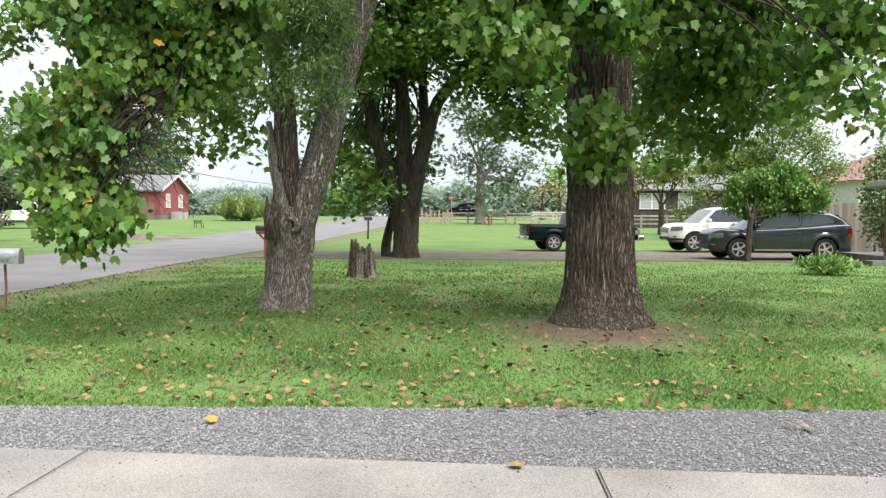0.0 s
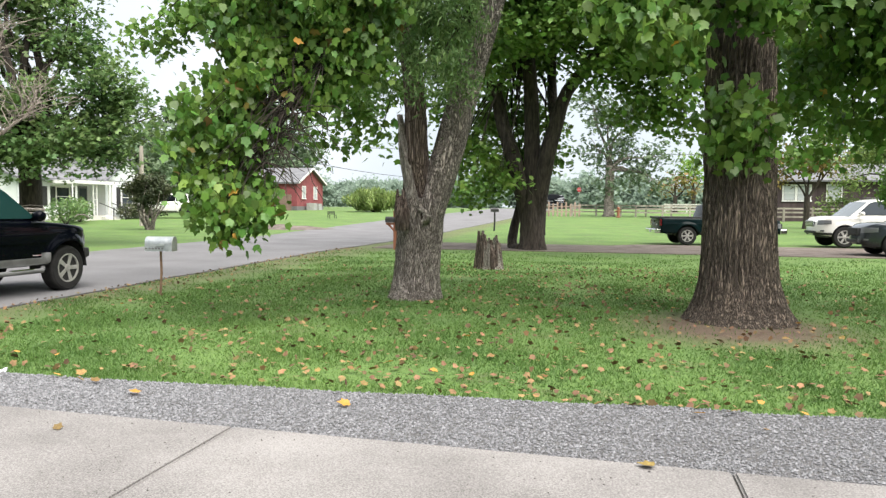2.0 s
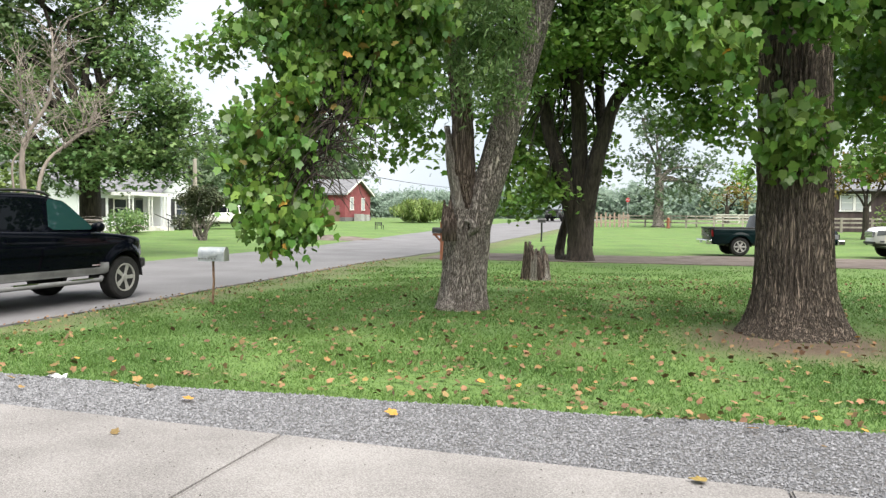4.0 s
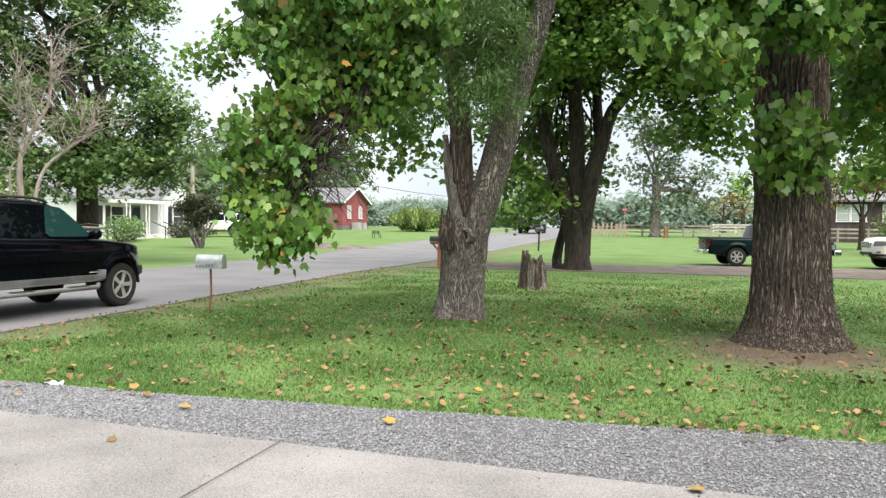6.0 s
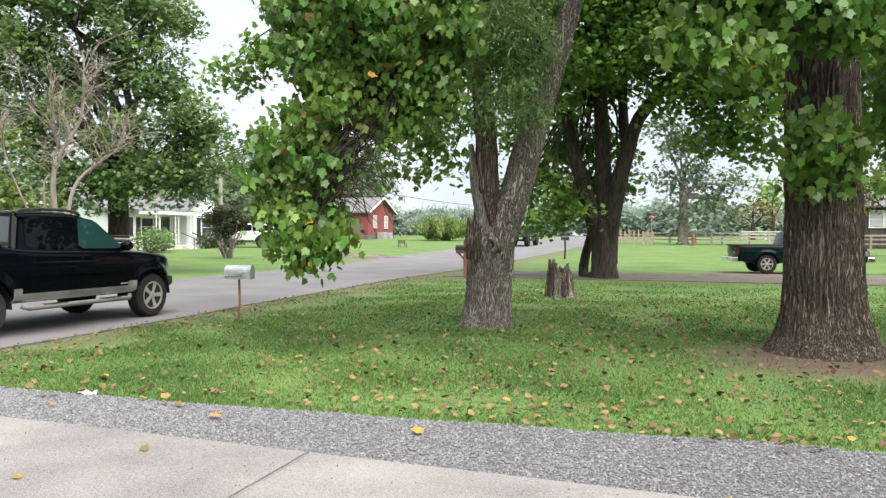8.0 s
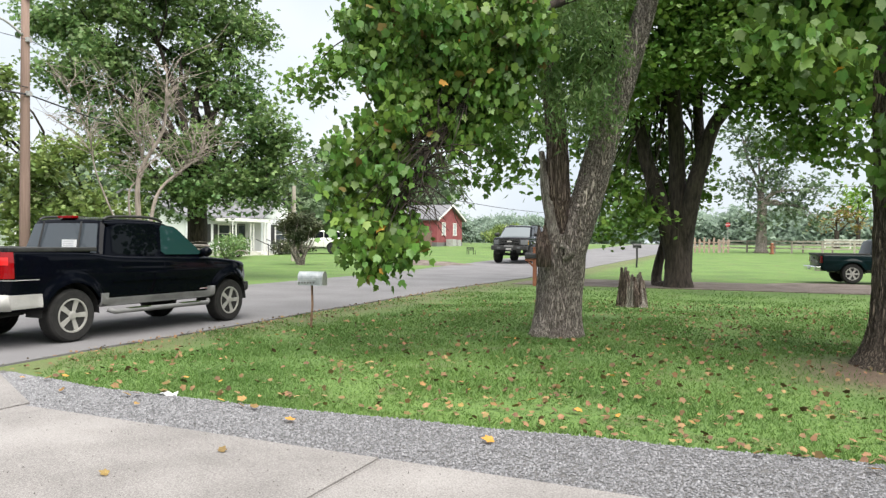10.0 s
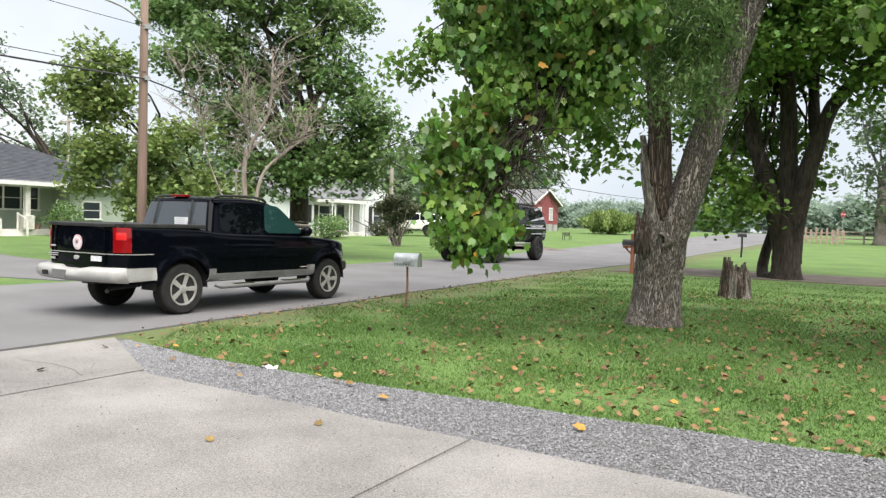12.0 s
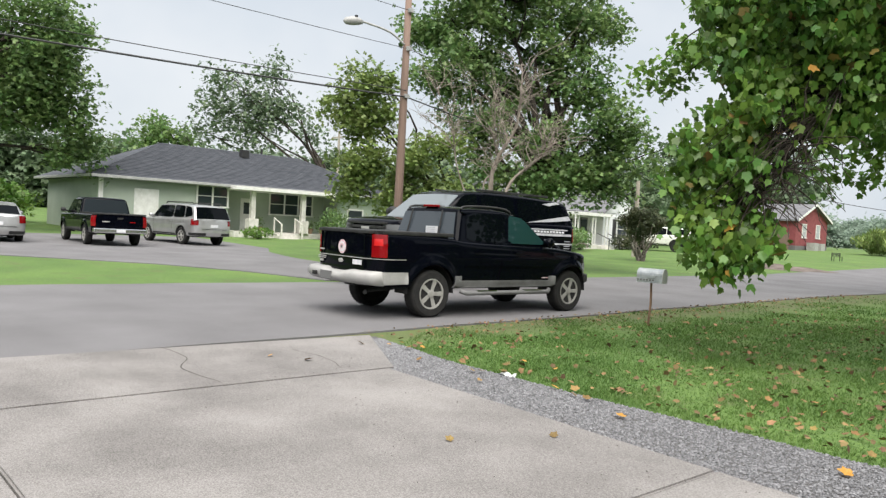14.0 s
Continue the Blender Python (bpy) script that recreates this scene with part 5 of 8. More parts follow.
    boxed("tailgate_step", (-2.664, -2.645, -0.62, 0.62, 0.872, 0.882), "bumper", car)
    for rad, th, mt, dy in ((0.105, 0.006, "sticker_pink", 0.0), (0.078, 0.010, "sticker", 0.0), (0.055, 0.013, "sticker_pink", 0.0), (0.025, 0.016, "cladding", 0.0)):
        bm = bmesh.new()
        lathe(bm, [(rad, 0), (rad, th), (rad * 0.9, th + 0.001)], 28)
        d = part("round_decal" if rad > 0.1 else "decal_ring", bm, mt, car, "round pink and white decal" if rad > 0.1 else "")
        d.matrix_basis = pose(-2.664, -0.02, 1.02, 0, 0, 90)
    bm = bmesh.new()
    lathe(bm, [(0.06, 0), (0.06, 0.012), (0.04, 0.016)], 20)
    d = part("oval_badge", bm, "bumper", car)
    d.matrix_basis = pose(-2.662, 0.0, 0.81, 0, 0, 90) @ Matrix.Diagonal((1, 1, 0.5, 1))
    for y0, w, z, h, mt in ((-0.44, 0.22, 0.775, 0.07, "sticker"), (0.55, 0.22, 0.842, 0.014, "bumper"), (0.55, 0.20, 0.815, 0.012, "bumper"), (0.56, 0.09, 0.765, 0.032, "bumper"), (0.56, 0.10, 0.945, 0.022, "bumper")):
        boxed("tailgate_badge", (-2.672, -2.655, y0 - w / 2, y0 + w / 2, z, z + h), mt, car)
    boxed("window_sticker", (-1.118, -1.09, -0.36, -0.08, 1.29, 1.40), "sticker", car, "white sticker on the rear window")
    for k in range(3):
        boxed("sticker_line", (-1.1195, -1.117, -0.33, -0.11, 1.31 + 0.03 * k, 1.318 + 0.03 * k), "graphic", car)
    for y in (-0.42, 0.42):
        panel("window_divider", [(-1.135, y - 0.015, 1.15), (-1.135, y + 0.015, 1.15), (-1.02, y * 0.93 + 0.015, 1.66), (-1.02, y * 0.93 - 0.015, 1.66)], "trim", car, (-0.020, 0, 0.009))
    boxed("brake_light", (-1.00, -0.90, -0.16, 0.16, 1.715, 1.752), "red_lens", car, "red high brake light", 0.01)
    # front end
    boxed("grille", (2.28, 2.37, -0.45, 0.45, 0.70, 0.86), "trim", car, "", 0.03)
    boxed("front_bumper", (2.10, 2.47, -0.60, 0.60, 0.48, 0.66), "trim", car, "dark front bumper", 0.06)
    boxed("tow_hook", (2.40, 2.52, 0.55, 0.62, 0.70, 0.76), "trim", car)


kerbside_pickup()


def lifted_suv():
    deck = [(2.80, 1.12), (2.80, 1.36), (2.70, 1.47), (2.2, 1.53), (1.45, 1.57), (0.9, 1.58), (-3.1, 1.60), (-3.30, 1.58)]
    cab = [(1.66, 1.52), (0.80, 2.19), (0.42, 2.28), (-1.0, 2.29), (-2.80, 2.22), (-3.06, 2.13), (-3.28, 1.54)]
    car, sh, wz, ws = vehicle("lifted_suv", pose(-13, 60, 0), "tall lifted black off-road wagon with grey side graphics", "car", "black", 2.10, (1.75, -2.12), 0.50, 0.38, 0.82, deck, (2.80, -3.30), cab,
                              [[(1.30, 1.62), (0.78, 2.12), (0.34, 2.18), (0.30, 1.62)], [(0.18, 1.62), (0.20, 2.18), (-0.9, 2.18), (-0.95, 1.62)], [(-1.07, 1.62), (-1.05, 2.18), (-2.65, 2.12), (-3.0, 1.66)]],
                              rim="trim", spokes=6, arch=1.17, front_glass="sky_screen_glass", roof_in=0.22, nose=0.35, tail=0.25, power=(3.2, 3.2), lean=(0.06, 0.05), flare=0.05)
    for w in ws:
        w.location.y += math.copysign(0.12, w.location.y)
    for s in (1, -1):
        sh.skin("headlight", "clear_lens", car, 2.50, 2.785, 1.08, 1.38, s, "tall clear headlight")
        sh.skin("indicator", "amber", car, 2.44, 2.50, 1.1, 1.36, s, "", 0.008, n=2)
        sh.skin("tail_light", "red_lens", car, -3.12, -3.29, 1.15, 1.50, s, "red tail light")
        bm = bmesh.new()
        tube(bm, [(-1.5, s * 0.98, 0.70), (1.2, s * 0.98, 0.70)], [0.055, 0.055], 10)
        part("side_step", bm, "bumper", car, "bright tubular side step", True)
        for pts, z0, z1 in (((-0.9, -3.05), 1.30, 1.36), ((-0.6, -2.9), 1.44, 1.475), ((-1.5, -3.1), 1.08, 1.12)):
            sh.skin("side_graphic", "graphic", car, pts[1], pts[0], z0, z1, s, "sweeping grey graphic", 0.005, n=10)
        panel("side_graphic", [(x, s * wz(x, z), z) for x, z in [(-1.3, 1.60), (-2.3, 1.74), (-3.0, 1.83), (-3.1, 1.72), (-2.4, 1.66)]], "graphic", car, (0, s * 0.016, 0.002), "sweeping grey graphic")
        panel("side_graphic", [(x, s * wz(x, z), z) for x, z in [(-2.0, 2.09), (-2.55, 2.17), (-2.72, 2.13), (-2.25, 2.05)]], "graphic", car, (0, s * 0.016, 0.002))
        for i in range(11):
            x0 = -2.75 + i * 0.12
            sh.skin("lettering_bar", "sticker", car, x0, x0 + 0.085, 1.375, 1.425, s, "", 0.006, n=1)
        for i in range(6):
            sh.skin("lettering_bar", "graphic", car, -0.55 + i * 0.14, -0.45 + i * 0.14, 1.17, 1.23, s, "", 0.006, n=1)
        for k in range(4):
            sh.skin("small_print", "graphic", car, -3.02, -2.78, 0.98 + 0.06 * k, 1.0 + 0.06 * k, s, "", 0.006, n=1)
        for rad, mt, th in ((0.27, "graphic", 0.006), (0.235, "black", 0.009), (0.17, "graphic", 0.012), (0.11, "black", 0.015)):
            bm = bmesh.new()
            lathe(bm, [(rad, 0), (rad, th), (rad * 0.95, th + 0.001)], 32)
            e = part("round_emblem" if rad > 0.25 else "emblem_ring", bm, mt, car, "round grey emblem on the door" if rad > 0.25 else "")
            e.matrix_basis = pose(0.66, s * 1.02, 1.28, 0, 0, 0 if s > 0 else 180)
        for i in range(7):
            x0 = 0.30 + i * 0.105
            sh.skin("lettering_bar", "graphic", car, x0, x0 + 0.075, 1.14 + 0.012 * i, 1.23 + 0.012 * i, s, "", 0.022, n=1)
        for x0 in (0.24, -1.0, 1.38):
            seam(car, sh, x0, 0.9, 1.55, s)
        for x0 in (0.30, -0.92):
            handle(car, sh, x0, 1.44, s, "trim")
        boxed("roof_rail", (-2.4, 0.2, min(s * 0.70, s * 0.74), max(s * 0.70, s * 0.74), 2.26, 2.32), "trim", car, "", 0.012)
    mirrors(car, 1.15, 1.62, 1.06, "trim", 1.5)
    boxed("front_bumper", (2.55, 3.02, -1.08, 1.08, 0.76, 1.04), "trim", car, "heavy black front bumper", 0.06)
    for y in (-0.6, 0.6):
        boxed("fog_lamp", (3.015, 3.03, y - 0.09, y + 0.09, 0.85, 0.95), "clear_lens", car, "", 0.01)
    boxed("winch", (2.95, 3.06, -0.28, 0.28, 0.92, 1.06), "cladding", car, "", 0.02)
    for z in (1.10, 1.19, 1.28, 1.37):
        boxed("grille_bar", (2.72, 2.83, -0.66, 0.66, z, z + 0.055), "trim", car, "black grille bar", 0.012)
    boxed("grille_badge", (2.83, 2.845, -0.14, 0.14, 1.23, 1.31), "bumper", car, "", 0.006)
    boxed("plate_bar", (3.02, 3.04, -0.16, 0.16, 0.78, 0.88), "bumper", car)
    for y in (-0.5, 0.5):
        boxed("axle_link", (1.2, 2.3, y - 0.04, y + 0.04, 0.48, 0.6), "trim", car)
    for ax in (1.75, -2.12):
        bm = bmesh.new()
        tube(bm, [(ax, -0.8, 0.49), (ax, -0.1, 0.49), (ax, 0.0, 0.49), (ax, 0.1, 0.49), (ax, 0.8, 0.49)], [0.06, 0.07, 0.16, 0.07, 0.06], 12)
        part("axle_tube", bm, "trim", car)
    for s in (1, -1):
        for ax in (1.75, -2.12):
            boxed("mud_guard", (ax - 0.62, ax - 0.60, min(s * 0.72, s * 1.0), max(s * 0.72, s * 1.0), 0.5, 0.85), "trim", car)
    return car, ws


LIFTED, LIFTED_WHEELS = lifted_suv()


def wagon(name, m, label, paint, W, L, H, wb, r, sill, hood, belt, fo, rake, rim="alloy", back=0.06, tail=0.26, rails=False, grille="trim", strip="trim", rise_belt=0.04, cat="car", glass="glass", lamp=(0.36, 0.17), spokes=6, nose=0.8, pillars=2):
    """A closed car: L length, H height, wb wheelbase, fo front overhang; rake: run of the screen; back, tail: foot and run of the rear window."""
    af, ar = wb / 2, -wb / 2
    xf, xr = af + fo, af + fo - L
    xc = af - 0.10
    deck = [(xf, hood - 0.34), (xf, hood - 0.20), (xf - 0.22, hood - 0.05), (xf - 0.6, hood), (xc - 0.15, belt - 0.04), (0, belt), (xr + 0.5, belt + rise_belt), (xr + 0.08, belt + rise_belt), (xr, belt - 0.04)]
    xb = xr + back
    cab = [(xc, belt - 0.06), (xc - rake, H - 0.10), (xc - rake - 0.45, H - 0.015), (xc - rake - 1.1, H), (xb + tail + 0.55, H - 0.04), (xb + tail, H - 0.12), (xb, belt + rise_belt - 0.06)]
    wt, wb0 = H - 0.13, belt + 0.045
    x1 = xc - 0.34
    last = xb + tail
    mid = (x1 - rake * 0.7 + last) / 2 + 0.18
    wins = [[(x1, wb0), (x1 - rake * 0.70, wt - 0.02), (mid + 0.05, wt), (mid + 0.04, wb0)]]
    if pillars == 2:
        m2 = mid - 0.86
        wins += [[(mid - 0.04, wb0), (mid - 0.03, wt), (m2 + 0.05, wt - 0.01), (m2 - 0.02, wb0 + 0.02)], [(m2 - 0.10, wb0 + 0.02), (m2 - 0.03, wt - 0.01), (last + 0.22, wt - 0.07), (last + 0.02, wb0 + rise_belt + 0.06)]]
    else:
        wins += [[(mid - 0.04, wb0), (mid - 0.03, wt), (last + 0.42, wt - 0.05), (last + 0.05, wb0 + rise_belt + 0.02)]]
    car, sh, wz, ws = vehicle(name, m, label, cat, paint, W, (af, ar), r, 0.24, sill, deck, (xf, xr), cab, wins, rim=rim, spokes=spokes, glass=glass, front_glass="sky_screen_glass", rear_glass="glass", arch=1.17,
                              nose=nose, tail=0.45, power=(2.5, 3.0), lean=(0.16, 0.06), flare=0.02)
    hw = W / 2
    mirrors(car, xc - 0.42, belt + 0.0, hw - 0.02, paint)
    for s in (1, -1):
        sh.skin("headlight", "clear_lens", car, xf - 0.46, xf - 0.06, hood - 0.16 - lamp[1], hood - 0.14, s, "clear headlight", 0.008, taper=0.05)
        sh.skin("tail_light", "red_lens", car, xr + 0.34, xr + 0.075, belt - 0.26, belt - 0.0, s, "red tail light", 0.01)
        sh.skin("sill_strip", strip, car, ar + r * 1.35, af - r * 1.35, sill + 0.02, sill + 0.075, s, "", 0.016, n=3)
        for x0 in (mid + 0.08, mid - 0.80):
            handle(car, sh, x0, belt - 0.15, s, "chrome" if strip == "chrome" else paint)
        for x0 in (mid, af - 0.52, mid - 0.93):
            seam(car, sh, x0, sill + 0.1, belt - 0.06, s)
        sh.skin("bumper_lip", "trim", car, xf - 0.5, xf - 0.01, sill + 0.05, sill + 0.14, s, "", 0.012)
        sh.skin("rear_lip", "trim", car, xr + 0.5, xr + 0.01, sill + 0.02, sill + 0.14, s, "", 0.012)
        sh.skin("fog_lamp", "clear_lens", car, xf - 0.24, xf - 0.14, sill + 0.18, sill + 0.24, s, "", 0.008, n=3)
        if rails:
            bm = bmesh.new()
            x2, x3 = last + 0.25, xc - rake - 0.35
            tube(bm, [(x2, s * (hw - 0.27), H - 0.06), (x2 + 0.1, s * (hw - 0.27), H + 0.02), (x3 - 0.1, s * (hw - 0.27), H + 0.03), (x3, s * (hw - 0.27), H - 0.04)], [0.02] * 4, 8)
            part("roof_rail", bm, "trim", car, "", True)
    g = boxed("grille", (xf - 0.13, xf + 0.012, -0.40, 0.40, hood - 0.40, hood - 0.16), grille, car, "", 0.03)
    for k in range(4):
        boxed("grille_slot", (xf + 0.010, xf + 0.016, -0.36, 0.36, hood - 0.375 + 0.055 * k, hood - 0.345 + 0.055 * k), "trim", g)
    boxed("lower_grille", (xf - 0.12, xf + 0.010, -0.5, 0.5, sill + 0.10, sill + 0.20), "trim", car, "", 0.02)
    boxed("plate_bar", (xr - 0.006, xr + 0.06, -0.17, 0.17, belt - 0.34, belt - 0.22), "sticker", car)
    boxed("tailgate_seam", (xr - 0.004, xr + 0.06, -0.6, 0.6, sill + 0.30, sill + 0.31), "trim", car)
    return car


def open_pickup(name, m, label, paint, W, L, H, wb, r, sill, hood, belt, fo, bed, rim="alloy", tail=(0.38, 0.12)):
    """A pickup; bed: length of the open box behind the cab."""
    af, ar = wb / 2, -wb / 2
    xf, xr = af + fo, af + fo - L
    deck = [(xf, hood - 0.32), (xf, hood - 0.14), (xf - 0.2, hood - 0.02), (af - 0.1, belt - 0.04), (0, belt), (xr, belt + 0.01)]
    back = xr + bed
    cab = [(af - 0.22, belt - 0.05), (af - 1.0, H - 0.08), (af - 1.4, H), (back + 0.45, H), (back + 0.16, H - 0.06), (back, belt - 0.05)]
    mid = (af - 0.8 + back) / 2
    wins = [[(af - 0.56, belt + 0.05), (af - 1.06, H - 0.13), (mid + 0.04, H - 0.12), (mid + 0.04, belt + 0.05)], [(mid - 0.04, belt + 0.05), (mid - 0.04, H - 0.12), (back + 0.34, H - 0.12), (back + 0.24, belt + 0.05)]]
    car, sh, wz, ws = vehicle(name, m, label, "pickup truck", paint, W, (af, ar), r, 0.24, sill, deck, (xf, xr), cab, wins, rim=rim, spokes=6, rear_glass="shaded_glass", front_glass="sky_screen_glass", arch=1.19,
                              nose=0.6, tail=0.16, power=(2.8, 3.2), lean=(0.08, 0.01), flare=0.03)
    hw = W / 2
    mirrors(car, af - 0.6, belt + 0.02, hw, "trim")
    for s in (1, -1):
        sh.skin("headlight", "clear_lens", car, xf - 0.36, xf - 0.06, hood - 0.34, hood - 0.16, s, "clear headlight")
        sh.skin("tail_light", "red_lens", car, xr + tail[1] + 0.04, xr + 0.04, belt - 0.06 - tail[0], belt - 0.05, s, "red tail light", 0.012)
        for x0 in (af - 0.58, mid, back + 0.1):
            seam(car, sh, x0, sill + 0.1, belt - 0.05, s)
        handle(car, sh, mid + 0.1, belt - 0.16, s, "trim")
        sh.skin("sill_strip", "trim", car, ar + r * 1.3, af - r * 1.3, sill, sill + 0.06, s, "", 0.01, n=3)
        boxed("bed_rail", (xr + 0.02, back, min(s * (hw - 0.14), s * (hw - 0.05)), max(s * (hw - 0.14), s * (hw - 0.05)), belt - 0.02, belt + 0.055), "trim", car, "", 0.012)
    boxed("rear_bumper", (xr - 0.16, xr + 0.06, -hw + 0.04, hw - 0.04, sill, sill + 0.18), "chrome", car, "chrome rear bumper", 0.04)
    boxed("front_bumper", (xf - 0.2, xf + 0.08, -hw + 0.10, hw - 0.10, sill - 0.02, sill + 0.2), "chrome", car, "", 0.05)
    boxed("grille", (xf - 0.1, xf + 0.012, -0.45, 0.45, hood - 0.36, hood - 0.16), "trim", car, "", 0.02)
    # Dark sheet laid where the open box would be in shade.
    boxed("bed_cover", (xr + 0.06, back - 0.04, -hw + 0.14, hw - 0.14, belt - 0.04, belt + 0.046), "trim", car, "dark panel standing for the shaded cargo bed interior")
    boxed("tailgate_lip", (xr - 0.008, xr + 0.06, -hw + 0.16, hw - 0.16, belt + 0.0, belt + 0.05), "trim", car, "", 0.01)
    boxed("tailgate_handle", (xr - 0.012, xr + 0.01, -0.1, 0.1, belt - 0.16, belt - 0.1), "trim", car)
    boxed("plate_bar", (xr - 0.175, xr - 0.155, -0.16, 0.16, sill + 0.04, sill + 0.15), "sticker", car)
    for y0, w in ((0.5, 0.26), (-0.45, 0.2)):
        boxed("tailgate_badge", (xr - 0.008, xr + 0.01, y0 - w / 2, y0 + w / 2, belt - 0.28, belt - 0.24), "red_lens" if paint == "black" and y0 < 0 else "bumper", car)
    return car


wagon("crossover", pose(9.95, 26.15, 0.010, 0, 0, 182), "dark grey crossover parked on the gravel drive", "graphite", 1.9, 4.85, 1.69, 2.83, 0.37, 0.30, 1.03, 1.06, 0.97, 1.05, back=0.12, tail=0.50, rise_belt=0.14, strip="chrome", glass="sky_glass", nose=1.0, pillars=1, rails=True, spokes=5)
wagon("white_suv", pose(10.1, 31.9, 0.010, 0, 0, 186), "large white sport utility wagon with chrome grille", "white", 1.95, 5.15, 1.88, 3.02, 0.40, 0.42, 1.17, 1.2, 0.95, 0.75, rails=True, grille="chrome", glass="sky_glass", nose=0.6)
open_pickup("green_pickup", pose(4.35, 31.9, 0.010, 0, 0, 10), "dark green compact pickup parked on the drive", "dgreen", 1.76, 4.9, 1.66, 2.95, 0.36, 0.45, 1.02, 1.05, 0.85, 1.7, tail=(0.24, 0.05))
wagon("silver_suv", pose(-33.2, 13.6, rise(33.2, 13.6) + 0.010, 0, 0, 188), "silver sport utility wagon parked by the sage house", "silver", 1.9, 4.87, 1.80, 2.87, 0.38, 0.40, 1.10, 1.12, 0.9, 0.7, rails=True)
open_pickup("black_pickup", pose(-31.8, 9.6, 0.010, 0, 0, 177), "black extended-cab pickup parked on the asphalt drive", "black", 1.98, 5.6, 1.82, 3.5, 0.38, 0.48, 1.12, 1.16, 0.95, 1.95)
wagon("sedan", pose(-32.6, 5.95, 0.010, 0, 0, 174), "silver-white saloon car parked on the asphalt drive", "silver", 1.82, 4.85, 1.45, 2.75, 0.33, 0.26, 0.90, 0.95, 0.95, 0.95, back=0.62, tail=0.55, pillars=1)
wx, wy = (-31.84, 50.21)
wagon("white_wagon", pose(wx - 1.0, wy + 1.0, rise(wx, wy), 0, 0, 205), "white sport utility wagon beside the white house", "white", 2.0, 5.3, 1.9, 3.05, 0.45, 0.50, 1.2, 1.24, 0.95, 0.75, rim="trim")


# ---- houses ----
def gable_roof(bm, x0, x1, y0, y1, z0, z1, along="y", over=0.45, thick=0.14):
    """Two slopes with thickness over a rectangle; along: the ridge's axis."""
    x0, x1, y0, y1 = x0 - over, x1 + over, y0 - over, y1 + over
    if along == "y":
        xm = (x0 + x1) / 2
        quads = [((x0, y0, z0), (x0, y1, z0), (xm, y1, z1), (xm, y0, z1)), ((x1, y1, z0), (x1, y0, z0), (xm, y0, z1), (xm, y1, z1))]
    else:
        ym = (y0 + y1) / 2
        quads = [((x0, y0, z0), (x1, y0, z0), (x1, ym, z1), (x0, ym, z1)), ((x1, y1, z0), (x0, y1, z0), (x0, ym, z1), (x1, ym, z1))]
    for q in quads:
        a = [bm.verts.new(p) for p in q]
        b = [bm.verts.new((p[0], p[1], p[2] - thick)) for p in q]
        bm.faces.new(a)
        bm.faces.new(b[::-1])
        for i in range(4):
            bm.faces.new((a[i], b[i], b[(i + 1) % 4], a[(i + 1) % 4]))
    bmesh.ops.recalc_face_normals(bm, faces=bm.faces)
    return bm


def window(parent, plane, at, u0, u1, z0, z1, out, trim="white_paint", pane="pane", mull=1, bars=1):
    """A window on a wall x = at (plane 'x') or y = at (plane 'y'), facing out (+1 or -1): frame, sill and panes."""
    def b(nm, ua, ub, za, zb, d0, d1, mat, par, label=""):
        lo, hi = sorted((at + out * d0, at + out * d1))
        dims = (lo, hi, ua, ub, za, zb) if plane == "x" else (ua, ub, lo, hi, za, zb)
        return boxed(nm, dims, mat, par, label)
    w = b("window", u0, u1, z0, z1, 0.0, 0.02, "trim", parent)
    t = 0.10
    for ua, ub, za, zb in ((u0 - t, u1 + t, z1, z1 + t), (u0 - t, u0, z0, z1), (u1, u1 + t, z0, z1)):
        b("frame", ua, ub, za, zb, 0.0, 0.07, trim, w)
    b("sill", u0 - t - 0.04, u1 + t + 0.04, z0 - 0.09, z0, 0.0, 0.12, trim, w)
    step = (u1 - u0) / mull
    for i in range(mull):
        a, c = u0 + i * step, u0 + (i + 1) * step
        b("pane", a + 0.03, c - 0.03, z0 + 0.03, (z0 + z1) / 2 - 0.02, 0.025, 0.035, pane, w)
        b("pane", a + 0.03, c - 0.03, (z0 + z1) / 2 + 0.02, z1 - 0.03, 0.030, 0.042, pane, w)
        b("frame", a, c, (z0 + z1) / 2 - 0.02, (z0 + z1) / 2 + 0.02, 0.02, 0.06, trim, w)
        if i:
            b("frame", a - 0.05, a + 0.05, z0, z1, 0.02, 0.065, trim, w)
    return w


def boards(house, plane, at, u0, u1, z0, z1, out, mat, gaps=(), h=0.14):
    """Lapped boards on a wall, each a slanting strip, cut round the openings (u0, u1, z0, z1)."""
    bm = bmesh.new()
    n = int((z1 - z0) / h)
    for i in range(n):
        za, zb = z0 + i * h, z0 + (i + 1) * h
        cuts = sorted((a, b) for a, b, c, d in gaps if c < zb - 0.01 and d > za + 0.01)
        u = u0
        for a, b in cuts + [(u1, u1)]:
            if a > u + 0.01:
                pts = [(at + out * 0.04, u, za), (at + out * 0.04, a, za), (at + out * 0.008, a, zb + 0.01), (at + out * 0.008, u, zb + 0.01)]
                low = [(at, u, za), (at, a, za)]
                if plane == "y":
                    pts, low = [(q[1], q[0], q[2]) for q in pts], [(q[1], q[0], q[2]) for q in low]
                v = [bm.verts.new(q) for q in pts]
                bm.faces.new(v)
                v2 = [bm.verts.new(q) for q in low]
                bm.faces.new((v2[0], v2[1], v[1], v[0]))
            u = max(u, b)
    return part("siding", bm, mat, house, "lapped horizontal boards")


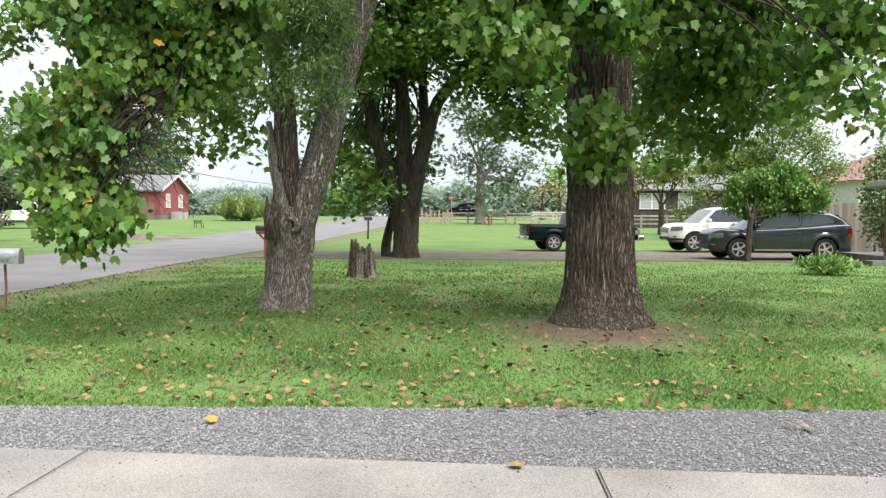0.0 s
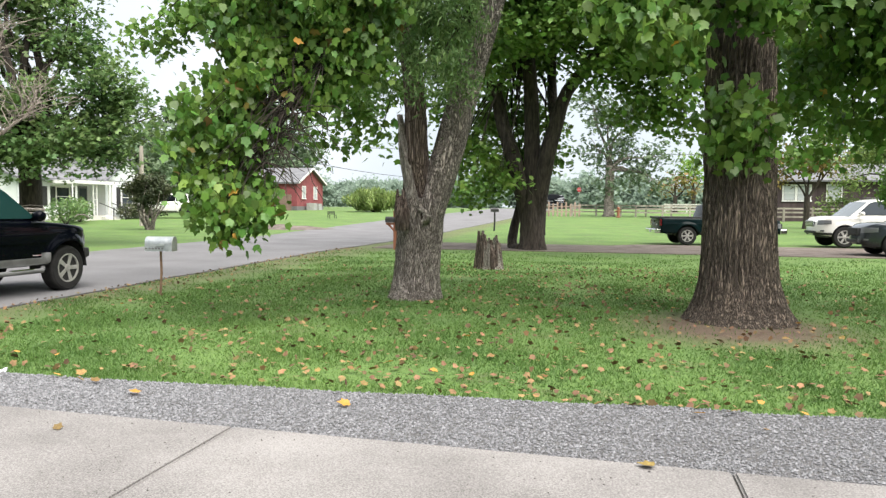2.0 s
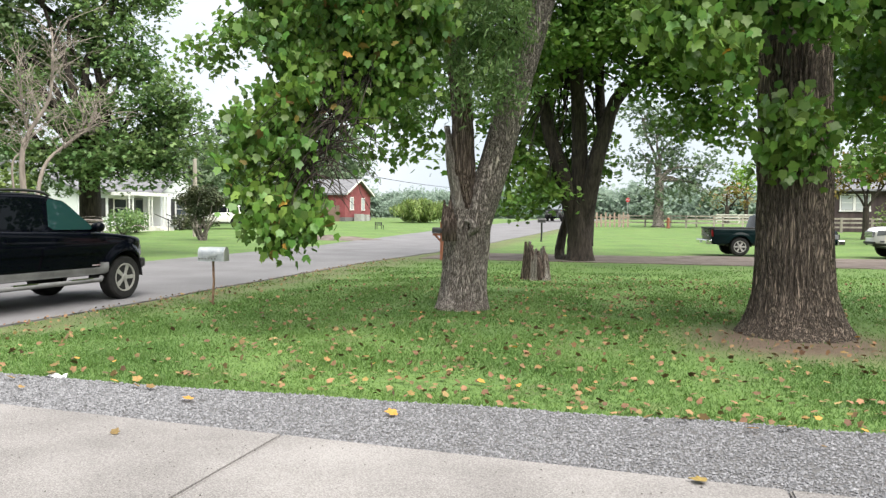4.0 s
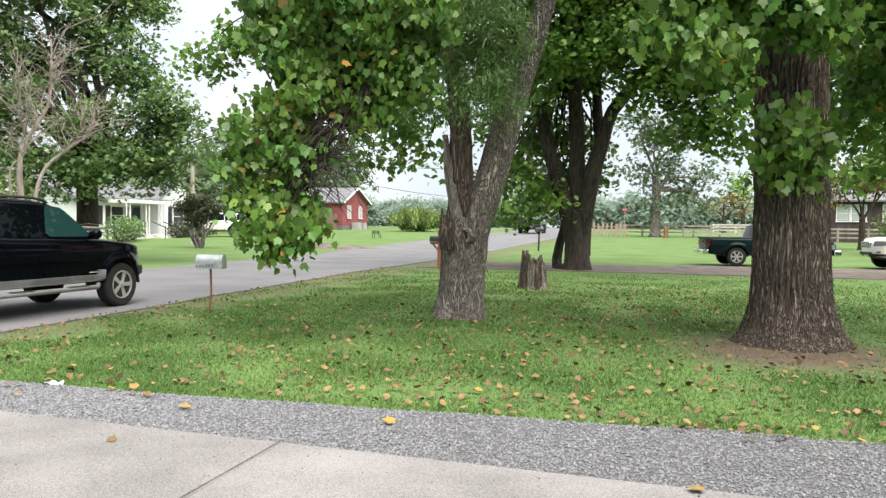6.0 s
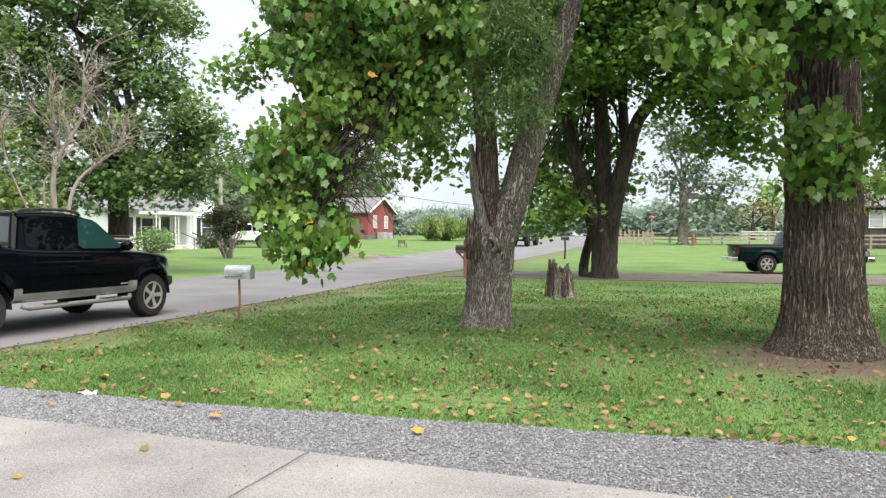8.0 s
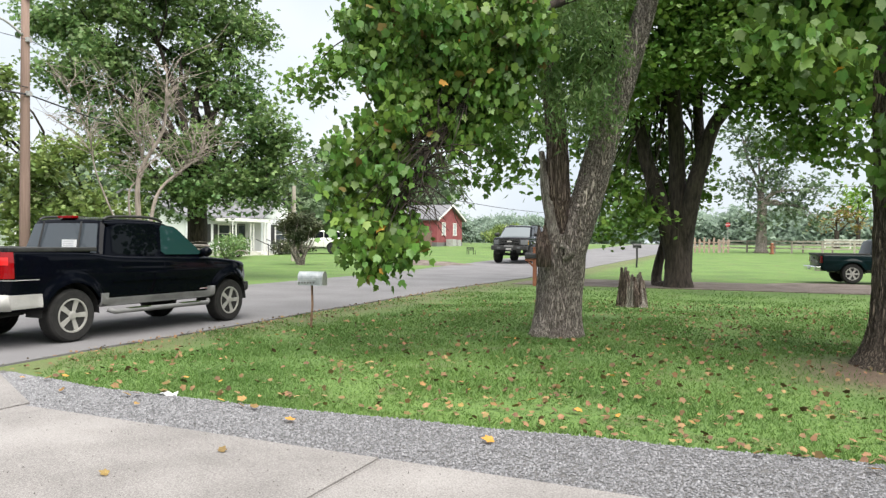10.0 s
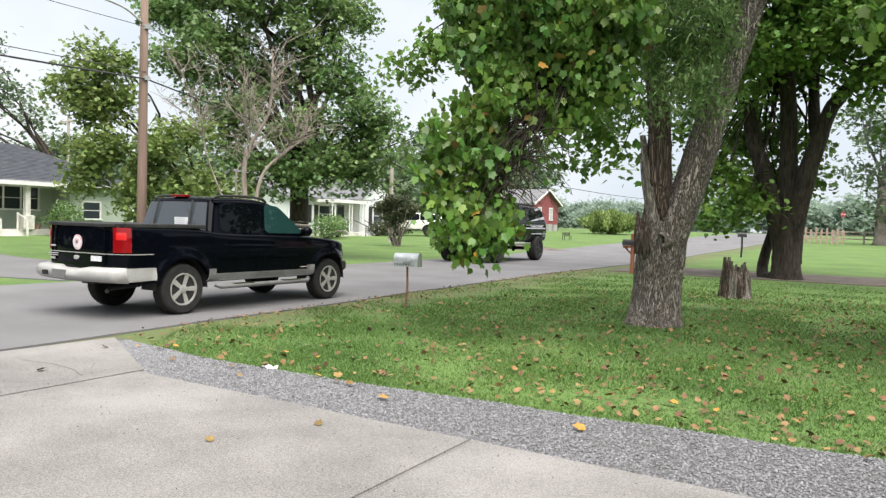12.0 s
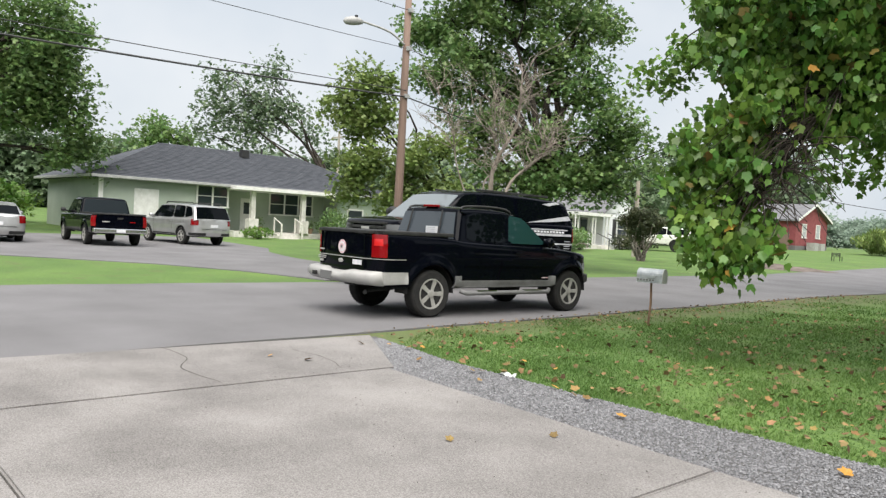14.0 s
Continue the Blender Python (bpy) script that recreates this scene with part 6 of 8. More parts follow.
def sage_house():
    g = 0.15
    h = thing("sage_house", pose(0, 0, 0), "low sage-green house with charcoal hip roof and white trim", "house")
    x0, x1, y0, y1, ze = -51.0, -41.0, 12.3, 31.2, 3.15
    boxed("wall", (x0, x1, y0, 19.4, g, ze - 0.05), "siding", h)
    boxed("wall", (x0, x1 - 1.7, 19.4, 26.9, g, ze - 0.05), "siding", h)
    boxed("wall", (x0, x1, 26.9, y1, g, ze - 0.05), "siding", h)
    boards(h, "x", x1, y0, 19.4, g + 0.1, ze - 0.1, 1, "siding", [(14.05, 15.35, 0, 2.55), (17.4, 19.4, 1.75, 3.15)])
    boards(h, "x", x1, 26.9, y1, g + 0.1, ze - 0.1, 1, "siding", [(27.6, 29.0, 1.0, 2.25)])
    boards(h, "x", x1 - 1.7, 19.4, 26.9, g + 0.1, ze - 0.1, 1, "siding", [(20.9, 22.0, 0, 2.5), (22.9, 26.1, 1.5, 2.95)])
    boards(h, "y", y0, x0, x1, g + 0.1, ze - 0.1, -1, "siding")
    # hip roof
    bm = bmesh.new()
    o = 0.6
    c = [(x0 - o, y0 - o, ze), (x1 + o, y0 - o, ze), (x1 + o, y1 + o, ze), (x0 - o, y1 + o, ze)]
    r = [(-46.0, 17.2, 5.55), (-46.0, 26.8, 5.55)]
    v = [bm.verts.new(p) for p in c + r]
    for q in ((0, 1, 4), (1, 2, 5, 4), (2, 3, 5), (3, 0, 4, 5)):
        bm.faces.new([v[i] for i in q])
    lo = [bm.verts.new((p[0], p[1], ze - 0.16)) for p in c]
    bm.faces.new(lo[::-1])
    for i in range(4):
        bm.faces.new((v[i], lo[i], lo[(i + 1) % 4], v[(i + 1) % 4]))
    bmesh.ops.recalc_face_normals(bm, faces=bm.faces)
    rf = part("roof", bm, "roof", h, "charcoal shingled hip roof")
    for i in range(26):
        f = (i + 1) / 27
        xa, za = x1 + o + (-46 - x1 - o) * f, ze + (5.55 - ze) * f
        ya, yb = y0 - o + (17.2 - y0 + o) * f, y1 + o + (26.8 - y1 - o) * f
        boxed("shingle_course", (xa - 0.10, xa + 0.012, ya, yb, za + 0.002, za + 0.028), "roof", rf)
    for dims in ((x1 + o - 0.02, x1 + o + 0.10, y0 - o, y1 + o, ze - 0.17, ze - 0.02), (x0 - o, x1 + o, y0 - o - 0.10, y0 - o + 0.02, ze - 0.17, ze - 0.02)):
        boxed("gutter", dims, "lamp_gray", h, "pale eaves gutter", 0.02)
    boxed("roof_vent", (-45.2, -44.8, 22.0, 22.5, 5.1, 5.6), "trim", h)
    bm = bmesh.new()
    tube(bm, [(-47, 24.5, 5.2), (-47, 24.5, 6.0)], [0.08, 0.08], 10)
    part("vent_pipe", bm, "trim", h)
    # porch
    boxed("porch_floor", (x1 - 1.7, x1 + 0.9, 19.4, 26.9, g - 0.1, 0.48), "cream", h, "low concrete porch floor")
    boxed("porch_roof", (x1 - 1.7, x1 + 1.35, 19.2, 27.1, ze - 0.28, ze - 0.10), "white_paint", h, "flat white porch roof edge")
    for y in (20.55, 23.9):
        p = boxed("porch_post", (x1 + 0.65, x1 + 0.93, y - 0.14, y + 0.14, 1.25, ze - 0.28), "cream", h, "white porch post on a pier", 0.02)
        boxed("pier", (x1 + 0.52, x1 + 1.06, y - 0.3, y + 0.3, 0.48, 1.25), "cream", p, "", 0.03)
    for i in range(3):
        boxed("step", (x1 + 0.9 + i * 0.3, x1 + 1.2 + i * 0.3, 22.0, 23.3, g - 0.1, 0.42 - i * 0.13), "cream", h)
    for y in (21.95, 23.35):
        bm = bmesh.new()
        tube(bm, [(x1 + 0.9, y, 1.35), (x1 + 1.8, y, 1.0)], [0.03, 0.03], 8)
        tube(bm, [(x1 + 0.9, y, 0.4), (x1 + 0.9, y, 1.4)], [0.06, 0.06], 8)
        tube(bm, [(x1 + 1.8, y, 0.1), (x1 + 1.8, y, 1.05)], [0.06, 0.06], 8)
        part("handrail", bm, "cream", h, "white porch handrail")
    d = boxed("door", (x1 - 0.01, x1 + 0.04, 14.15, 15.25, g, 2.42), "white_paint", h, "white side door")
    for dims in ((14.05, 14.15, g, 2.55), (15.25, 15.35, g, 2.55), (14.15, 15.25, 2.42, 2.55)):
        boxed("frame", (x1, x1 + 0.08, *dims), "white_paint", d)
    for z in (0.5, 1.4):
        for y in (14.22, 14.76):
            boxed("door_panel", (x1 + 0.04, x1 + 0.055, y, y + 0.42, z, z + 0.75), "white_paint", d)
    d = boxed("door", (x1 - 1.70, x1 - 1.65, 21.0, 21.9, 0.48, 2.45), "white_paint", h, "white front door")
    boxed("pane", (x1 - 1.65, x1 - 1.63, 21.2, 21.7, 1.5, 2.2), "pane", d)
    window(h, "x", x1, 17.55, 19.30, 1.85, 2.95, 1, mull=2)
    window(h, "x", x1 - 1.7, 23.0, 26.0, 1.6, 2.85, 1, mull=3)
    window(h, "x", x1, 27.75, 28.85, 1.15, 2.1, 1)
    bm = bmesh.new()
    box(bm, x1 + 0.02, x1 + 0.12, y0 + 0.05, y0 + 0.15, g, ze - 0.15)
    part("downpipe", bm, "white_paint", h)
    boxed("corner_board", (x1 - 0.06, x1 + 0.06, y0 - 0.06, y0 + 0.05, g, ze - 0.16), "white_paint", h)
    boxed("corner_board", (x1 - 0.06, x1 + 0.06, y1 - 0.05, y1 + 0.06, g, ze - 0.16), "white_paint", h)


sage_house()


def flowerpot(x, y, z, s=1.0):
    p = thing("flower_pot", pose(x, y, z), "small brown pot with a plant on the porch", "pot", "porch pots")
    bm = bmesh.new()
    tube(bm, [(0, 0, 0), (0, 0, 0.22 * s), (0, 0, 0.25 * s)], [0.1 * s, 0.15 * s, 0.17 * s], 12)
    part("pot", bm, "brass", p)
    rng = np.random.default_rng(int(abs(x * 10)))
    leaf_mesh("foliage", np.array((0, 0, 0.4 * s)) + rng.normal(size=(90, 3)) * 0.13 * s, 0.12, OVAL, "leaf_mid", p, "", 0.0, rng)


for px, py in ((-40.7, 21.3), (-40.4, 24.6), (-40.3, 25.4), (-40.6, 26.2)):
    flowerpot(px, py, 0.48, 1.3)


def white_house():
    h = thing("white_house", pose(0, 0, 0), "white bungalow with front gable, porch and dark shutters", "house")
    g = 0.3
    x1, ze = -36.0, 3.1
    boxed("wall", (-46, x1, 40.0, 46.8, g, ze), "white_wall", h)
    boxed("wall", (-46, x1 + 1.2, 46.8, 51.6, g, ze), "white_wall", h)
    bm = bmesh.new()
    v = [bm.verts.new(p) for p in ((x1 + 1.2, 46.8, ze - 0.05), (x1 + 1.2, 51.6, ze - 0.05), (x1 + 1.2, 49.2, 4.6))]
    w = [bm.verts.new((p.co.x - 0.2, p.co.y, p.co.z)) for p in v]
    bm.faces.new(v)
    bm.faces.new(w[::-1])
    for i in range(3):
        bm.faces.new((v[i], w[i], w[(i + 1) % 3], v[(i + 1) % 3]))
    part("gable", bm, "white_wall", h)
    boards(h, "x", x1, 40.0, 46.8, g + 0.1, ze - 0.1, 1, "white_wall", [(40.6, 42.2, 1.2, 2.6), (45.3, 46.6, 0, 2.7), (43.2, 44.8, 1.2, 2.6)], 0.2)
    boards(h, "x", x1 + 1.2, 46.8, 51.6, g + 0.1, ze - 0.1, 1, "white_wall", [(48.2, 50.1, 1.1, 2.7)], 0.2)
    part("roof", gable_roof(bmesh.new(), -46, x1, 40.0, 51.6, ze, 5.0, "y", 0.5), "roof_gray", h, "grey shingled roof")
    panel("gable_end", [(-46, 40.02, ze - 0.02), (x1, 40.02, ze - 0.02), (-41, 40.02, 4.72)], "white_wall", h, (0, -0.03, 0), "", 0.15)
    part("wing_roof", gable_roof(bmesh.new(), -41, x1 + 1.2, 46.8, 51.6, ze, 4.9, "x", 0.35), "roof_gray", h)
    boxed("porch_roof", (x1, x1 + 2.1, 42.6, 46.75, 2.75, 2.98), "white_paint", h, "flat white porch roof")
    boxed("porch_floor", (x1, x1 + 2.0, 42.6, 46.75, g - 0.2, 0.62), "cream", h)
    for y in (42.8, 44.8, 46.4):
        for dx in (0, 0.35):
            boxed("porch_post", (x1 + 1.85, x1 + 1.92, y - 0.2 + dx, y - 0.13 + dx, 0.62, 2.75), "white_paint", h, "slender white porch post")
        for k in range(5):
            boxed("trellis_bar", (x1 + 1.86, x1 + 1.90, y - 0.2, y + 0.2, 0.9 + k * 0.4, 0.93 + k * 0.4), "white_paint", h)
    for y in (42.9,):
        r = boxed("railing", (x1 + 1.86, x1 + 1.92, y, y + 1.9, 1.35, 1.42), "white_paint", h)
        for k in range(10):
            boxed("baluster", (x1 + 1.87, x1 + 1.91, y + 0.1 + k * 0.19, y + 0.14 + k * 0.19, 0.62, 1.35), "white_paint", r)
    for i in range(3):
        boxed("step", (x1 + 2.0 + 0.3 * i, x1 + 2.3 + 0.3 * i, 45.3, 46.5, g - 0.2, 0.55 - 0.14 * i), "cream", h)
    for y in (45.25, 46.55):
        bm = bmesh.new()
        tube(bm, [(x1 + 1.9, y, 1.5), (x1 + 3.0, y, 1.1)], [0.03, 0.03], 8)
        tube(bm, [(x1 + 3.0, y, 0.2), (x1 + 3.0, y, 1.1)], [0.03, 0.03], 8)
        part("handrail", bm, "black_metal", h, "black iron handrail")
    d = boxed("door", (x1, x1 + 0.06, 45.5, 46.4, 0.62, 2.65), "cladding", h, "grey storm door")
    boxed("pane", (x1 + 0.06, x1 + 0.08, 45.6, 46.3, 1.4, 2.5), "pane", d)
    for wy in (40.8, 43.4):
        window(h, "x", x1, wy, wy + 1.2, 1.3, 2.5, 1)
        for y in (wy - 0.55, wy + 1.32):
            boxed("shutter", (x1, x1 + 0.06, y, y + 0.42, 1.25, 2.55), "trim", h, "dark shutter")
    window(h, "x", x1 + 1.2, 48.6, 49.8, 1.2, 2.6, 1)
    for y in (48.0, 49.95):
        boxed("shutter", (x1 + 1.2, x1 + 1.26, y, y + 0.42, 1.15, 2.65), "trim", h, "dark shutter")


white_house()


def red_house():
    h = thing("red_house", pose(0, 0, 0), "red house with grey gable roof and white bargeboards", "house")
    x0, x1, y0, y1, g, ze, zr = -47.0, -36.0, 83.0, 91.2, 0.7, 4.25, 6.1
    boxed("wall", (x0, x1, y0, y1, g - 0.2, ze), "red_brick", h)
    boxed("foundation", (x0, x1 + 0.06, y0 - 0.06, y1 + 0.06, g - 0.2, 1.35), "cladding", h, "pale block foundation")
    bm = bmesh.new()
    v = [bm.verts.new(p) for p in ((x1, y0, ze), (x1, y1, ze), (x1, (y0 + y1) / 2, zr - 0.1))]
    w = [bm.verts.new((x1 - 0.3, p.co.y, p.co.z)) for p in v]
    bm.faces.new(v)
    bm.faces.new(w[::-1])
    for i in range(3):
        bm.faces.new((v[i], w[i], w[(i + 1) % 3], v[(i + 1) % 3]))
    part("gable", bm, "red_brick", h)
    part("roof", gable_roof(bmesh.new(), x0, x1, y0, y1, ze - 0.05, zr, "x", 0.4, 0.2), "roof_gray", h, "light grey roof")
    for s in (0, 1):
        bm = bmesh.new()
        ya, yb = (y0 - 0.4, (y0 + y1) / 2) if s == 0 else (y1 + 0.4, (y0 + y1) / 2)
        v = [bm.verts.new(p) for p in ((x1 + 0.42, ya, ze - 0.26), (x1 + 0.42, yb, zr - 0.22), (x1 + 0.42, yb, zr + 0.03), (x1 + 0.42, ya, ze))]
        w = [bm.verts.new((p.co.x + 0.05, p.co.y, p.co.z)) for p in v]
        bm.faces.new(v[::-1])
        bm.faces.new(w)
        for i in range(4):
            bm.faces.new((v[i], v[(i + 1) % 4], w[(i + 1) % 4], w[i]))
        part("bargeboard", bm, "white_paint", h)
    window(h, "x", x1, 84.6, 85.5, 2.3, 3.7, 1, pane="pane_light")
    window(h, "x", x1, 88.2, 89.1, 2.3, 3.7, 1, pane="pane_light")
    window(h, "y", y0, -42, -40.4, 2.2, 3.6, -1)
    boxed("heat_pump", (x1 + 0.3, x1 + 1.2, 85.2, 86.2, rise(36, 86) - 0.05, 1.75), "lamp_gray", h, "grey heat pump box")
    boxed("heat_pump", (x1 + 0.3, x1 + 1.2, 87.0, 88.0, rise(36, 86) - 0.05, 1.7), "lamp_gray", h, "grey heat pump box")


red_house()


def board_fence(name, a, b, height, width, mat, label, gap=0.01):
    """Upright boards side by side from a to b, with two rails behind."""
    a, b = Vector((*a, 0)), Vector((*b, 0))
    d = b - a
    n = int(d.length / (width + gap))
    f = thing(name, Matrix.Translation((a.x, a.y, rise(a.x, a.y))) @ pose(0, 0, 0, 0, 0, math.degrees(math.atan2(d.y, d.x))), label, "fence")
    bm = box(bmesh.new(), 0, width, -0.012, 0.012, -0.1, height)
    me = bpy.data.meshes.new("board")
    bm.to_mesh(me)
    bm.free()
    me.materials.append(M[mat])
    for i in range(n):
        o = new("board", me)
        o.parent, o.location = f, (i * (width + gap), 0.006 * (i % 2), random.uniform(-0.06, 0.03))
    for z in (0.3, height - 0.3):
        boxed("rail", (0, d.length, 0.03, 0.08, z, z + 0.09), mat, f)


def rail_fence(a, b, mat, label, n, height=1.15, group="paddock rails"):
    a, b = Vector((*a, rise(*a))), Vector((*b, rise(*b)))
    d = b - a
    f = thing("rail_fence", Matrix.Translation(a) @ pose(0, 0, 0, 0, 0, math.degrees(math.atan2(d.y, d.x))), label, "fence", group)
    for i in range(n + 1):
        boxed("post", (d.length * i / n - 0.08, d.length * i / n + 0.08, -0.08, 0.08, -0.1, height), mat, f)
    for z in (0.35, 0.7, 1.0):
        boxed("rail", (0, d.length, -0.03, 0.03, z, z + 0.13), mat, f)


board_fence("board_fence", (12.9, 29.7), (20.5, 29.0), 2.0, 0.14, "gray_wood", "tall weathered grey board fence")
board_fence("board_fence", (-40.5, 82.2), (-36.3, 82.2), 1.9, 0.15, "pole_wood", "tan board fence beside the red house")
rail_fence((-3.6, 77.0), (6.0, 76.5), "gray_wood", "weathered grey paddock rails", 4)
rail_fence((2.6, 75.3), (20.0, 73.0), "gray_wood", "weathered grey paddock rails", 7)
rail_fence((11.4, 63.6), (17.6, 63.0), "gray_wood", "weathered grey paddock rails", 3)
rail_fence((6.5, 92.0), (26.0, 90.0), "cream", "pale painted paddock rails", 8)
f = thing("picket_fence", pose(-6.2, 74.0, rise(6, 74)), "short reddish picket fence by the road", "fence")
for i in range(9):
    boxed("picket", (i * 0.42, i * 0.42 + 0.16, -0.02, 0.02, -0.1, 1.25 + 0.15 * (i % 2)), "picket_wood", f)
for z in (0.4, 0.9):
    boxed("rail", (0, 3.6, 0.02, 0.06, z, z + 0.1), "picket_wood", f)


def brown_house():
    h = thing("brown_house", pose(0, 0, 0), "dark brown wooden house with white windows far off", "house")
    g, x0, x1, y0, y1 = 0.6, 13.1, 27.0, 66.0, 76.0
    boxed("wall", (x0, x1, y0, y1, g - 0.1, 3.9), "dark_wall", h)
    part("roof", gable_roof(bmesh.new(), x0, x1, y0, y1, 3.85, 5.4, "x", 0.6), "roof_gray", h)
    for u, w in ((13.95, 0.85), (15.0, 0.95), (17.25, 1.0), (22.0, 1.4)):
        window(h, "y", y0, u, u + w, 2.2, 3.4, -1, pane="pane_light")
    boxed("gas_tank", (18.2, 20.2, y0 - 1.6, y0 - 0.7, g, 1.6), "trim", h, "dark barbecue on the terrace", 0.1)


brown_house()


def mauve_roof_house():
    h = thing("brick_house", pose(0, 0, 0), "house with a mauve shingled roof behind trees", "house")
    x0, x1, y0, y1 = 25.5, 41.0, 52.0, 62.0
    boxed("wall", (x0, x1, y0, y1, 0.2, 4.0), "cream", h)
    bm = bmesh.new()
    v = [bm.verts.new(p) for p in ((x0 - 0.6, y0 - 0.6, 4.0), (x1 + 0.6, y0 - 0.6, 4.0), (x1 + 0.6, y1 + 0.6, 4.0), (x0 - 0.6, y1 + 0.6, 4.0), (30, 57, 6.6), (36.5, 57, 6.6))]
    for q in ((0, 1, 5, 4), (1, 2, 5), (2, 3, 4, 5), (3, 0, 4), (3, 2, 1, 0)):
        bm.faces.new([v[i] for i in q])
    part("roof", bm, "roof_red", h, "mauve shingled hip roof")


mauve_roof_house()


def porch_corner():
    """The edge of the neighbour's porch: cedar post, pale roof edge, dark steps."""
    h = thing("porch", pose(0, 0, 0), "corner of a porch with cedar post and pale roof", "porch")
    px, py = (12.59, 23.92)
    boxed("post", (px + 0.0, px + 0.2, py - 0.1, py + 0.1, 0.25, 2.42), "cedar", h, "reddish cedar post", 0.015)
    boxed("roof_edge", (px - 0.25, px + 4.0, py - 0.5, py + 0.7, 2.42, 2.60), "lamp_gray", h, "pale grey roof edge", 0.02)
    boxed("deck", (px - 0.1, px + 4.0, py - 0.2, py + 3.0, 0.0, 0.25), "cladding", h)
    boxed("step", (px - 0.75, px + 1.5, py - 0.75, py - 0.2, -0.02, 0.13), "cladding", h, "dark grey step")
    boxed("planter", (px + 0.05, px + 0.3, py - 0.17, py - 0.12, 0.25, 0.5), "brass", h)


porch_corner()


# unseen house added behind the viewer to darken reflections and close the place
def unseen_house():
    h = thing("unseen_house", pose(0, 0, 0), "unseen plain pale house added behind the driveway", "house")
    boxed("wall", (-2.0, 16.0, -15.0, -7.0, 0.0, 3.0), "white_wall", h)
    part("roof", gable_roof(bmesh.new(), -2.0, 16.0, -15.0, -7.0, 3.0, 5.2, "x", 0.5), "roof", h)


unseen_house()


# ---- poles, wires, boxes ----
def utility_pole():
    bx, by = -15.9, 12.35
    p = thing("utility_pole", pose(bx, by, 0), "brown wooden utility pole with a street lamp arm", "utility pole")
    bm = bmesh.new()
    tube(bm, [(0, 0, -0.3), (0, 0, 2.5), (0, 0, 5), (0, 0, 7.35)], [0.125, 0.112, 0.10, 0.085], 20, 0.03)
    part("pole", bm, "pole_wood", p, "", True)
    bm = bmesh.new()
    tube(bm, curve_points([(0.02, -0.08, 6.15), (-0.10, -0.5, 6.42), (-0.28, -1.15, 6.55), (-0.32, -1.3, 6.56)], 14), [0.028] * 14, 8)
    part("lamp_arm", bm, "lamp_gray", p, "curved grey lamp arm", True)
    bm = bmesh.new()
    tube(bm, [(-0.31, -1.22, 6.55), (-0.33, -1.32, 6.55), (-0.38, -1.5, 6.54), (-0.42, -1.66, 6.51), (-0.43, -1.72, 6.5)], [0.05, 0.09, 0.115, 0.09, 0.03], 14)
    part("lamp_head", bm, "lamp_gray", p, "grey cobra-head lamp", True)
    boxed("photocell", (-0.39, -0.33, -1.42, -1.36, 6.63, 6.70), "trim", p)
    for z in (6.0, 4.75, 7.0):
        boxed("bracket", (-0.06, 0.16, -0.06, 0.06, z, z + 0.1), "lamp_gray", p)


utility_pole()


def wire(a, b, sag, r, label):
    bm = bmesh.new()
    a, b = Vector(a), Vector(b)
    pts = [a.lerp(b, i / 24) - Vector((0, 0, sag * 4 * (i / 24) * (1 - i / 24))) for i in range(25)]
    tube(bm, pts, [r] * 25, 5)
    tagged(part("overhead_wire", bm, "cable"), label, "wire", "overhead wires")


PX, PY = -15.8, 12.35
wire((PX, PY, 4.78), (-15.6, -24, 5.2), 0.55, 0.022, "thick black overhead telephone cable")
wire((PX, PY, 4.95), (-15.6, -24, 5.6), 0.5, 0.010, "thin black overhead wire on the pole")
wire((PX, PY, 6.05), (-15.2, -24, 7.4), 0.5, 0.008, "thin grey overhead wire to the pole")
wire((PX, PY, 7.05), (-14.8, -24, 8.6), 0.4, 0.008, "thin grey overhead wire to the pole top")
wire((PX, PY, 4.78), (-26, 49, 5.4), 0.7, 0.02, "thick black overhead telephone cable along the road")
wire((PX, PY, 6.05), (-26, 49, 7.0), 0.7, 0.008, "thin overhead wire along the road")
wire((-26, 49, 5.6), (-30, 140, 7.0), 0.8, 0.03, "distant sagging overhead cable")
wire((-60, 70, 9.0), (30, 118, 9.5), 0.8, 0.03, "distant overhead cable above the field")


def far_pole(x, y, h, cross=0):
    p = thing("far_pole", pose(x, y, rise(x, y)), "distant grey wooden utility pole", "utility pole", "far poles")
    bm = bmesh.new()
    tube(bm, [(0, 0, -0.3), (0, 0, h)], [0.16, 0.11], 8)
    part("pole", bm, "gray_wood", p)
    for k in range(cross):
        boxed("cross_arm", (-1.2, 1.2, -0.06, 0.06, h - 0.7 - k * 1.1, h - 0.55 - k * 1.1), "gray_wood", p)


far_pole(*(-26.45, 38.83), 4.6)
far_pole(31.0, 58.0, 9.6, 2)
far_pole(44.0, 78.0, 10.0, 1)
far_pole(-62.0, 40.5, 9.5, 1)
far_pole(-26, 49, 6.9)


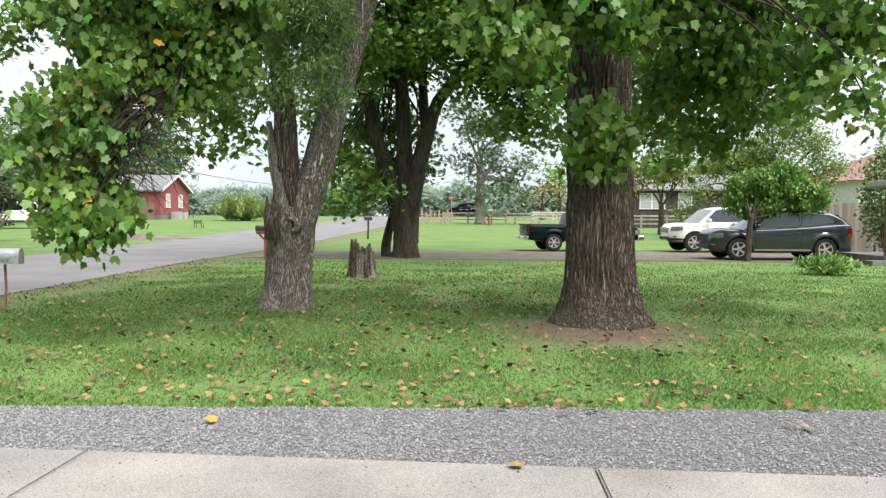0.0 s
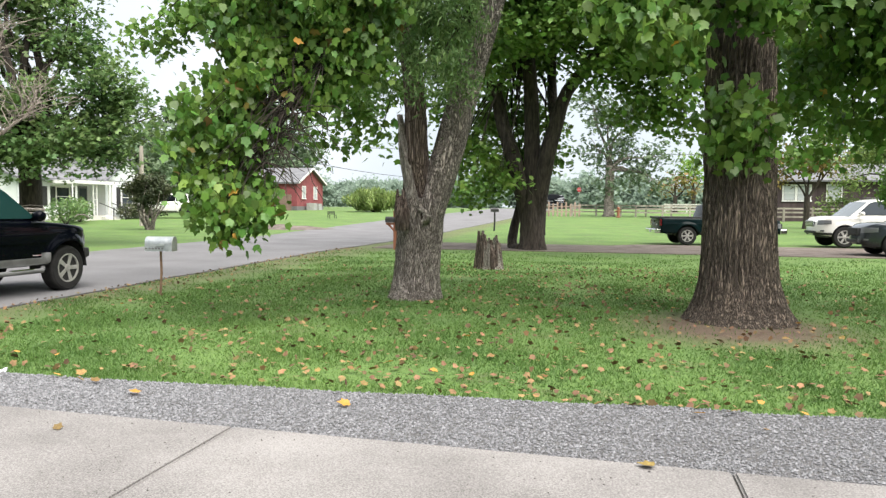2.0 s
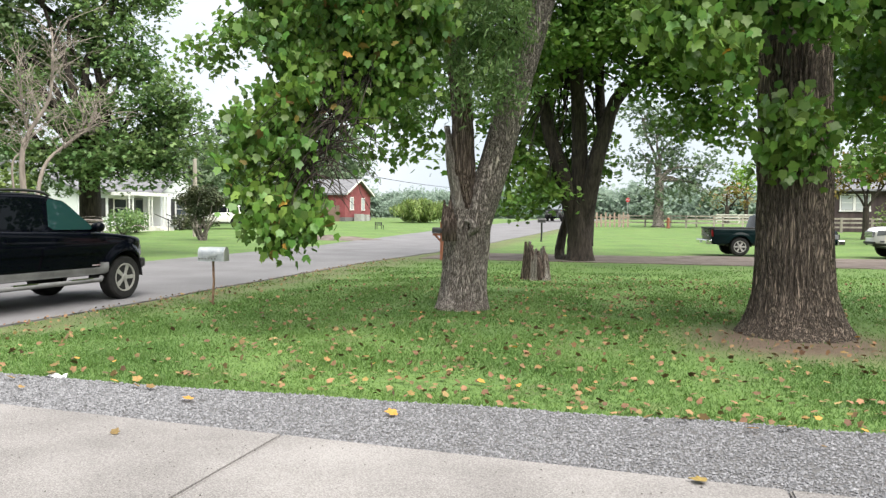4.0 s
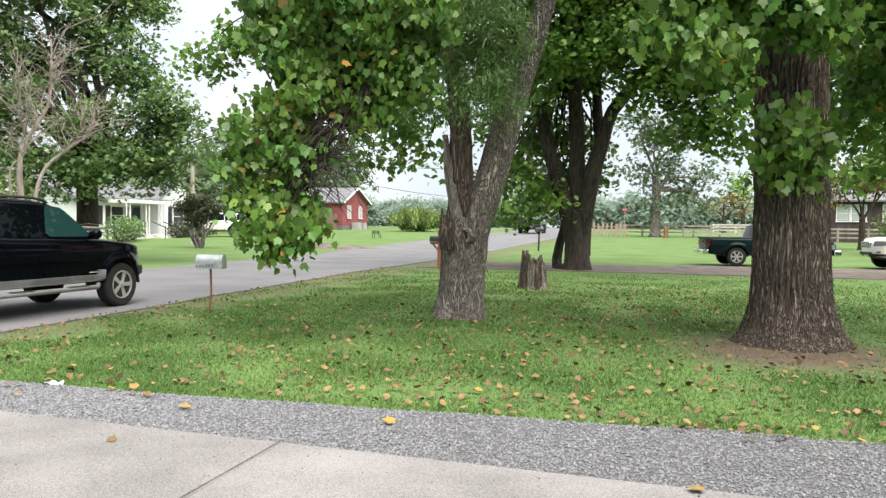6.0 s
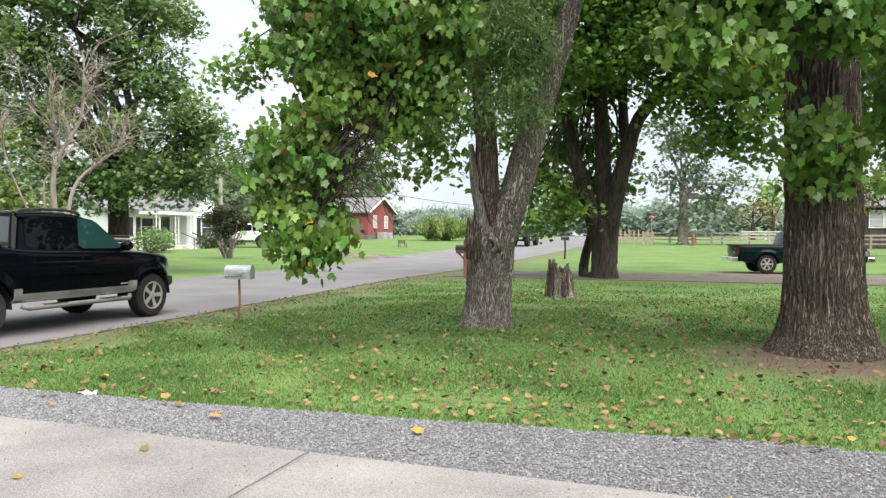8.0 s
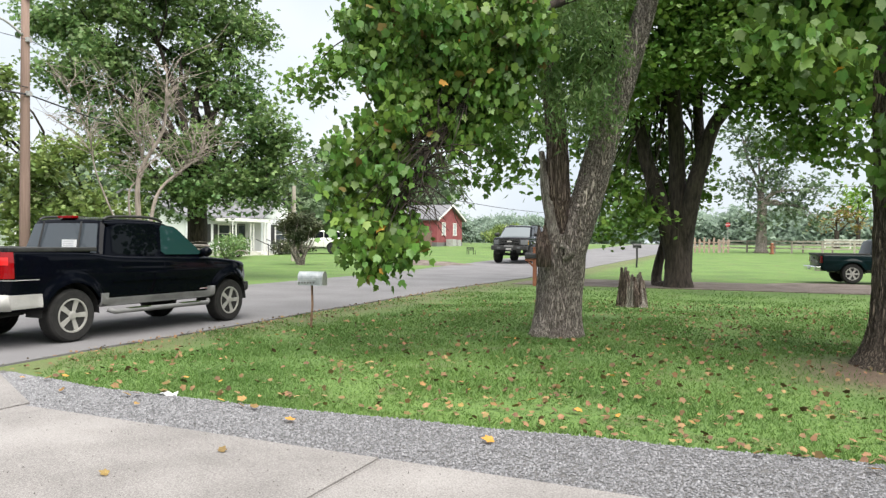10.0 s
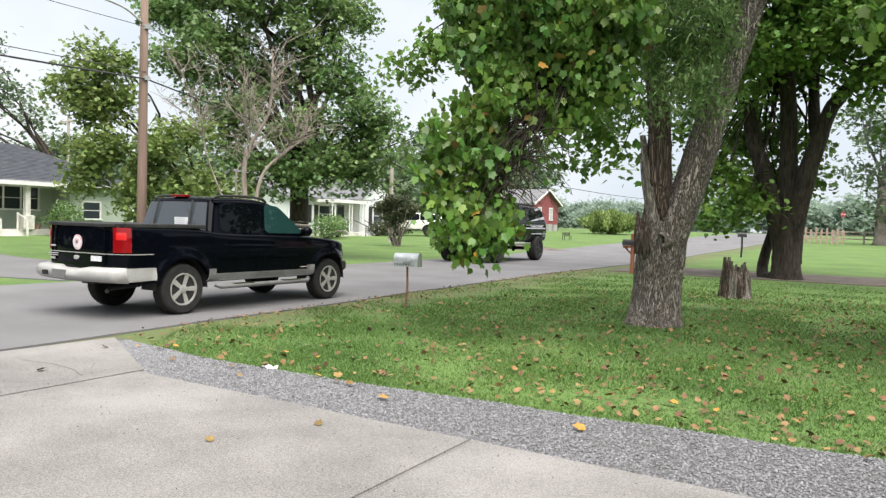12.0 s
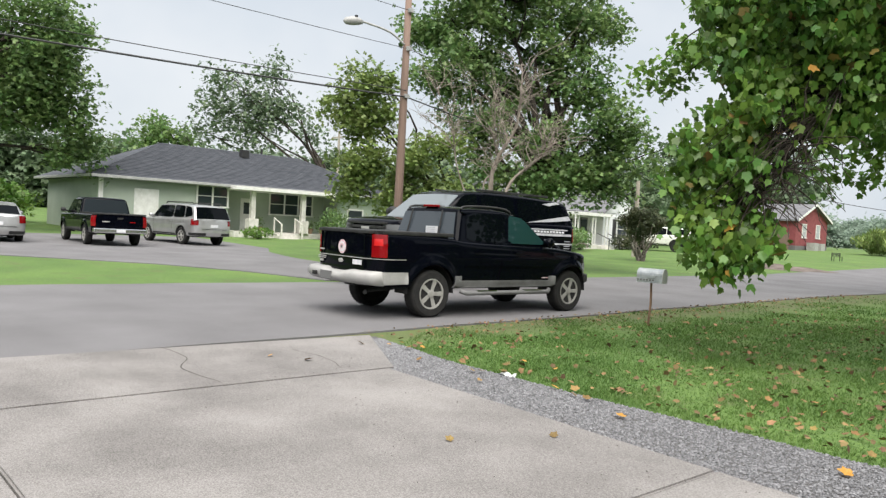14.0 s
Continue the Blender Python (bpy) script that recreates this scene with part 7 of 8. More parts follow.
def post_box(name, x, y, rz, mat, post_mat, label, h, wood=False, scale=1.0, thick=0.02):
    """A letter box with a rounded top on its post."""
    b = thing(name, pose(x, y, rise(x, y), 0, 0, rz), label, "mailbox")
    bm = bmesh.new()
    prof = [(-0.085, 0), (0.085, 0), (0.085, 0.10)] + [(0.085 * math.cos(a), 0.10 + 0.085 * math.sin(a)) for a in [math.pi * i / 10 for i in range(1, 10)]] + [(-0.085, 0.10)]
    prof = [(u * scale, v * scale) for u, v in prof]
    L = 0.21
    ra = [bm.verts.new((-L, u, h + v)) for u, v in prof]
    rb = [bm.verts.new((L, u, h + v)) for u, v in prof]
    bm.faces.new(ra)
    bm.faces.new(rb[::-1])
    for i in range(len(prof)):
        j = (i + 1) % len(prof)
        bm.faces.new((ra[i], rb[i], rb[j], ra[j]))
    bmesh.ops.recalc_face_normals(bm, faces=bm.faces)
    part("box", bm, mat, b)
    bm = bmesh.new()
    face = [bm.verts.new((L + 0.012, u * 1.06, h + v * 1.03 - 0.003)) for u, v in prof]
    back = [bm.verts.new((L + 0.001, u * 1.06, h + v * 1.03 - 0.003)) for u, v in prof]
    bm.faces.new(face)
    bm.faces.new(back[::-1])
    for i in range(len(prof)):
        j = (i + 1) % len(prof)
        bm.faces.new((face[i], face[j], back[j], back[i]))
    part("lid", bm, "lamp_gray" if not wood else mat, b, "closed lid with a small latch")
    boxed("flag", (-0.05, 0.10, -0.10 * scale, -0.09 * scale, h + 0.08, h + 0.12), mat, b)
    for i in range(6):
        boxed("lettering_bar", (-0.2 + i * 0.05, -0.168 + i * 0.05, -0.0895 * scale, -0.085 * scale, h + 0.03, h + 0.055), "cladding", b)
    if wood:
        boxed("post", (-0.16, -0.05, -0.055, 0.055, -0.1, h + 0.34), post_mat, b, "squared cedar post", 0.01)
        boxed("bracket", (-0.3, 0.22, -0.05, 0.05, h - 0.09, h - 0.01), post_mat, b)
        bm = bmesh.new()
        tube(bm, [(-0.10, 0, h - 0.32), (0.16, 0, h - 0.06)], [0.035, 0.035], 6)
        part("brace", bm, post_mat, b)
        boxed("post_cap", (-0.17, -0.04, -0.065, 0.065, h + 0.34, h + 0.37), post_mat, b)
    else:
        bm = bmesh.new()
        tube(bm, [(-0.02, 0, -0.1), (0.01, 0, h * 0.5), (0, 0, h)], [thick] * 3, 8)
        part("post", bm, post_mat, b, "")


mbx, mby = (-6.85, 10.56)
post_box("mailbox", mbx, mby, 12, "tin", "rust", "dented pale galvanised mailbox on a thin leaning post", 0.69, scale=1.22)
obx, oby = (-6.98, 23.94)
post_box("mailbox", obx, oby, 175, "black_metal", "cedar", "black mailbox on a carved reddish wooden post", 0.9, True)
fbx, fby = (-8.21, 55.01)
post_box("mailbox", fbx * 0.76, fby * 0.76, 20, "black_metal", "black_metal", "small black mailbox on a slim black post", 1.05, scale=1.3, thick=0.05)

# stop sign at the junction
ss = thing("stop_sign", pose(-4.1, 108, rise(4, 108), 0, 0, 4), "red octagonal stop sign on a thin post", "sign")
bm = bmesh.new()
ring = [bm.verts.new((0.32 * math.cos(math.pi / 8 + i * math.pi / 4), 0.0, 2.9 + 0.32 * math.sin(math.pi / 8 + i * math.pi / 4))) for i in range(8)]
back = [bm.verts.new((v.co.x, 0.02, v.co.z)) for v in ring]
bm.faces.new(ring)
bm.faces.new(back[::-1])
for i in range(8):
    bm.faces.new((ring[i], ring[(i + 1) % 8], back[(i + 1) % 8], back[i]))
part("plate", bm, "sign_red", ss)
boxed("post", (-0.03, 0.03, 0.02, 0.06, -0.1, 2.9), "lamp_gray", ss)
cu = bpy.data.curves.new("word", "FONT")
cu.body, cu.size, cu.align_x, cu.align_y, cu.extrude = "STOP", 0.26, "CENTER", "CENTER", 0.004
cu.materials.append(M["sticker"])
wd = new("word", cu)
wd.parent, wd.matrix_basis = ss, pose(0, -0.008, 2.9, 90, 0, 0)

# red hydrant by the paddock, garden bench, scrap of paper
hy = thing("fire_hydrant", pose(0.9, 71.5, rise(1, 71.5)), "small red fire hydrant on the grass", "hydrant")
bm = bmesh.new()
tube(bm, [(0, 0, 0), (0, 0, 0.1), (0, 0, 0.12), (0, 0, 0.75), (0, 0, 0.9), (0, 0, 1.0)], [0.2, 0.2, 0.13, 0.13, 0.15, 0.03], 14)
part("barrel", bm, "cedar", hy)
bm = bmesh.new()
tube(bm, [(-0.25, 0, 0.6), (0.25, 0, 0.6)], [0.07, 0.07], 8)
part("outlet", bm, "cedar", hy)
bnx, bny = (-23.52, 61.80)
be = thing("garden_bench", pose(bnx * 0.9, bny * 0.9, rise(bnx, bny) * 0.9, 0, 0, 60) @ Matrix.Scale(0.65, 4), "small dark iron garden bench on the grass", "bench")
for x in (-0.5, 0.5):
    boxed("leg", (x - 0.03, x + 0.03, -0.2, -0.15, 0, 0.45), "black_metal", be)
    boxed("leg", (x - 0.03, x + 0.03, 0.15, 0.2, 0, 0.9), "black_metal", be)
for k in range(4):
    boxed("slat", (-0.55, 0.55, -0.2 + 0.1 * k, -0.13 + 0.1 * k, 0.45, 0.48), "black_metal", be)
    boxed("back_slat", (-0.55, 0.55, 0.15, 0.18, 0.52 + k * 0.1, 0.58 + k * 0.1), "black_metal", be)
tx, ty = (-4.98, 5.30)
bm = bmesh.new()
bmesh.ops.create_grid(bm, x_segments=8, y_segments=5, size=0.085)
for v in bm.verts:
    v.co.z = 0.02 + 0.05 * noise.noise((v.co.x * 14, v.co.y * 14, 2.0))
    v.co.y *= 0.45
pp = tagged(part("paper_scrap", bm, "paper"), "crumpled white scrap of paper on the grass edge", "litter")
pp.matrix_basis = pose(tx, ty, 0.0, 0, 0, 20)


# ---- trees and shrubs further off ----
def plain_tree(name, base, trunk_h, r, blobs, leaf, size, outline, per, label, bark="bark_shaded", clump=0.4, shell=0.35, seed=1, fork=3, lean=(0, 0), group="", droop=0.4):
    x, y = base
    z = rise(x, y)
    t = thing(name, pose(0, 0, 0), label, "tree", group)
    rng = np.random.default_rng(seed)
    random.seed(seed)
    bm = bmesh.new()
    pts, rad = flared((x, y, z - 0.1), (x + lean[0], y + lean[1], z + trunk_h), r * 1.5, r, r * 0.8, 14)
    tube(bm, pts, rad, 16, 0.15)
    part("trunk", bm, bark, t, "", True)
    top = Vector((x + lean[0], y + lean[1], z + trunk_h * 0.9))
    for b in blobs:
        branch(t, bend(top, b[:3], b[3] * 0.2), r * 0.42, r * 0.06, bark, "limb", 7, 9)
        for _ in range(fork):
            e = Vector(b[:3]) + Vector((rng.uniform(-1, 1), rng.uniform(-1, 1), rng.uniform(-0.9, 0.8))) * b[3] * 0.85
            branch(t, bend(Vector(b[:3]) * 0.8 + top * 0.2, e, 0.1), r * 0.12, r * 0.03, bark, "twig", 5, 6)
    leaf_mesh("crown", crown_points(blobs, per, rng, clump, shell), size, outline, leaf, t, "", droop, rng)
    return t


# broad dark maple across the road
plain_tree("maple_tree", (-20.04, 22.94), 3.4, 0.42, [(-22.48, 20.31, 9.15, 1.70), (-21.34, 21.65, 10.15, 2.04), (-20.09, 23.03, 9.34, 1.70), (-22.22, 19.01, 7.31, 1.31), (-22.49, 21.73, 7.35, 1.64), (-21.10, 23.31, 7.47, 1.64), (-18.44, 23.28, 7.18, 1.31), (-17.16, 23.14, 5.55, 1.16), (-16.66, 23.65, 4.11, 1.06), (-17.48, 22.70, 3.83, 1.16), (-19.22, 24.04, 9.87, 1.36), (-21.47, 21.61, 12.41, 2.49), (-18.89, 22.67, 4.95, 1.20), (-23.38, 19.30, 9.07, 1.02), (-19.50, 23.82, 12.11, 1.81), (-18.13, 21.93, 2.93, 0.84), (-16.73, 23.62, 5.38, 0.95), (-17.01, 23.19, 3.02, 0.68), (-20.65, 20.70, 5.25, 1.09), (-19.87, 21.53, 4.43, 0.98), (-21.00, 20.23, 3.90, 0.88), (-19.03, 21.67, 3.13, 0.86), (-20.22, 21.07, 2.87, 0.88), (-21.53, 19.71, 5.40, 0.98)], "leaf_dark", 0.19, SPRAY, 760, "large dark green maple across the road", seed=21, clump=0.34, shell=0.35)
# lighter tree left of it with drooping boughs
plain_tree("young_tree", (-21.5, 19.0), 2.2, 0.2, [(-21.71, 15.00, 6.16, 0.69), (-21.93, 14.72, 5.36, 0.78), (-21.38, 15.32, 4.82, 0.88), (-20.11, 15.92, 3.28, 0.77), (-21.55, 15.05, 3.42, 0.88), (-20.72, 15.95, 2.51, 0.69), (-19.82, 16.98, 2.78, 0.69), (-21.75, 14.78, 2.42, 0.63), (-22.30, 14.28, 5.13, 0.43), (-21.20, 15.59, 6.21, 0.49), (-19.78, 17.10, 4.16, 0.69), (-18.54, 16.90, 2.39, 0.57), (-18.03, 17.47, 2.15, 0.49), (-19.14, 16.20, 1.96, 0.49), (-20.40, 15.52, 1.71, 0.46)], "leaf_light", 0.18, SPRAY, 1400, "light green roadside tree with drooping boughs", seed=22, clump=0.3, shell=0.3)
plain_tree("feathery_tree", (-52, 33.5), 4.0, 0.3, [(-59.19, 27.30, 13.06, 1.40), (-56.72, 30.11, 13.26, 1.50), (-57.81, 28.75, 10.83, 2.10), (-59.33, 27.01, 10.23, 1.87), (-55.94, 30.87, 10.51, 2.10), (-57.37, 29.15, 8.52, 2.10), (-54.59, 32.30, 8.75, 1.40), (-60.15, 26.00, 8.29, 1.17)], "leaf_gray", 0.34, SPRAY, 150, "tall feathery grey-green tree behind the sage house", seed=23, clump=0.75, shell=0.2)
plain_tree("garden_tree", (-66, 30), 3.0, 0.3, [(-72.37, 27.33, 9.47, 1.90), (-73.39, 26.13, 8.57, 1.36), (-71.06, 28.77, 8.76, 1.36), (-72.27, 27.36, 7.84, 2.17)], "leaf_dark", 0.42, SPRAY, 110, "round green tree behind the sage house", seed=24, clump=0.6)
plain_tree("garden_tree", (-40, -1), 4.0, 0.45, [(-41.13, 8.30, 9.54, 2.17), (-40.13, 9.35, 7.98, 1.90), (-41.13, 8.15, 6.54, 2.17), (-40.75, 10.07, 5.97, 1.67), (-41.16, 11.02, 4.13, 1.29), (-42.68, 6.49, 8.32, 2.99), (-40.08, 9.51, 10.17, 1.90)], "leaf_dark", 0.25, SPRAY, 560, "tall leafy tree at the edge of the drive", seed=25, clump=0.5)
plain_tree("garden_tree", (-48, 60), 4.0, 0.4, [(-38.71, 62.42, 9.97, 1.85), (-39.11, 61.87, 7.82, 2.38), (-37.62, 63.48, 6.36, 2.11), (-40.00, 60.74, 5.10, 1.58)], "leaf_gray", 0.5, SPRAY, 60, "grey-green tree behind the white house", seed=26, clump=0.7)
plain_tree("garden_tree", (-57, 92), 4.0, 0.4, [(-42.20, 96.50, 11.48, 2.77), (-40.78, 97.30, 9.14, 2.77), (-43.55, 95.80, 8.28, 2.38), (-44.32, 95.32, 13.80, 2.77)], "leaf_gray", 0.6, SPRAY, 50, "grey-green tree behind the red house", seed=27, clump=0.8)


def dead_tree():
    """A storm-broken tree: bleached leaning stems and bare twigs."""
    t = thing("broken_tree", pose(0, 0, 0), "storm-broken tree with bleached leaning stems and bare twigs", "tree")
    random.seed(31)
    stems = [((-15.64, 15.61, 1.50), (-15.69, 15.63, 3.16), (-15.30, 16.14, 4.52), (-15.29, 16.23, 6.19), 0.14), ((-15.49, 15.77, 1.18), (-15.36, 15.99, 2.69), (-14.80, 16.65, 3.56), (-14.50, 17.02, 4.09), 0.11), ((-15.70, 15.52, 0.99), (-15.85, 15.43, 2.65), (-15.62, 15.72, 3.33), (-15.83, 15.56, 5.14), 0.06), ((-16.17, 15.75, 0.97), (-16.74, 15.19, 3.14), (-16.93, 15.04, 4.32), (-17.34, 14.64, 5.64), 0.05)]
    for a, b, c, d, r in stems:
        branch(t, [(a[0], a[1], -0.1), a, b, c, d], r * 0.72, r * 0.10, "pale_wood", "stem", 12, 22)
    bm = bmesh.new()
    for a, b, c, d, r in stems:
        for k in range(34):
            f = random.uniform(0.25, 1.0)
            p = Vector(b).lerp(Vector(c), f * 1.6) if f < 0.6 else Vector(c).lerp(Vector(d), (f - 0.6) * 2.4)
            e = p + Vector((random.uniform(-1, 1), random.uniform(-1, 1), random.uniform(0.1, 1.6))) * random.uniform(0.5, 1.5)
            limb(bm, bend(p, e, 0.1), 0.012, 0.004, 5, 7)
            for _ in range(3):
                q = p.lerp(e, random.uniform(0.4, 0.9))
                limb(bm, bend(q, q + Vector((random.uniform(-1, 1), random.uniform(-1, 1), random.uniform(-0.2, 1))) * 0.6, 0.0), 0.008, 0.003, 4, 5)
    tagged(part("twig", bm, "pale_wood", t, "bare bleached twigs"), kind="stuff")


dead_tree()
br = thing("brush_pile", pose(-17.8, 18.6, 0), "heap of cut branches and dry wood by the road", "brush")
bm = bmesh.new()
random.seed(33)
for i in range(90):
    a = random.uniform(0, 6.28)
    c = Vector((random.gauss(0, 0.8), random.gauss(0, 0.9), random.uniform(0.05, 1.1)))
    d = Vector((math.cos(a), math.sin(a), random.uniform(-0.3, 0.4))) * random.uniform(0.4, 1.2)
    lo = c - d
    lo.z = max(lo.z, 0.02)
    limb(bm, bend(lo, c + d, 0.05), random.uniform(0.012, 0.05), 0.006, 5, 6)
part("branch", bm, "deadwood", br, "pale dry branches")

plain_tree("topiary_tree", (8.70, 24.82), 1.55, 0.10, [(8.78, 25.57, 2.28, 0.57), (9.35, 25.61, 2.56, 0.72), (10.10, 25.65, 2.70, 0.68), (10.76, 25.68, 2.48, 0.60), (9.07, 25.56, 1.81, 0.53), (9.82, 25.60, 1.87, 0.57), (10.61, 25.64, 1.82, 0.53), (11.10, 25.67, 2.01, 0.38), (8.60, 25.54, 1.86, 0.34), (9.76, 25.22, 2.27, 0.63)], "leaf_big", 0.12, OVAL, 9000, "small domed weeping tree with glossy lime leaves", seed=41, clump=0.14, shell=0.5, lean=(0.1, 0), droop=1.0)
plain_tree("spreading_tree", (15.86, 42.90), 2.6, 0.25, [(17.40, 43.22, 6.68, 1.74), (15.51, 43.08, 5.40, 1.58), (18.68, 43.23, 5.42, 1.43), (14.26, 42.96, 4.13, 1.27), (16.47, 43.08, 4.46, 1.58), (18.69, 43.16, 3.84, 1.27), (12.37, 42.82, 3.17, 0.95), (19.95, 43.24, 4.16, 0.95), (17.39, 43.28, 7.94, 1.11), (13.30, 42.94, 4.76, 1.11)], "leaf_light", 0.18, OVAL, 760, "spreading olive-green tree beginning to rust", seed=42, clump=0.4, group="")
plain_tree("rusting_tree", (12.10, 50.74), 2.0, 0.2, [(11.32, 50.84, 4.42, 1.06), (10.57, 50.78, 3.85, 0.83), (12.45, 50.91, 4.62, 1.13), (13.58, 50.95, 4.25, 0.94), (13.19, 50.99, 5.75, 1.13)], "leaf_rust", 0.27, OVAL, 380, "low tree with rusting autumn leaves", seed=43, clump=0.4)
plain_tree("roadside_tree", (0.05, 75.20), 5.0, 0.5, [(-0.02, 75.59, 10.07, 2.26), (1.71, 75.53, 6.69, 1.98), (-1.12, 75.41, 7.24, 1.81), (2.85, 75.48, 4.44, 1.58), (0.03, 75.34, 4.42, 1.47), (-1.72, 75.58, 11.76, 1.70), (2.24, 75.75, 11.21, 2.26), (4.53, 75.66, 6.71, 1.58), (4.55, 75.54, 3.88, 1.13)], "leaf_gray", 0.42, SPRAY, 85, "tall thin-crowned grey-green tree by the paddock", bark="bark_gray", seed=44, clump=0.8, shell=0.2)
plain_tree("paddock_tree", (8.18, 98.65), 2.0, 0.3, [(8.16, 98.80, 4.65, 1.48), (10.01, 98.88, 4.29, 1.33), (6.69, 98.70, 3.90, 1.11)], "leaf_rust", 0.4, SPRAY, 60, "rusting tree beyond the paddock rails", seed=46, clump=0.6)
plain_tree("paddock_tree", (11.67, 110.84), 3.0, 0.3, [(11.62, 111.13, 7.54, 1.83), (9.97, 110.99, 6.29, 1.49), (13.29, 111.14, 5.89, 1.66)], "leaf_lime", 0.5, SPRAY, 60, "fresh green tree beyond the paddock rails", seed=47, clump=0.8)
# crape myrtle before the white house
def crape_myrtle():
    t = thing("crape_myrtle", pose(0, 0, 0), "vase-shaped crape myrtle with many pale stems and dark leaves", "tree")
    bx, by = (-23.30, 34.87)
    z = rise(bx, by)
    random.seed(48)
    rng = np.random.default_rng(48)
    mass = [(-24.04, 34.72, 2.19, 0.45), (-22.73, 35.10, 2.21, 0.45), (-23.40, 34.91, 2.44, 0.54), (-23.39, 34.89, 1.78, 0.54), (-24.36, 34.63, 2.37, 0.27), (-22.42, 35.19, 2.27, 0.27), (-23.88, 34.75, 1.71, 0.33), (-22.84, 35.05, 1.72, 0.33), (-23.78, 34.81, 2.71, 0.27), (-23.03, 35.03, 2.81, 0.27)]
    for k in range(13):
        a = k * 2.4
        c = mass[k % len(mass)]
        foot = Vector((bx + 0.16 * math.cos(a), by + 0.16 * math.sin(a), z - 0.05))
        branch(t, bend(foot, (c[0] + random.uniform(-0.2, 0.2), c[1] + random.uniform(-0.5, 0.5), c[2]), -0.1), 0.055, 0.015, "bark_gray", "stem", 7, 9)
    leaf_mesh("crown", crown_points(mass, 7500, rng, 0.17, 0.15), 0.13, OVAL, "leaf_myrtle", t, "dark bronze-green leaves", 0.2, rng)


crape_myrtle()


def shrub(name, x, y, rx, h, leaf, size, outline, n, label, category="shrub", group="", seed=1, flat=False, droop=-0.4):
    s = thing(name, pose(x, y, rise(x, y)), label, category, group)
    rng = np.random.default_rng(seed)
    random.seed(seed)
    bm = bmesh.new()
    for k in range(7):
        a = k * 0.9
        tube(bm, [(0.05 * math.cos(a), 0.05 * math.sin(a), -0.05), (rx * 0.5 * math.cos(a), rx * 0.5 * math.sin(a), h * 0.6)], [0.025, 0.008], 5)
    part("stems", bm, "bark_shaded", s)
    p = rng.normal(size=(n, 3))
    p /= np.linalg.norm(p, axis=1)[:, None]
    p *= rng.uniform(0.55, 1.0, (n, 1))
    p = p * np.array((rx, rx, h * 0.5)) * (1 + 0.15 * np.sin(p[:, :1] * 9 + p[:, 1:2] * 7)) + np.array((0, 0, h * 0.52))
    p[:, 2] = np.maximum(p[:, 2], 0.02)
    leaf_mesh("foliage", p, size, outline, leaf, s, "", droop, rng)


shrub("ornamental_grass", -26.2, 82.0, 3.1, 2.6, "leaf_light", 0.5, LANCE, 7500, "rounded clump of tall ornamental grass", "ornamental grass", seed=51, droop=-1.0)
px2, py2 = (8.76, 19.37)
shrub("garden_plant", px2, py2, 0.75, 0.5, "leaf_mid", 0.2, LANCE, 900, "low clump of green garden plants", "plant", seed=52, droop=-0.7)
shrub("climber", 14.6, 27.6, 1.0, 4.3, "leaf_dark", 0.16, OVAL, 4200, "tall dark climber covering the porch side", "shrub", seed=53)
shrub("rose_bush", 12.2, 44.0, 1.4, 2.3, "leaf_light", 0.2, OVAL, 900, "bush with pale blossoms by the brown house", "shrub", seed=54)
shrub("porch_shrub", -38.9, 25.3, 1.0, 1.9, "leaf_dark", 0.16, OVAL, 1500, "dark shrub before the sage house porch", "shrub", "house shrubs", seed=55)
shrub("porch_shrub", -38.5, 20.0, 0.9, 0.7, "leaf_mid", 0.16, OVAL, 700, "low green shrub before the sage house porch", "shrub", "house shrubs", seed=56)
for i, (x, y) in enumerate(((-33.6, 47.6), (-33.6, 49.2), (-33.6, 50.6), (-32.8, 41.6), (-32.0, 39.8), (-31.2, 38.4))):
    shrub("foundation_shrub", x, y, 0.9 + 0.2 * (i % 3), 1.1 + 0.4 * (i > 2), "leaf_myrtle" if i < 3 else "leaf_dark", 0.2, OVAL, 700, "rounded shrub before the white house", "shrub", "foundation shrubs", seed=60 + i)
for i, (x, y) in enumerate(((-50, 7.5), (-47, 8.5), (-52, 10))):
    shrub("hedge_shrub", x, y, 2.0, 2.4, "leaf_mid", 0.3, SPRAY, 900, "loose green hedge shrub beside the sage house", "shrub", "hedge shrubs", seed=70 + i)


def far_woods(name, spots, leaf, size, per, label, seed):
    """Distant belts of trees as one mass of leaf clumps."""
    rng = np.random.default_rng(seed)
    ob = leaf_mesh(name, crown_points(spots, per, rng, 1.6, 0.3), size, SPRAY, leaf, None, label, 0.3, rng)
    tagged(ob, category="woods", kind="stuff")


def belt(a0, a1, dist, n, h, r, seed):
    rng = random.Random(seed)
    out = []
    for i in range(n):
        a = radians(a0 + (a1 - a0) * (i + rng.random()) / n)
        d = dist * rng.uniform(0.93, 1.1)
        x, y = -math.sin(a) * d, math.cos(a) * d
        for k in range(3):
            out.append((round(x + rng.uniform(-r, r), 1), round(y, 1), 1.2 + h * (0.25 + 0.28 * k) * rng.uniform(0.7, 1.15), r * rng.uniform(0.8, 1.2)))
    return out


def dirt_mound(x, y, rx, ry, h):
    bm = bmesh.new()
    bmesh.ops.create_grid(bm, x_segments=22, y_segments=14, size=1)
    for v in bm.verts:
        d = math.hypot(v.co.x, v.co.y)
        v.co.z = h * max(0, 1 - d) * (0.7 + 0.6 * noise.noise((v.co.x * 4, v.co.y * 4, 1))) - 0.03
        v.co.x, v.co.y = v.co.x * rx, v.co.y * ry
    ob = tagged(part("dirt_mound", bm, "dark_asphalt", None), "low mound of bare brown earth beside the road", "earth")
    ob.location = (x, y, rise(x, y))


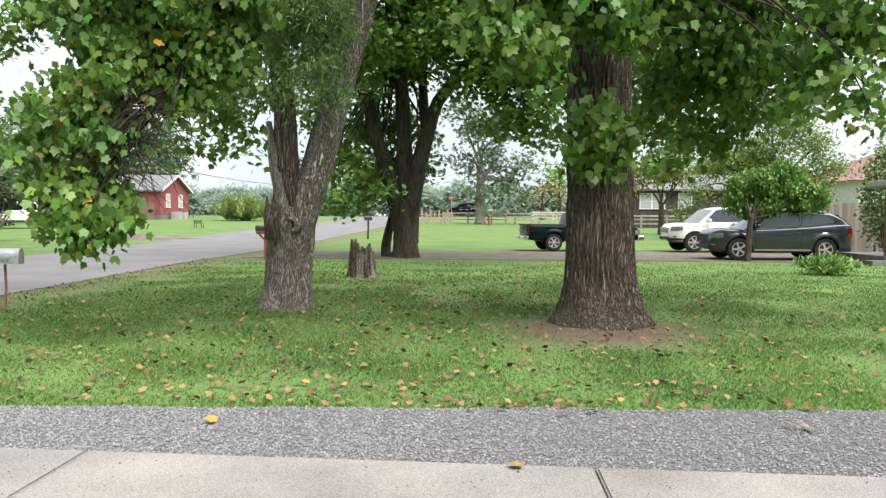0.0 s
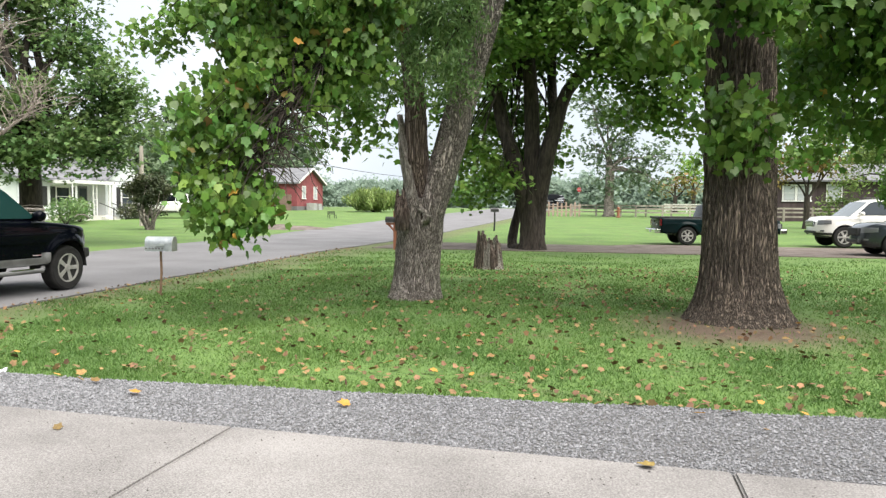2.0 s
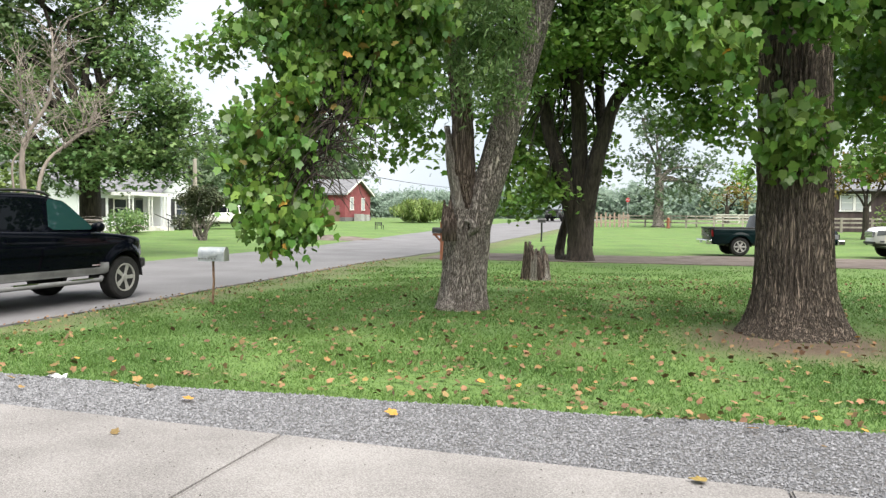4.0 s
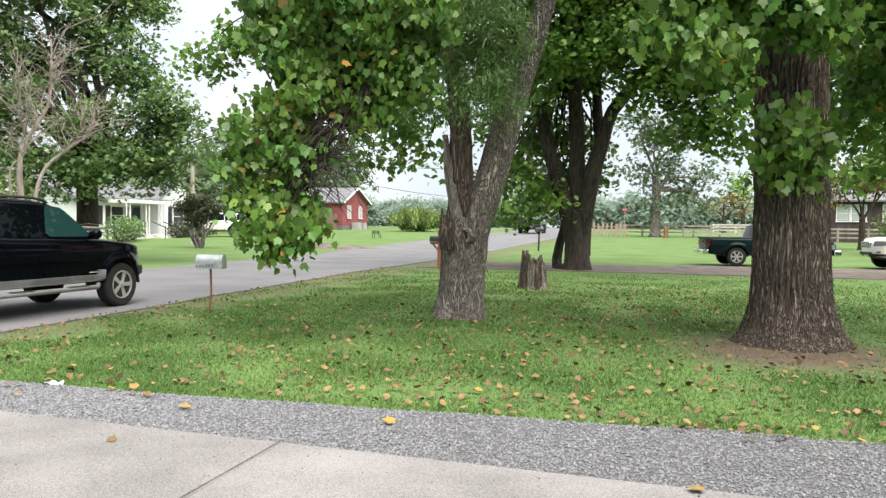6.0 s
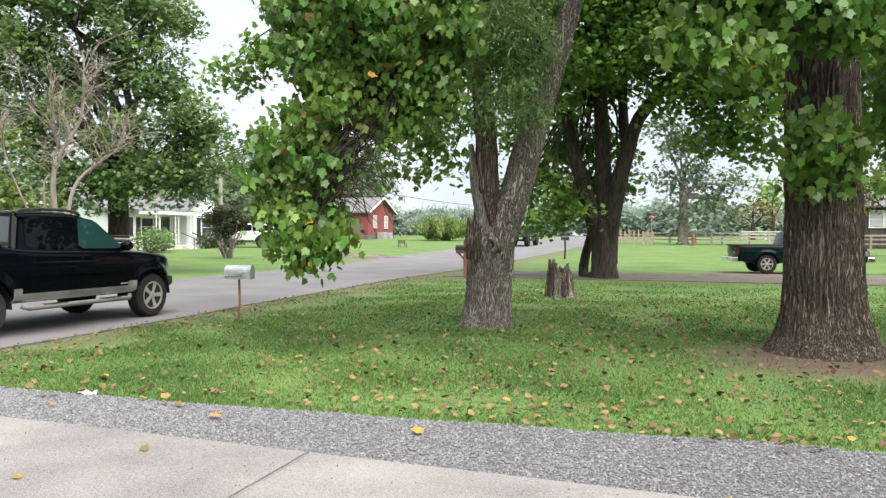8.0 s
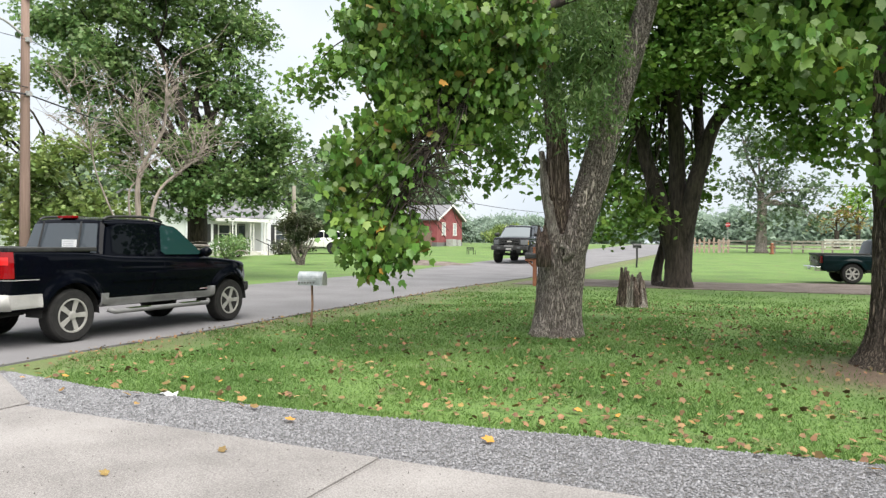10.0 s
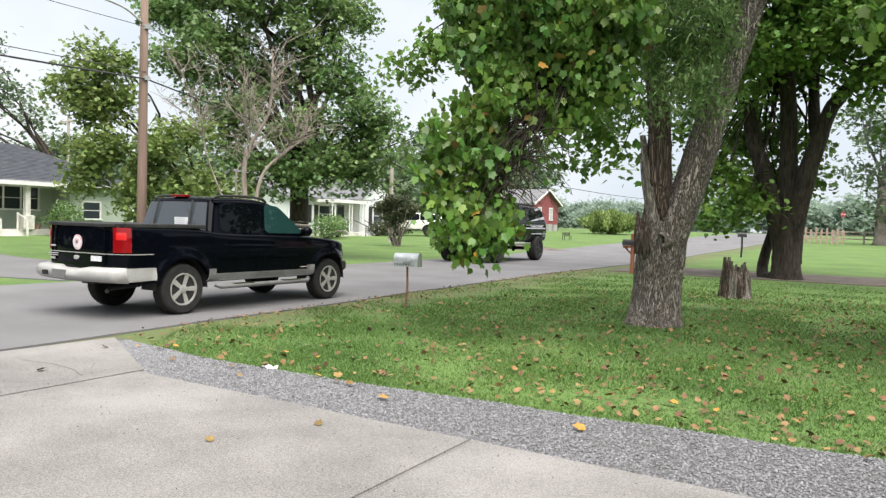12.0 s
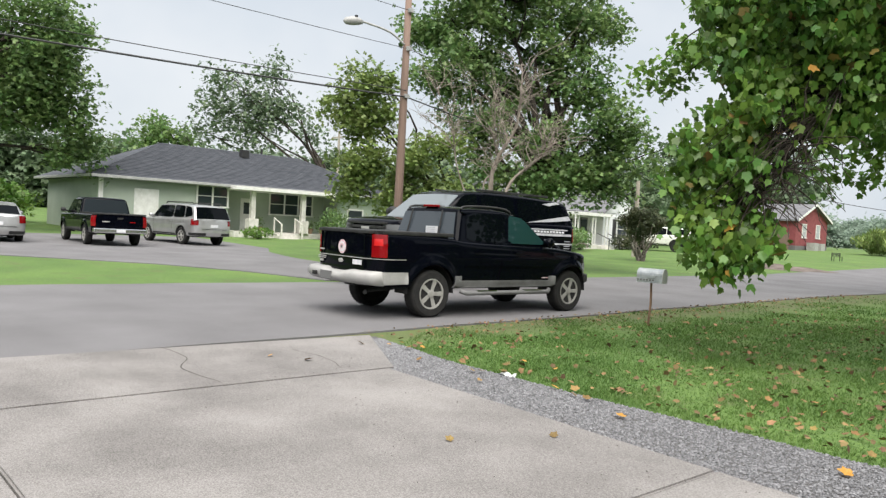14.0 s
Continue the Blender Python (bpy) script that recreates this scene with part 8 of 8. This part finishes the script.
dx, dy = (-17.86, 39.68)
dirt_mound(dx, dy, 3.2, 1.6, 0.35)

far_woods("far_woods", belt(13, 26, 260, 14, 6.2, 4.2, 1), "hazed_green", 0.9, 200, "hazy grey-green woods beyond the field", 81)
far_woods("far_woods", belt(-9, 12, 190, 10, 5, 4, 2), "hazed_green", 1.1, 90, "hazy grey-green trees beyond the junction", 82)
far_woods("near_woods", belt(-42, -12, 120, 22, 6, 3.6, 3), "leaf_gray", 0.85, 60, "green trees beyond the paddock", 83)
far_woods("near_woods", belt(26, 92, 110, 40, 7, 4, 4), "leaf_gray", 0.85, 60, "green trees behind the houses", 84)
# Belt at the viewer's back, out of view, added to darken the cars' reflections.
far_woods("near_woods", belt(92, 318, 70, 80, 10, 4, 5), "leaf_gray", 1.1, 24, "unseen green trees added behind the driveway", 85)


# ---- fallen leaves ----
def litter():
    rng = np.random.default_rng(91)
    protos = []
    for j, (outline, mt) in enumerate(((LOBED, "leaf_fallen"), (LOBED, "leaf_fallen"), (LOBED, "leaf_yellow"))):
        bm = bmesh.new()
        vs = [bm.verts.new((x, y - 0.4, 0.10 * abs(x) * (1 if j else 2.2) + 0.12 * (y - 0.4) ** 2)) for x, y in outline]
        c = bm.verts.new((0, 0, 0.0))
        for i in range(len(vs)):
            bm.faces.new((c, vs[i], vs[(i + 1) % len(vs)]))
        me = bpy.data.meshes.new("fallen_leaf")
        bm.to_mesh(me)
        bm.free()
        me.materials.append(M[mt])
        protos.append(me)

    def place(x, y, z, j, s):
        ob = new("fallen_leaf", protos[j])
        ob.matrix_basis = pose(x, y, z, rng.uniform(-25, 25), rng.uniform(-25, 25), rng.uniform(0, 360)) @ Matrix.Scale(s, 4)
        tagged(ob, "curled yellow fallen leaf" if j == 2 else "curled brown-orange fallen leaf", "leaf", "fallen leaves")
    n = 0
    while n < 250:
        x, y = rng.uniform(-8, 5.5), 5.5 + 7.5 * rng.uniform(0, 1) ** 1.3
        if x < -7.2 or rng.uniform() > 0.35 + 0.65 * math.exp(-((x - 0.3) / 3.2) ** 2):
            continue
        place(x, y, 0.035, 2 if rng.uniform() < 0.12 else int(rng.integers(0, 2)), rng.uniform(0.035, 0.075))
        n += 1
    for n in range(50):
        x = rng.uniform(-7, 5)
        y = lawn_edge(x) - abs(rng.normal(0, 0.28)) + 0.06 if n < 38 else rng.uniform(2.4, 4.4)
        place(x, max(y, 1.0), 0.045, 2 if rng.uniform() < 0.3 else int(rng.integers(0, 2)), rng.uniform(0.05, 0.09))
    m = 2900
    x, y = rng.normal(-0.8, 4.2, m), 5.5 + 13 * rng.uniform(0, 1, m) ** 1.3
    k = (x > -7.6) & (y > 5.45 + 0.06 * x)
    c = np.stack([x[k], y[k], np.full(k.sum(), 0.03)], 1)
    me = leaf_mesh("leaf_litter", c, 0.055, LOBED, "leaf_brown", None, "scattered small dry leaves on the lawn", 0, rng, True)
    tagged(me, category="leaves", kind="stuff")


litter()


def grit():
    """Loose chips strayed onto the concrete and dry bits along the road's edge."""
    rng = np.random.default_rng(97)
    n = 600
    x = rng.uniform(-7.3, 6.0, n)
    y = np.array([conc_edge(a) for a in x]) - np.abs(rng.normal(0, 1.0, n)) - 0.01
    s = rng.uniform(0.002, 0.007, n)
    base = np.array([(1, 0, 0), (0, 1, 0), (-1, 0, 0), (0, -1, 0), (0, 0, 0.8), (0.2, 0.1, -0.5)], float)
    v = base[None] * s[:, None, None] * rng.uniform(0.6, 1.3, (n, 6, 1)) + np.stack([x, y, 0.031 + s * 0.3], 1)[:, None, :]
    tri = np.array([(0, 1, 4), (1, 2, 4), (2, 3, 4), (3, 0, 4), (1, 0, 5), (2, 1, 5), (3, 2, 5), (0, 3, 5)])
    ob = raw("stray_gravel", v.reshape(-1, 3), (tri[None] + (np.arange(n) * 6)[:, None, None]).reshape(-1, 3), "joint", label="dark grit strewn over the concrete")
    tagged(ob, category="gravel", kind="stuff")
    m = 750
    y = rng.uniform(5.6, 24, m)
    x = -7.68 - 0.055 * np.clip(y - 3, 0, 18) + np.abs(rng.normal(0, 0.45, m)) - 0.05
    ob = leaf_mesh("verge_litter", np.stack([x, y, np.full(m, 0.03)], 1), 0.038, LOBED, "leaf_brown", None, "dry leaf bits along the road edge", 0, rng, True)
    tagged(ob, category="leaves", kind="stuff")


grit()


# ---- what moves ----
def motions():
    """The lifted wagon turns in from the cross road and drives along the road towards the viewer."""
    way = [(0, -2.4, 122.0, 180), (0.5, -3.6, 122.0, 180), (1, -5.0, 121.8, 184), (1.5, -7.2, 121.2, 200), (2, -9.6, 119.2, 232), (2.5, -11.6, 115.0, 252), (3, -12.6, 109.5, 262),
           (4, -12.8, 99.0, 268), (5.5, -12.6, 85.5, 270), (6, -12.9, 81.4, 270), (6.5, -13.3, 77.4, 270), (7, -13.4, 73.2, 270), (8, -13.6, 64.8, 270), (9, -13.7, 56.3, 272), (9.5, -13.75, 51.5, 273),
           (10, -13.8, 45.0, 273), (10.5, -13.3, 39.6, 273), (11, -13.15, 34.6, 273), (11.5, -13.2, 30.5, 272), (12, -13.4, 26.9, 271), (12.5, -13.55, 23.1, 271), (13, -13.6, 19.4, 272), (13.5, -13.55, 16.0, 272), (14, -13.5, 12.4, 271)]
    rows = []
    for t, x, y, a in way:
        rows.append((t, pose(x, y, rise(x, y) + (0.012 if rise(x, y) < 1.2 else 0.02), 0, 0, a)))
    walk(LIFTED, rows)
    steps = 210
    ts = [i * 14.0 / steps for i in range(steps + 1)]
    xs = np.interp(ts, [w[0] for w in way], [w[1] for w in way])
    ys = np.interp(ts, [w[0] for w in way], [w[2] for w in way])
    run = np.concatenate([[0], np.cumsum(np.hypot(np.diff(xs), np.diff(ys)))])
    for wheel_part in LIFTED_WHEELS:
        at = wheel_part.location.copy()
        walk(wheel_part, [(t, pose(at.x, at.y, at.z, 0, math.degrees(d / 0.5) % 360, 0)) for t, d in zip(ts, run)])


motions()
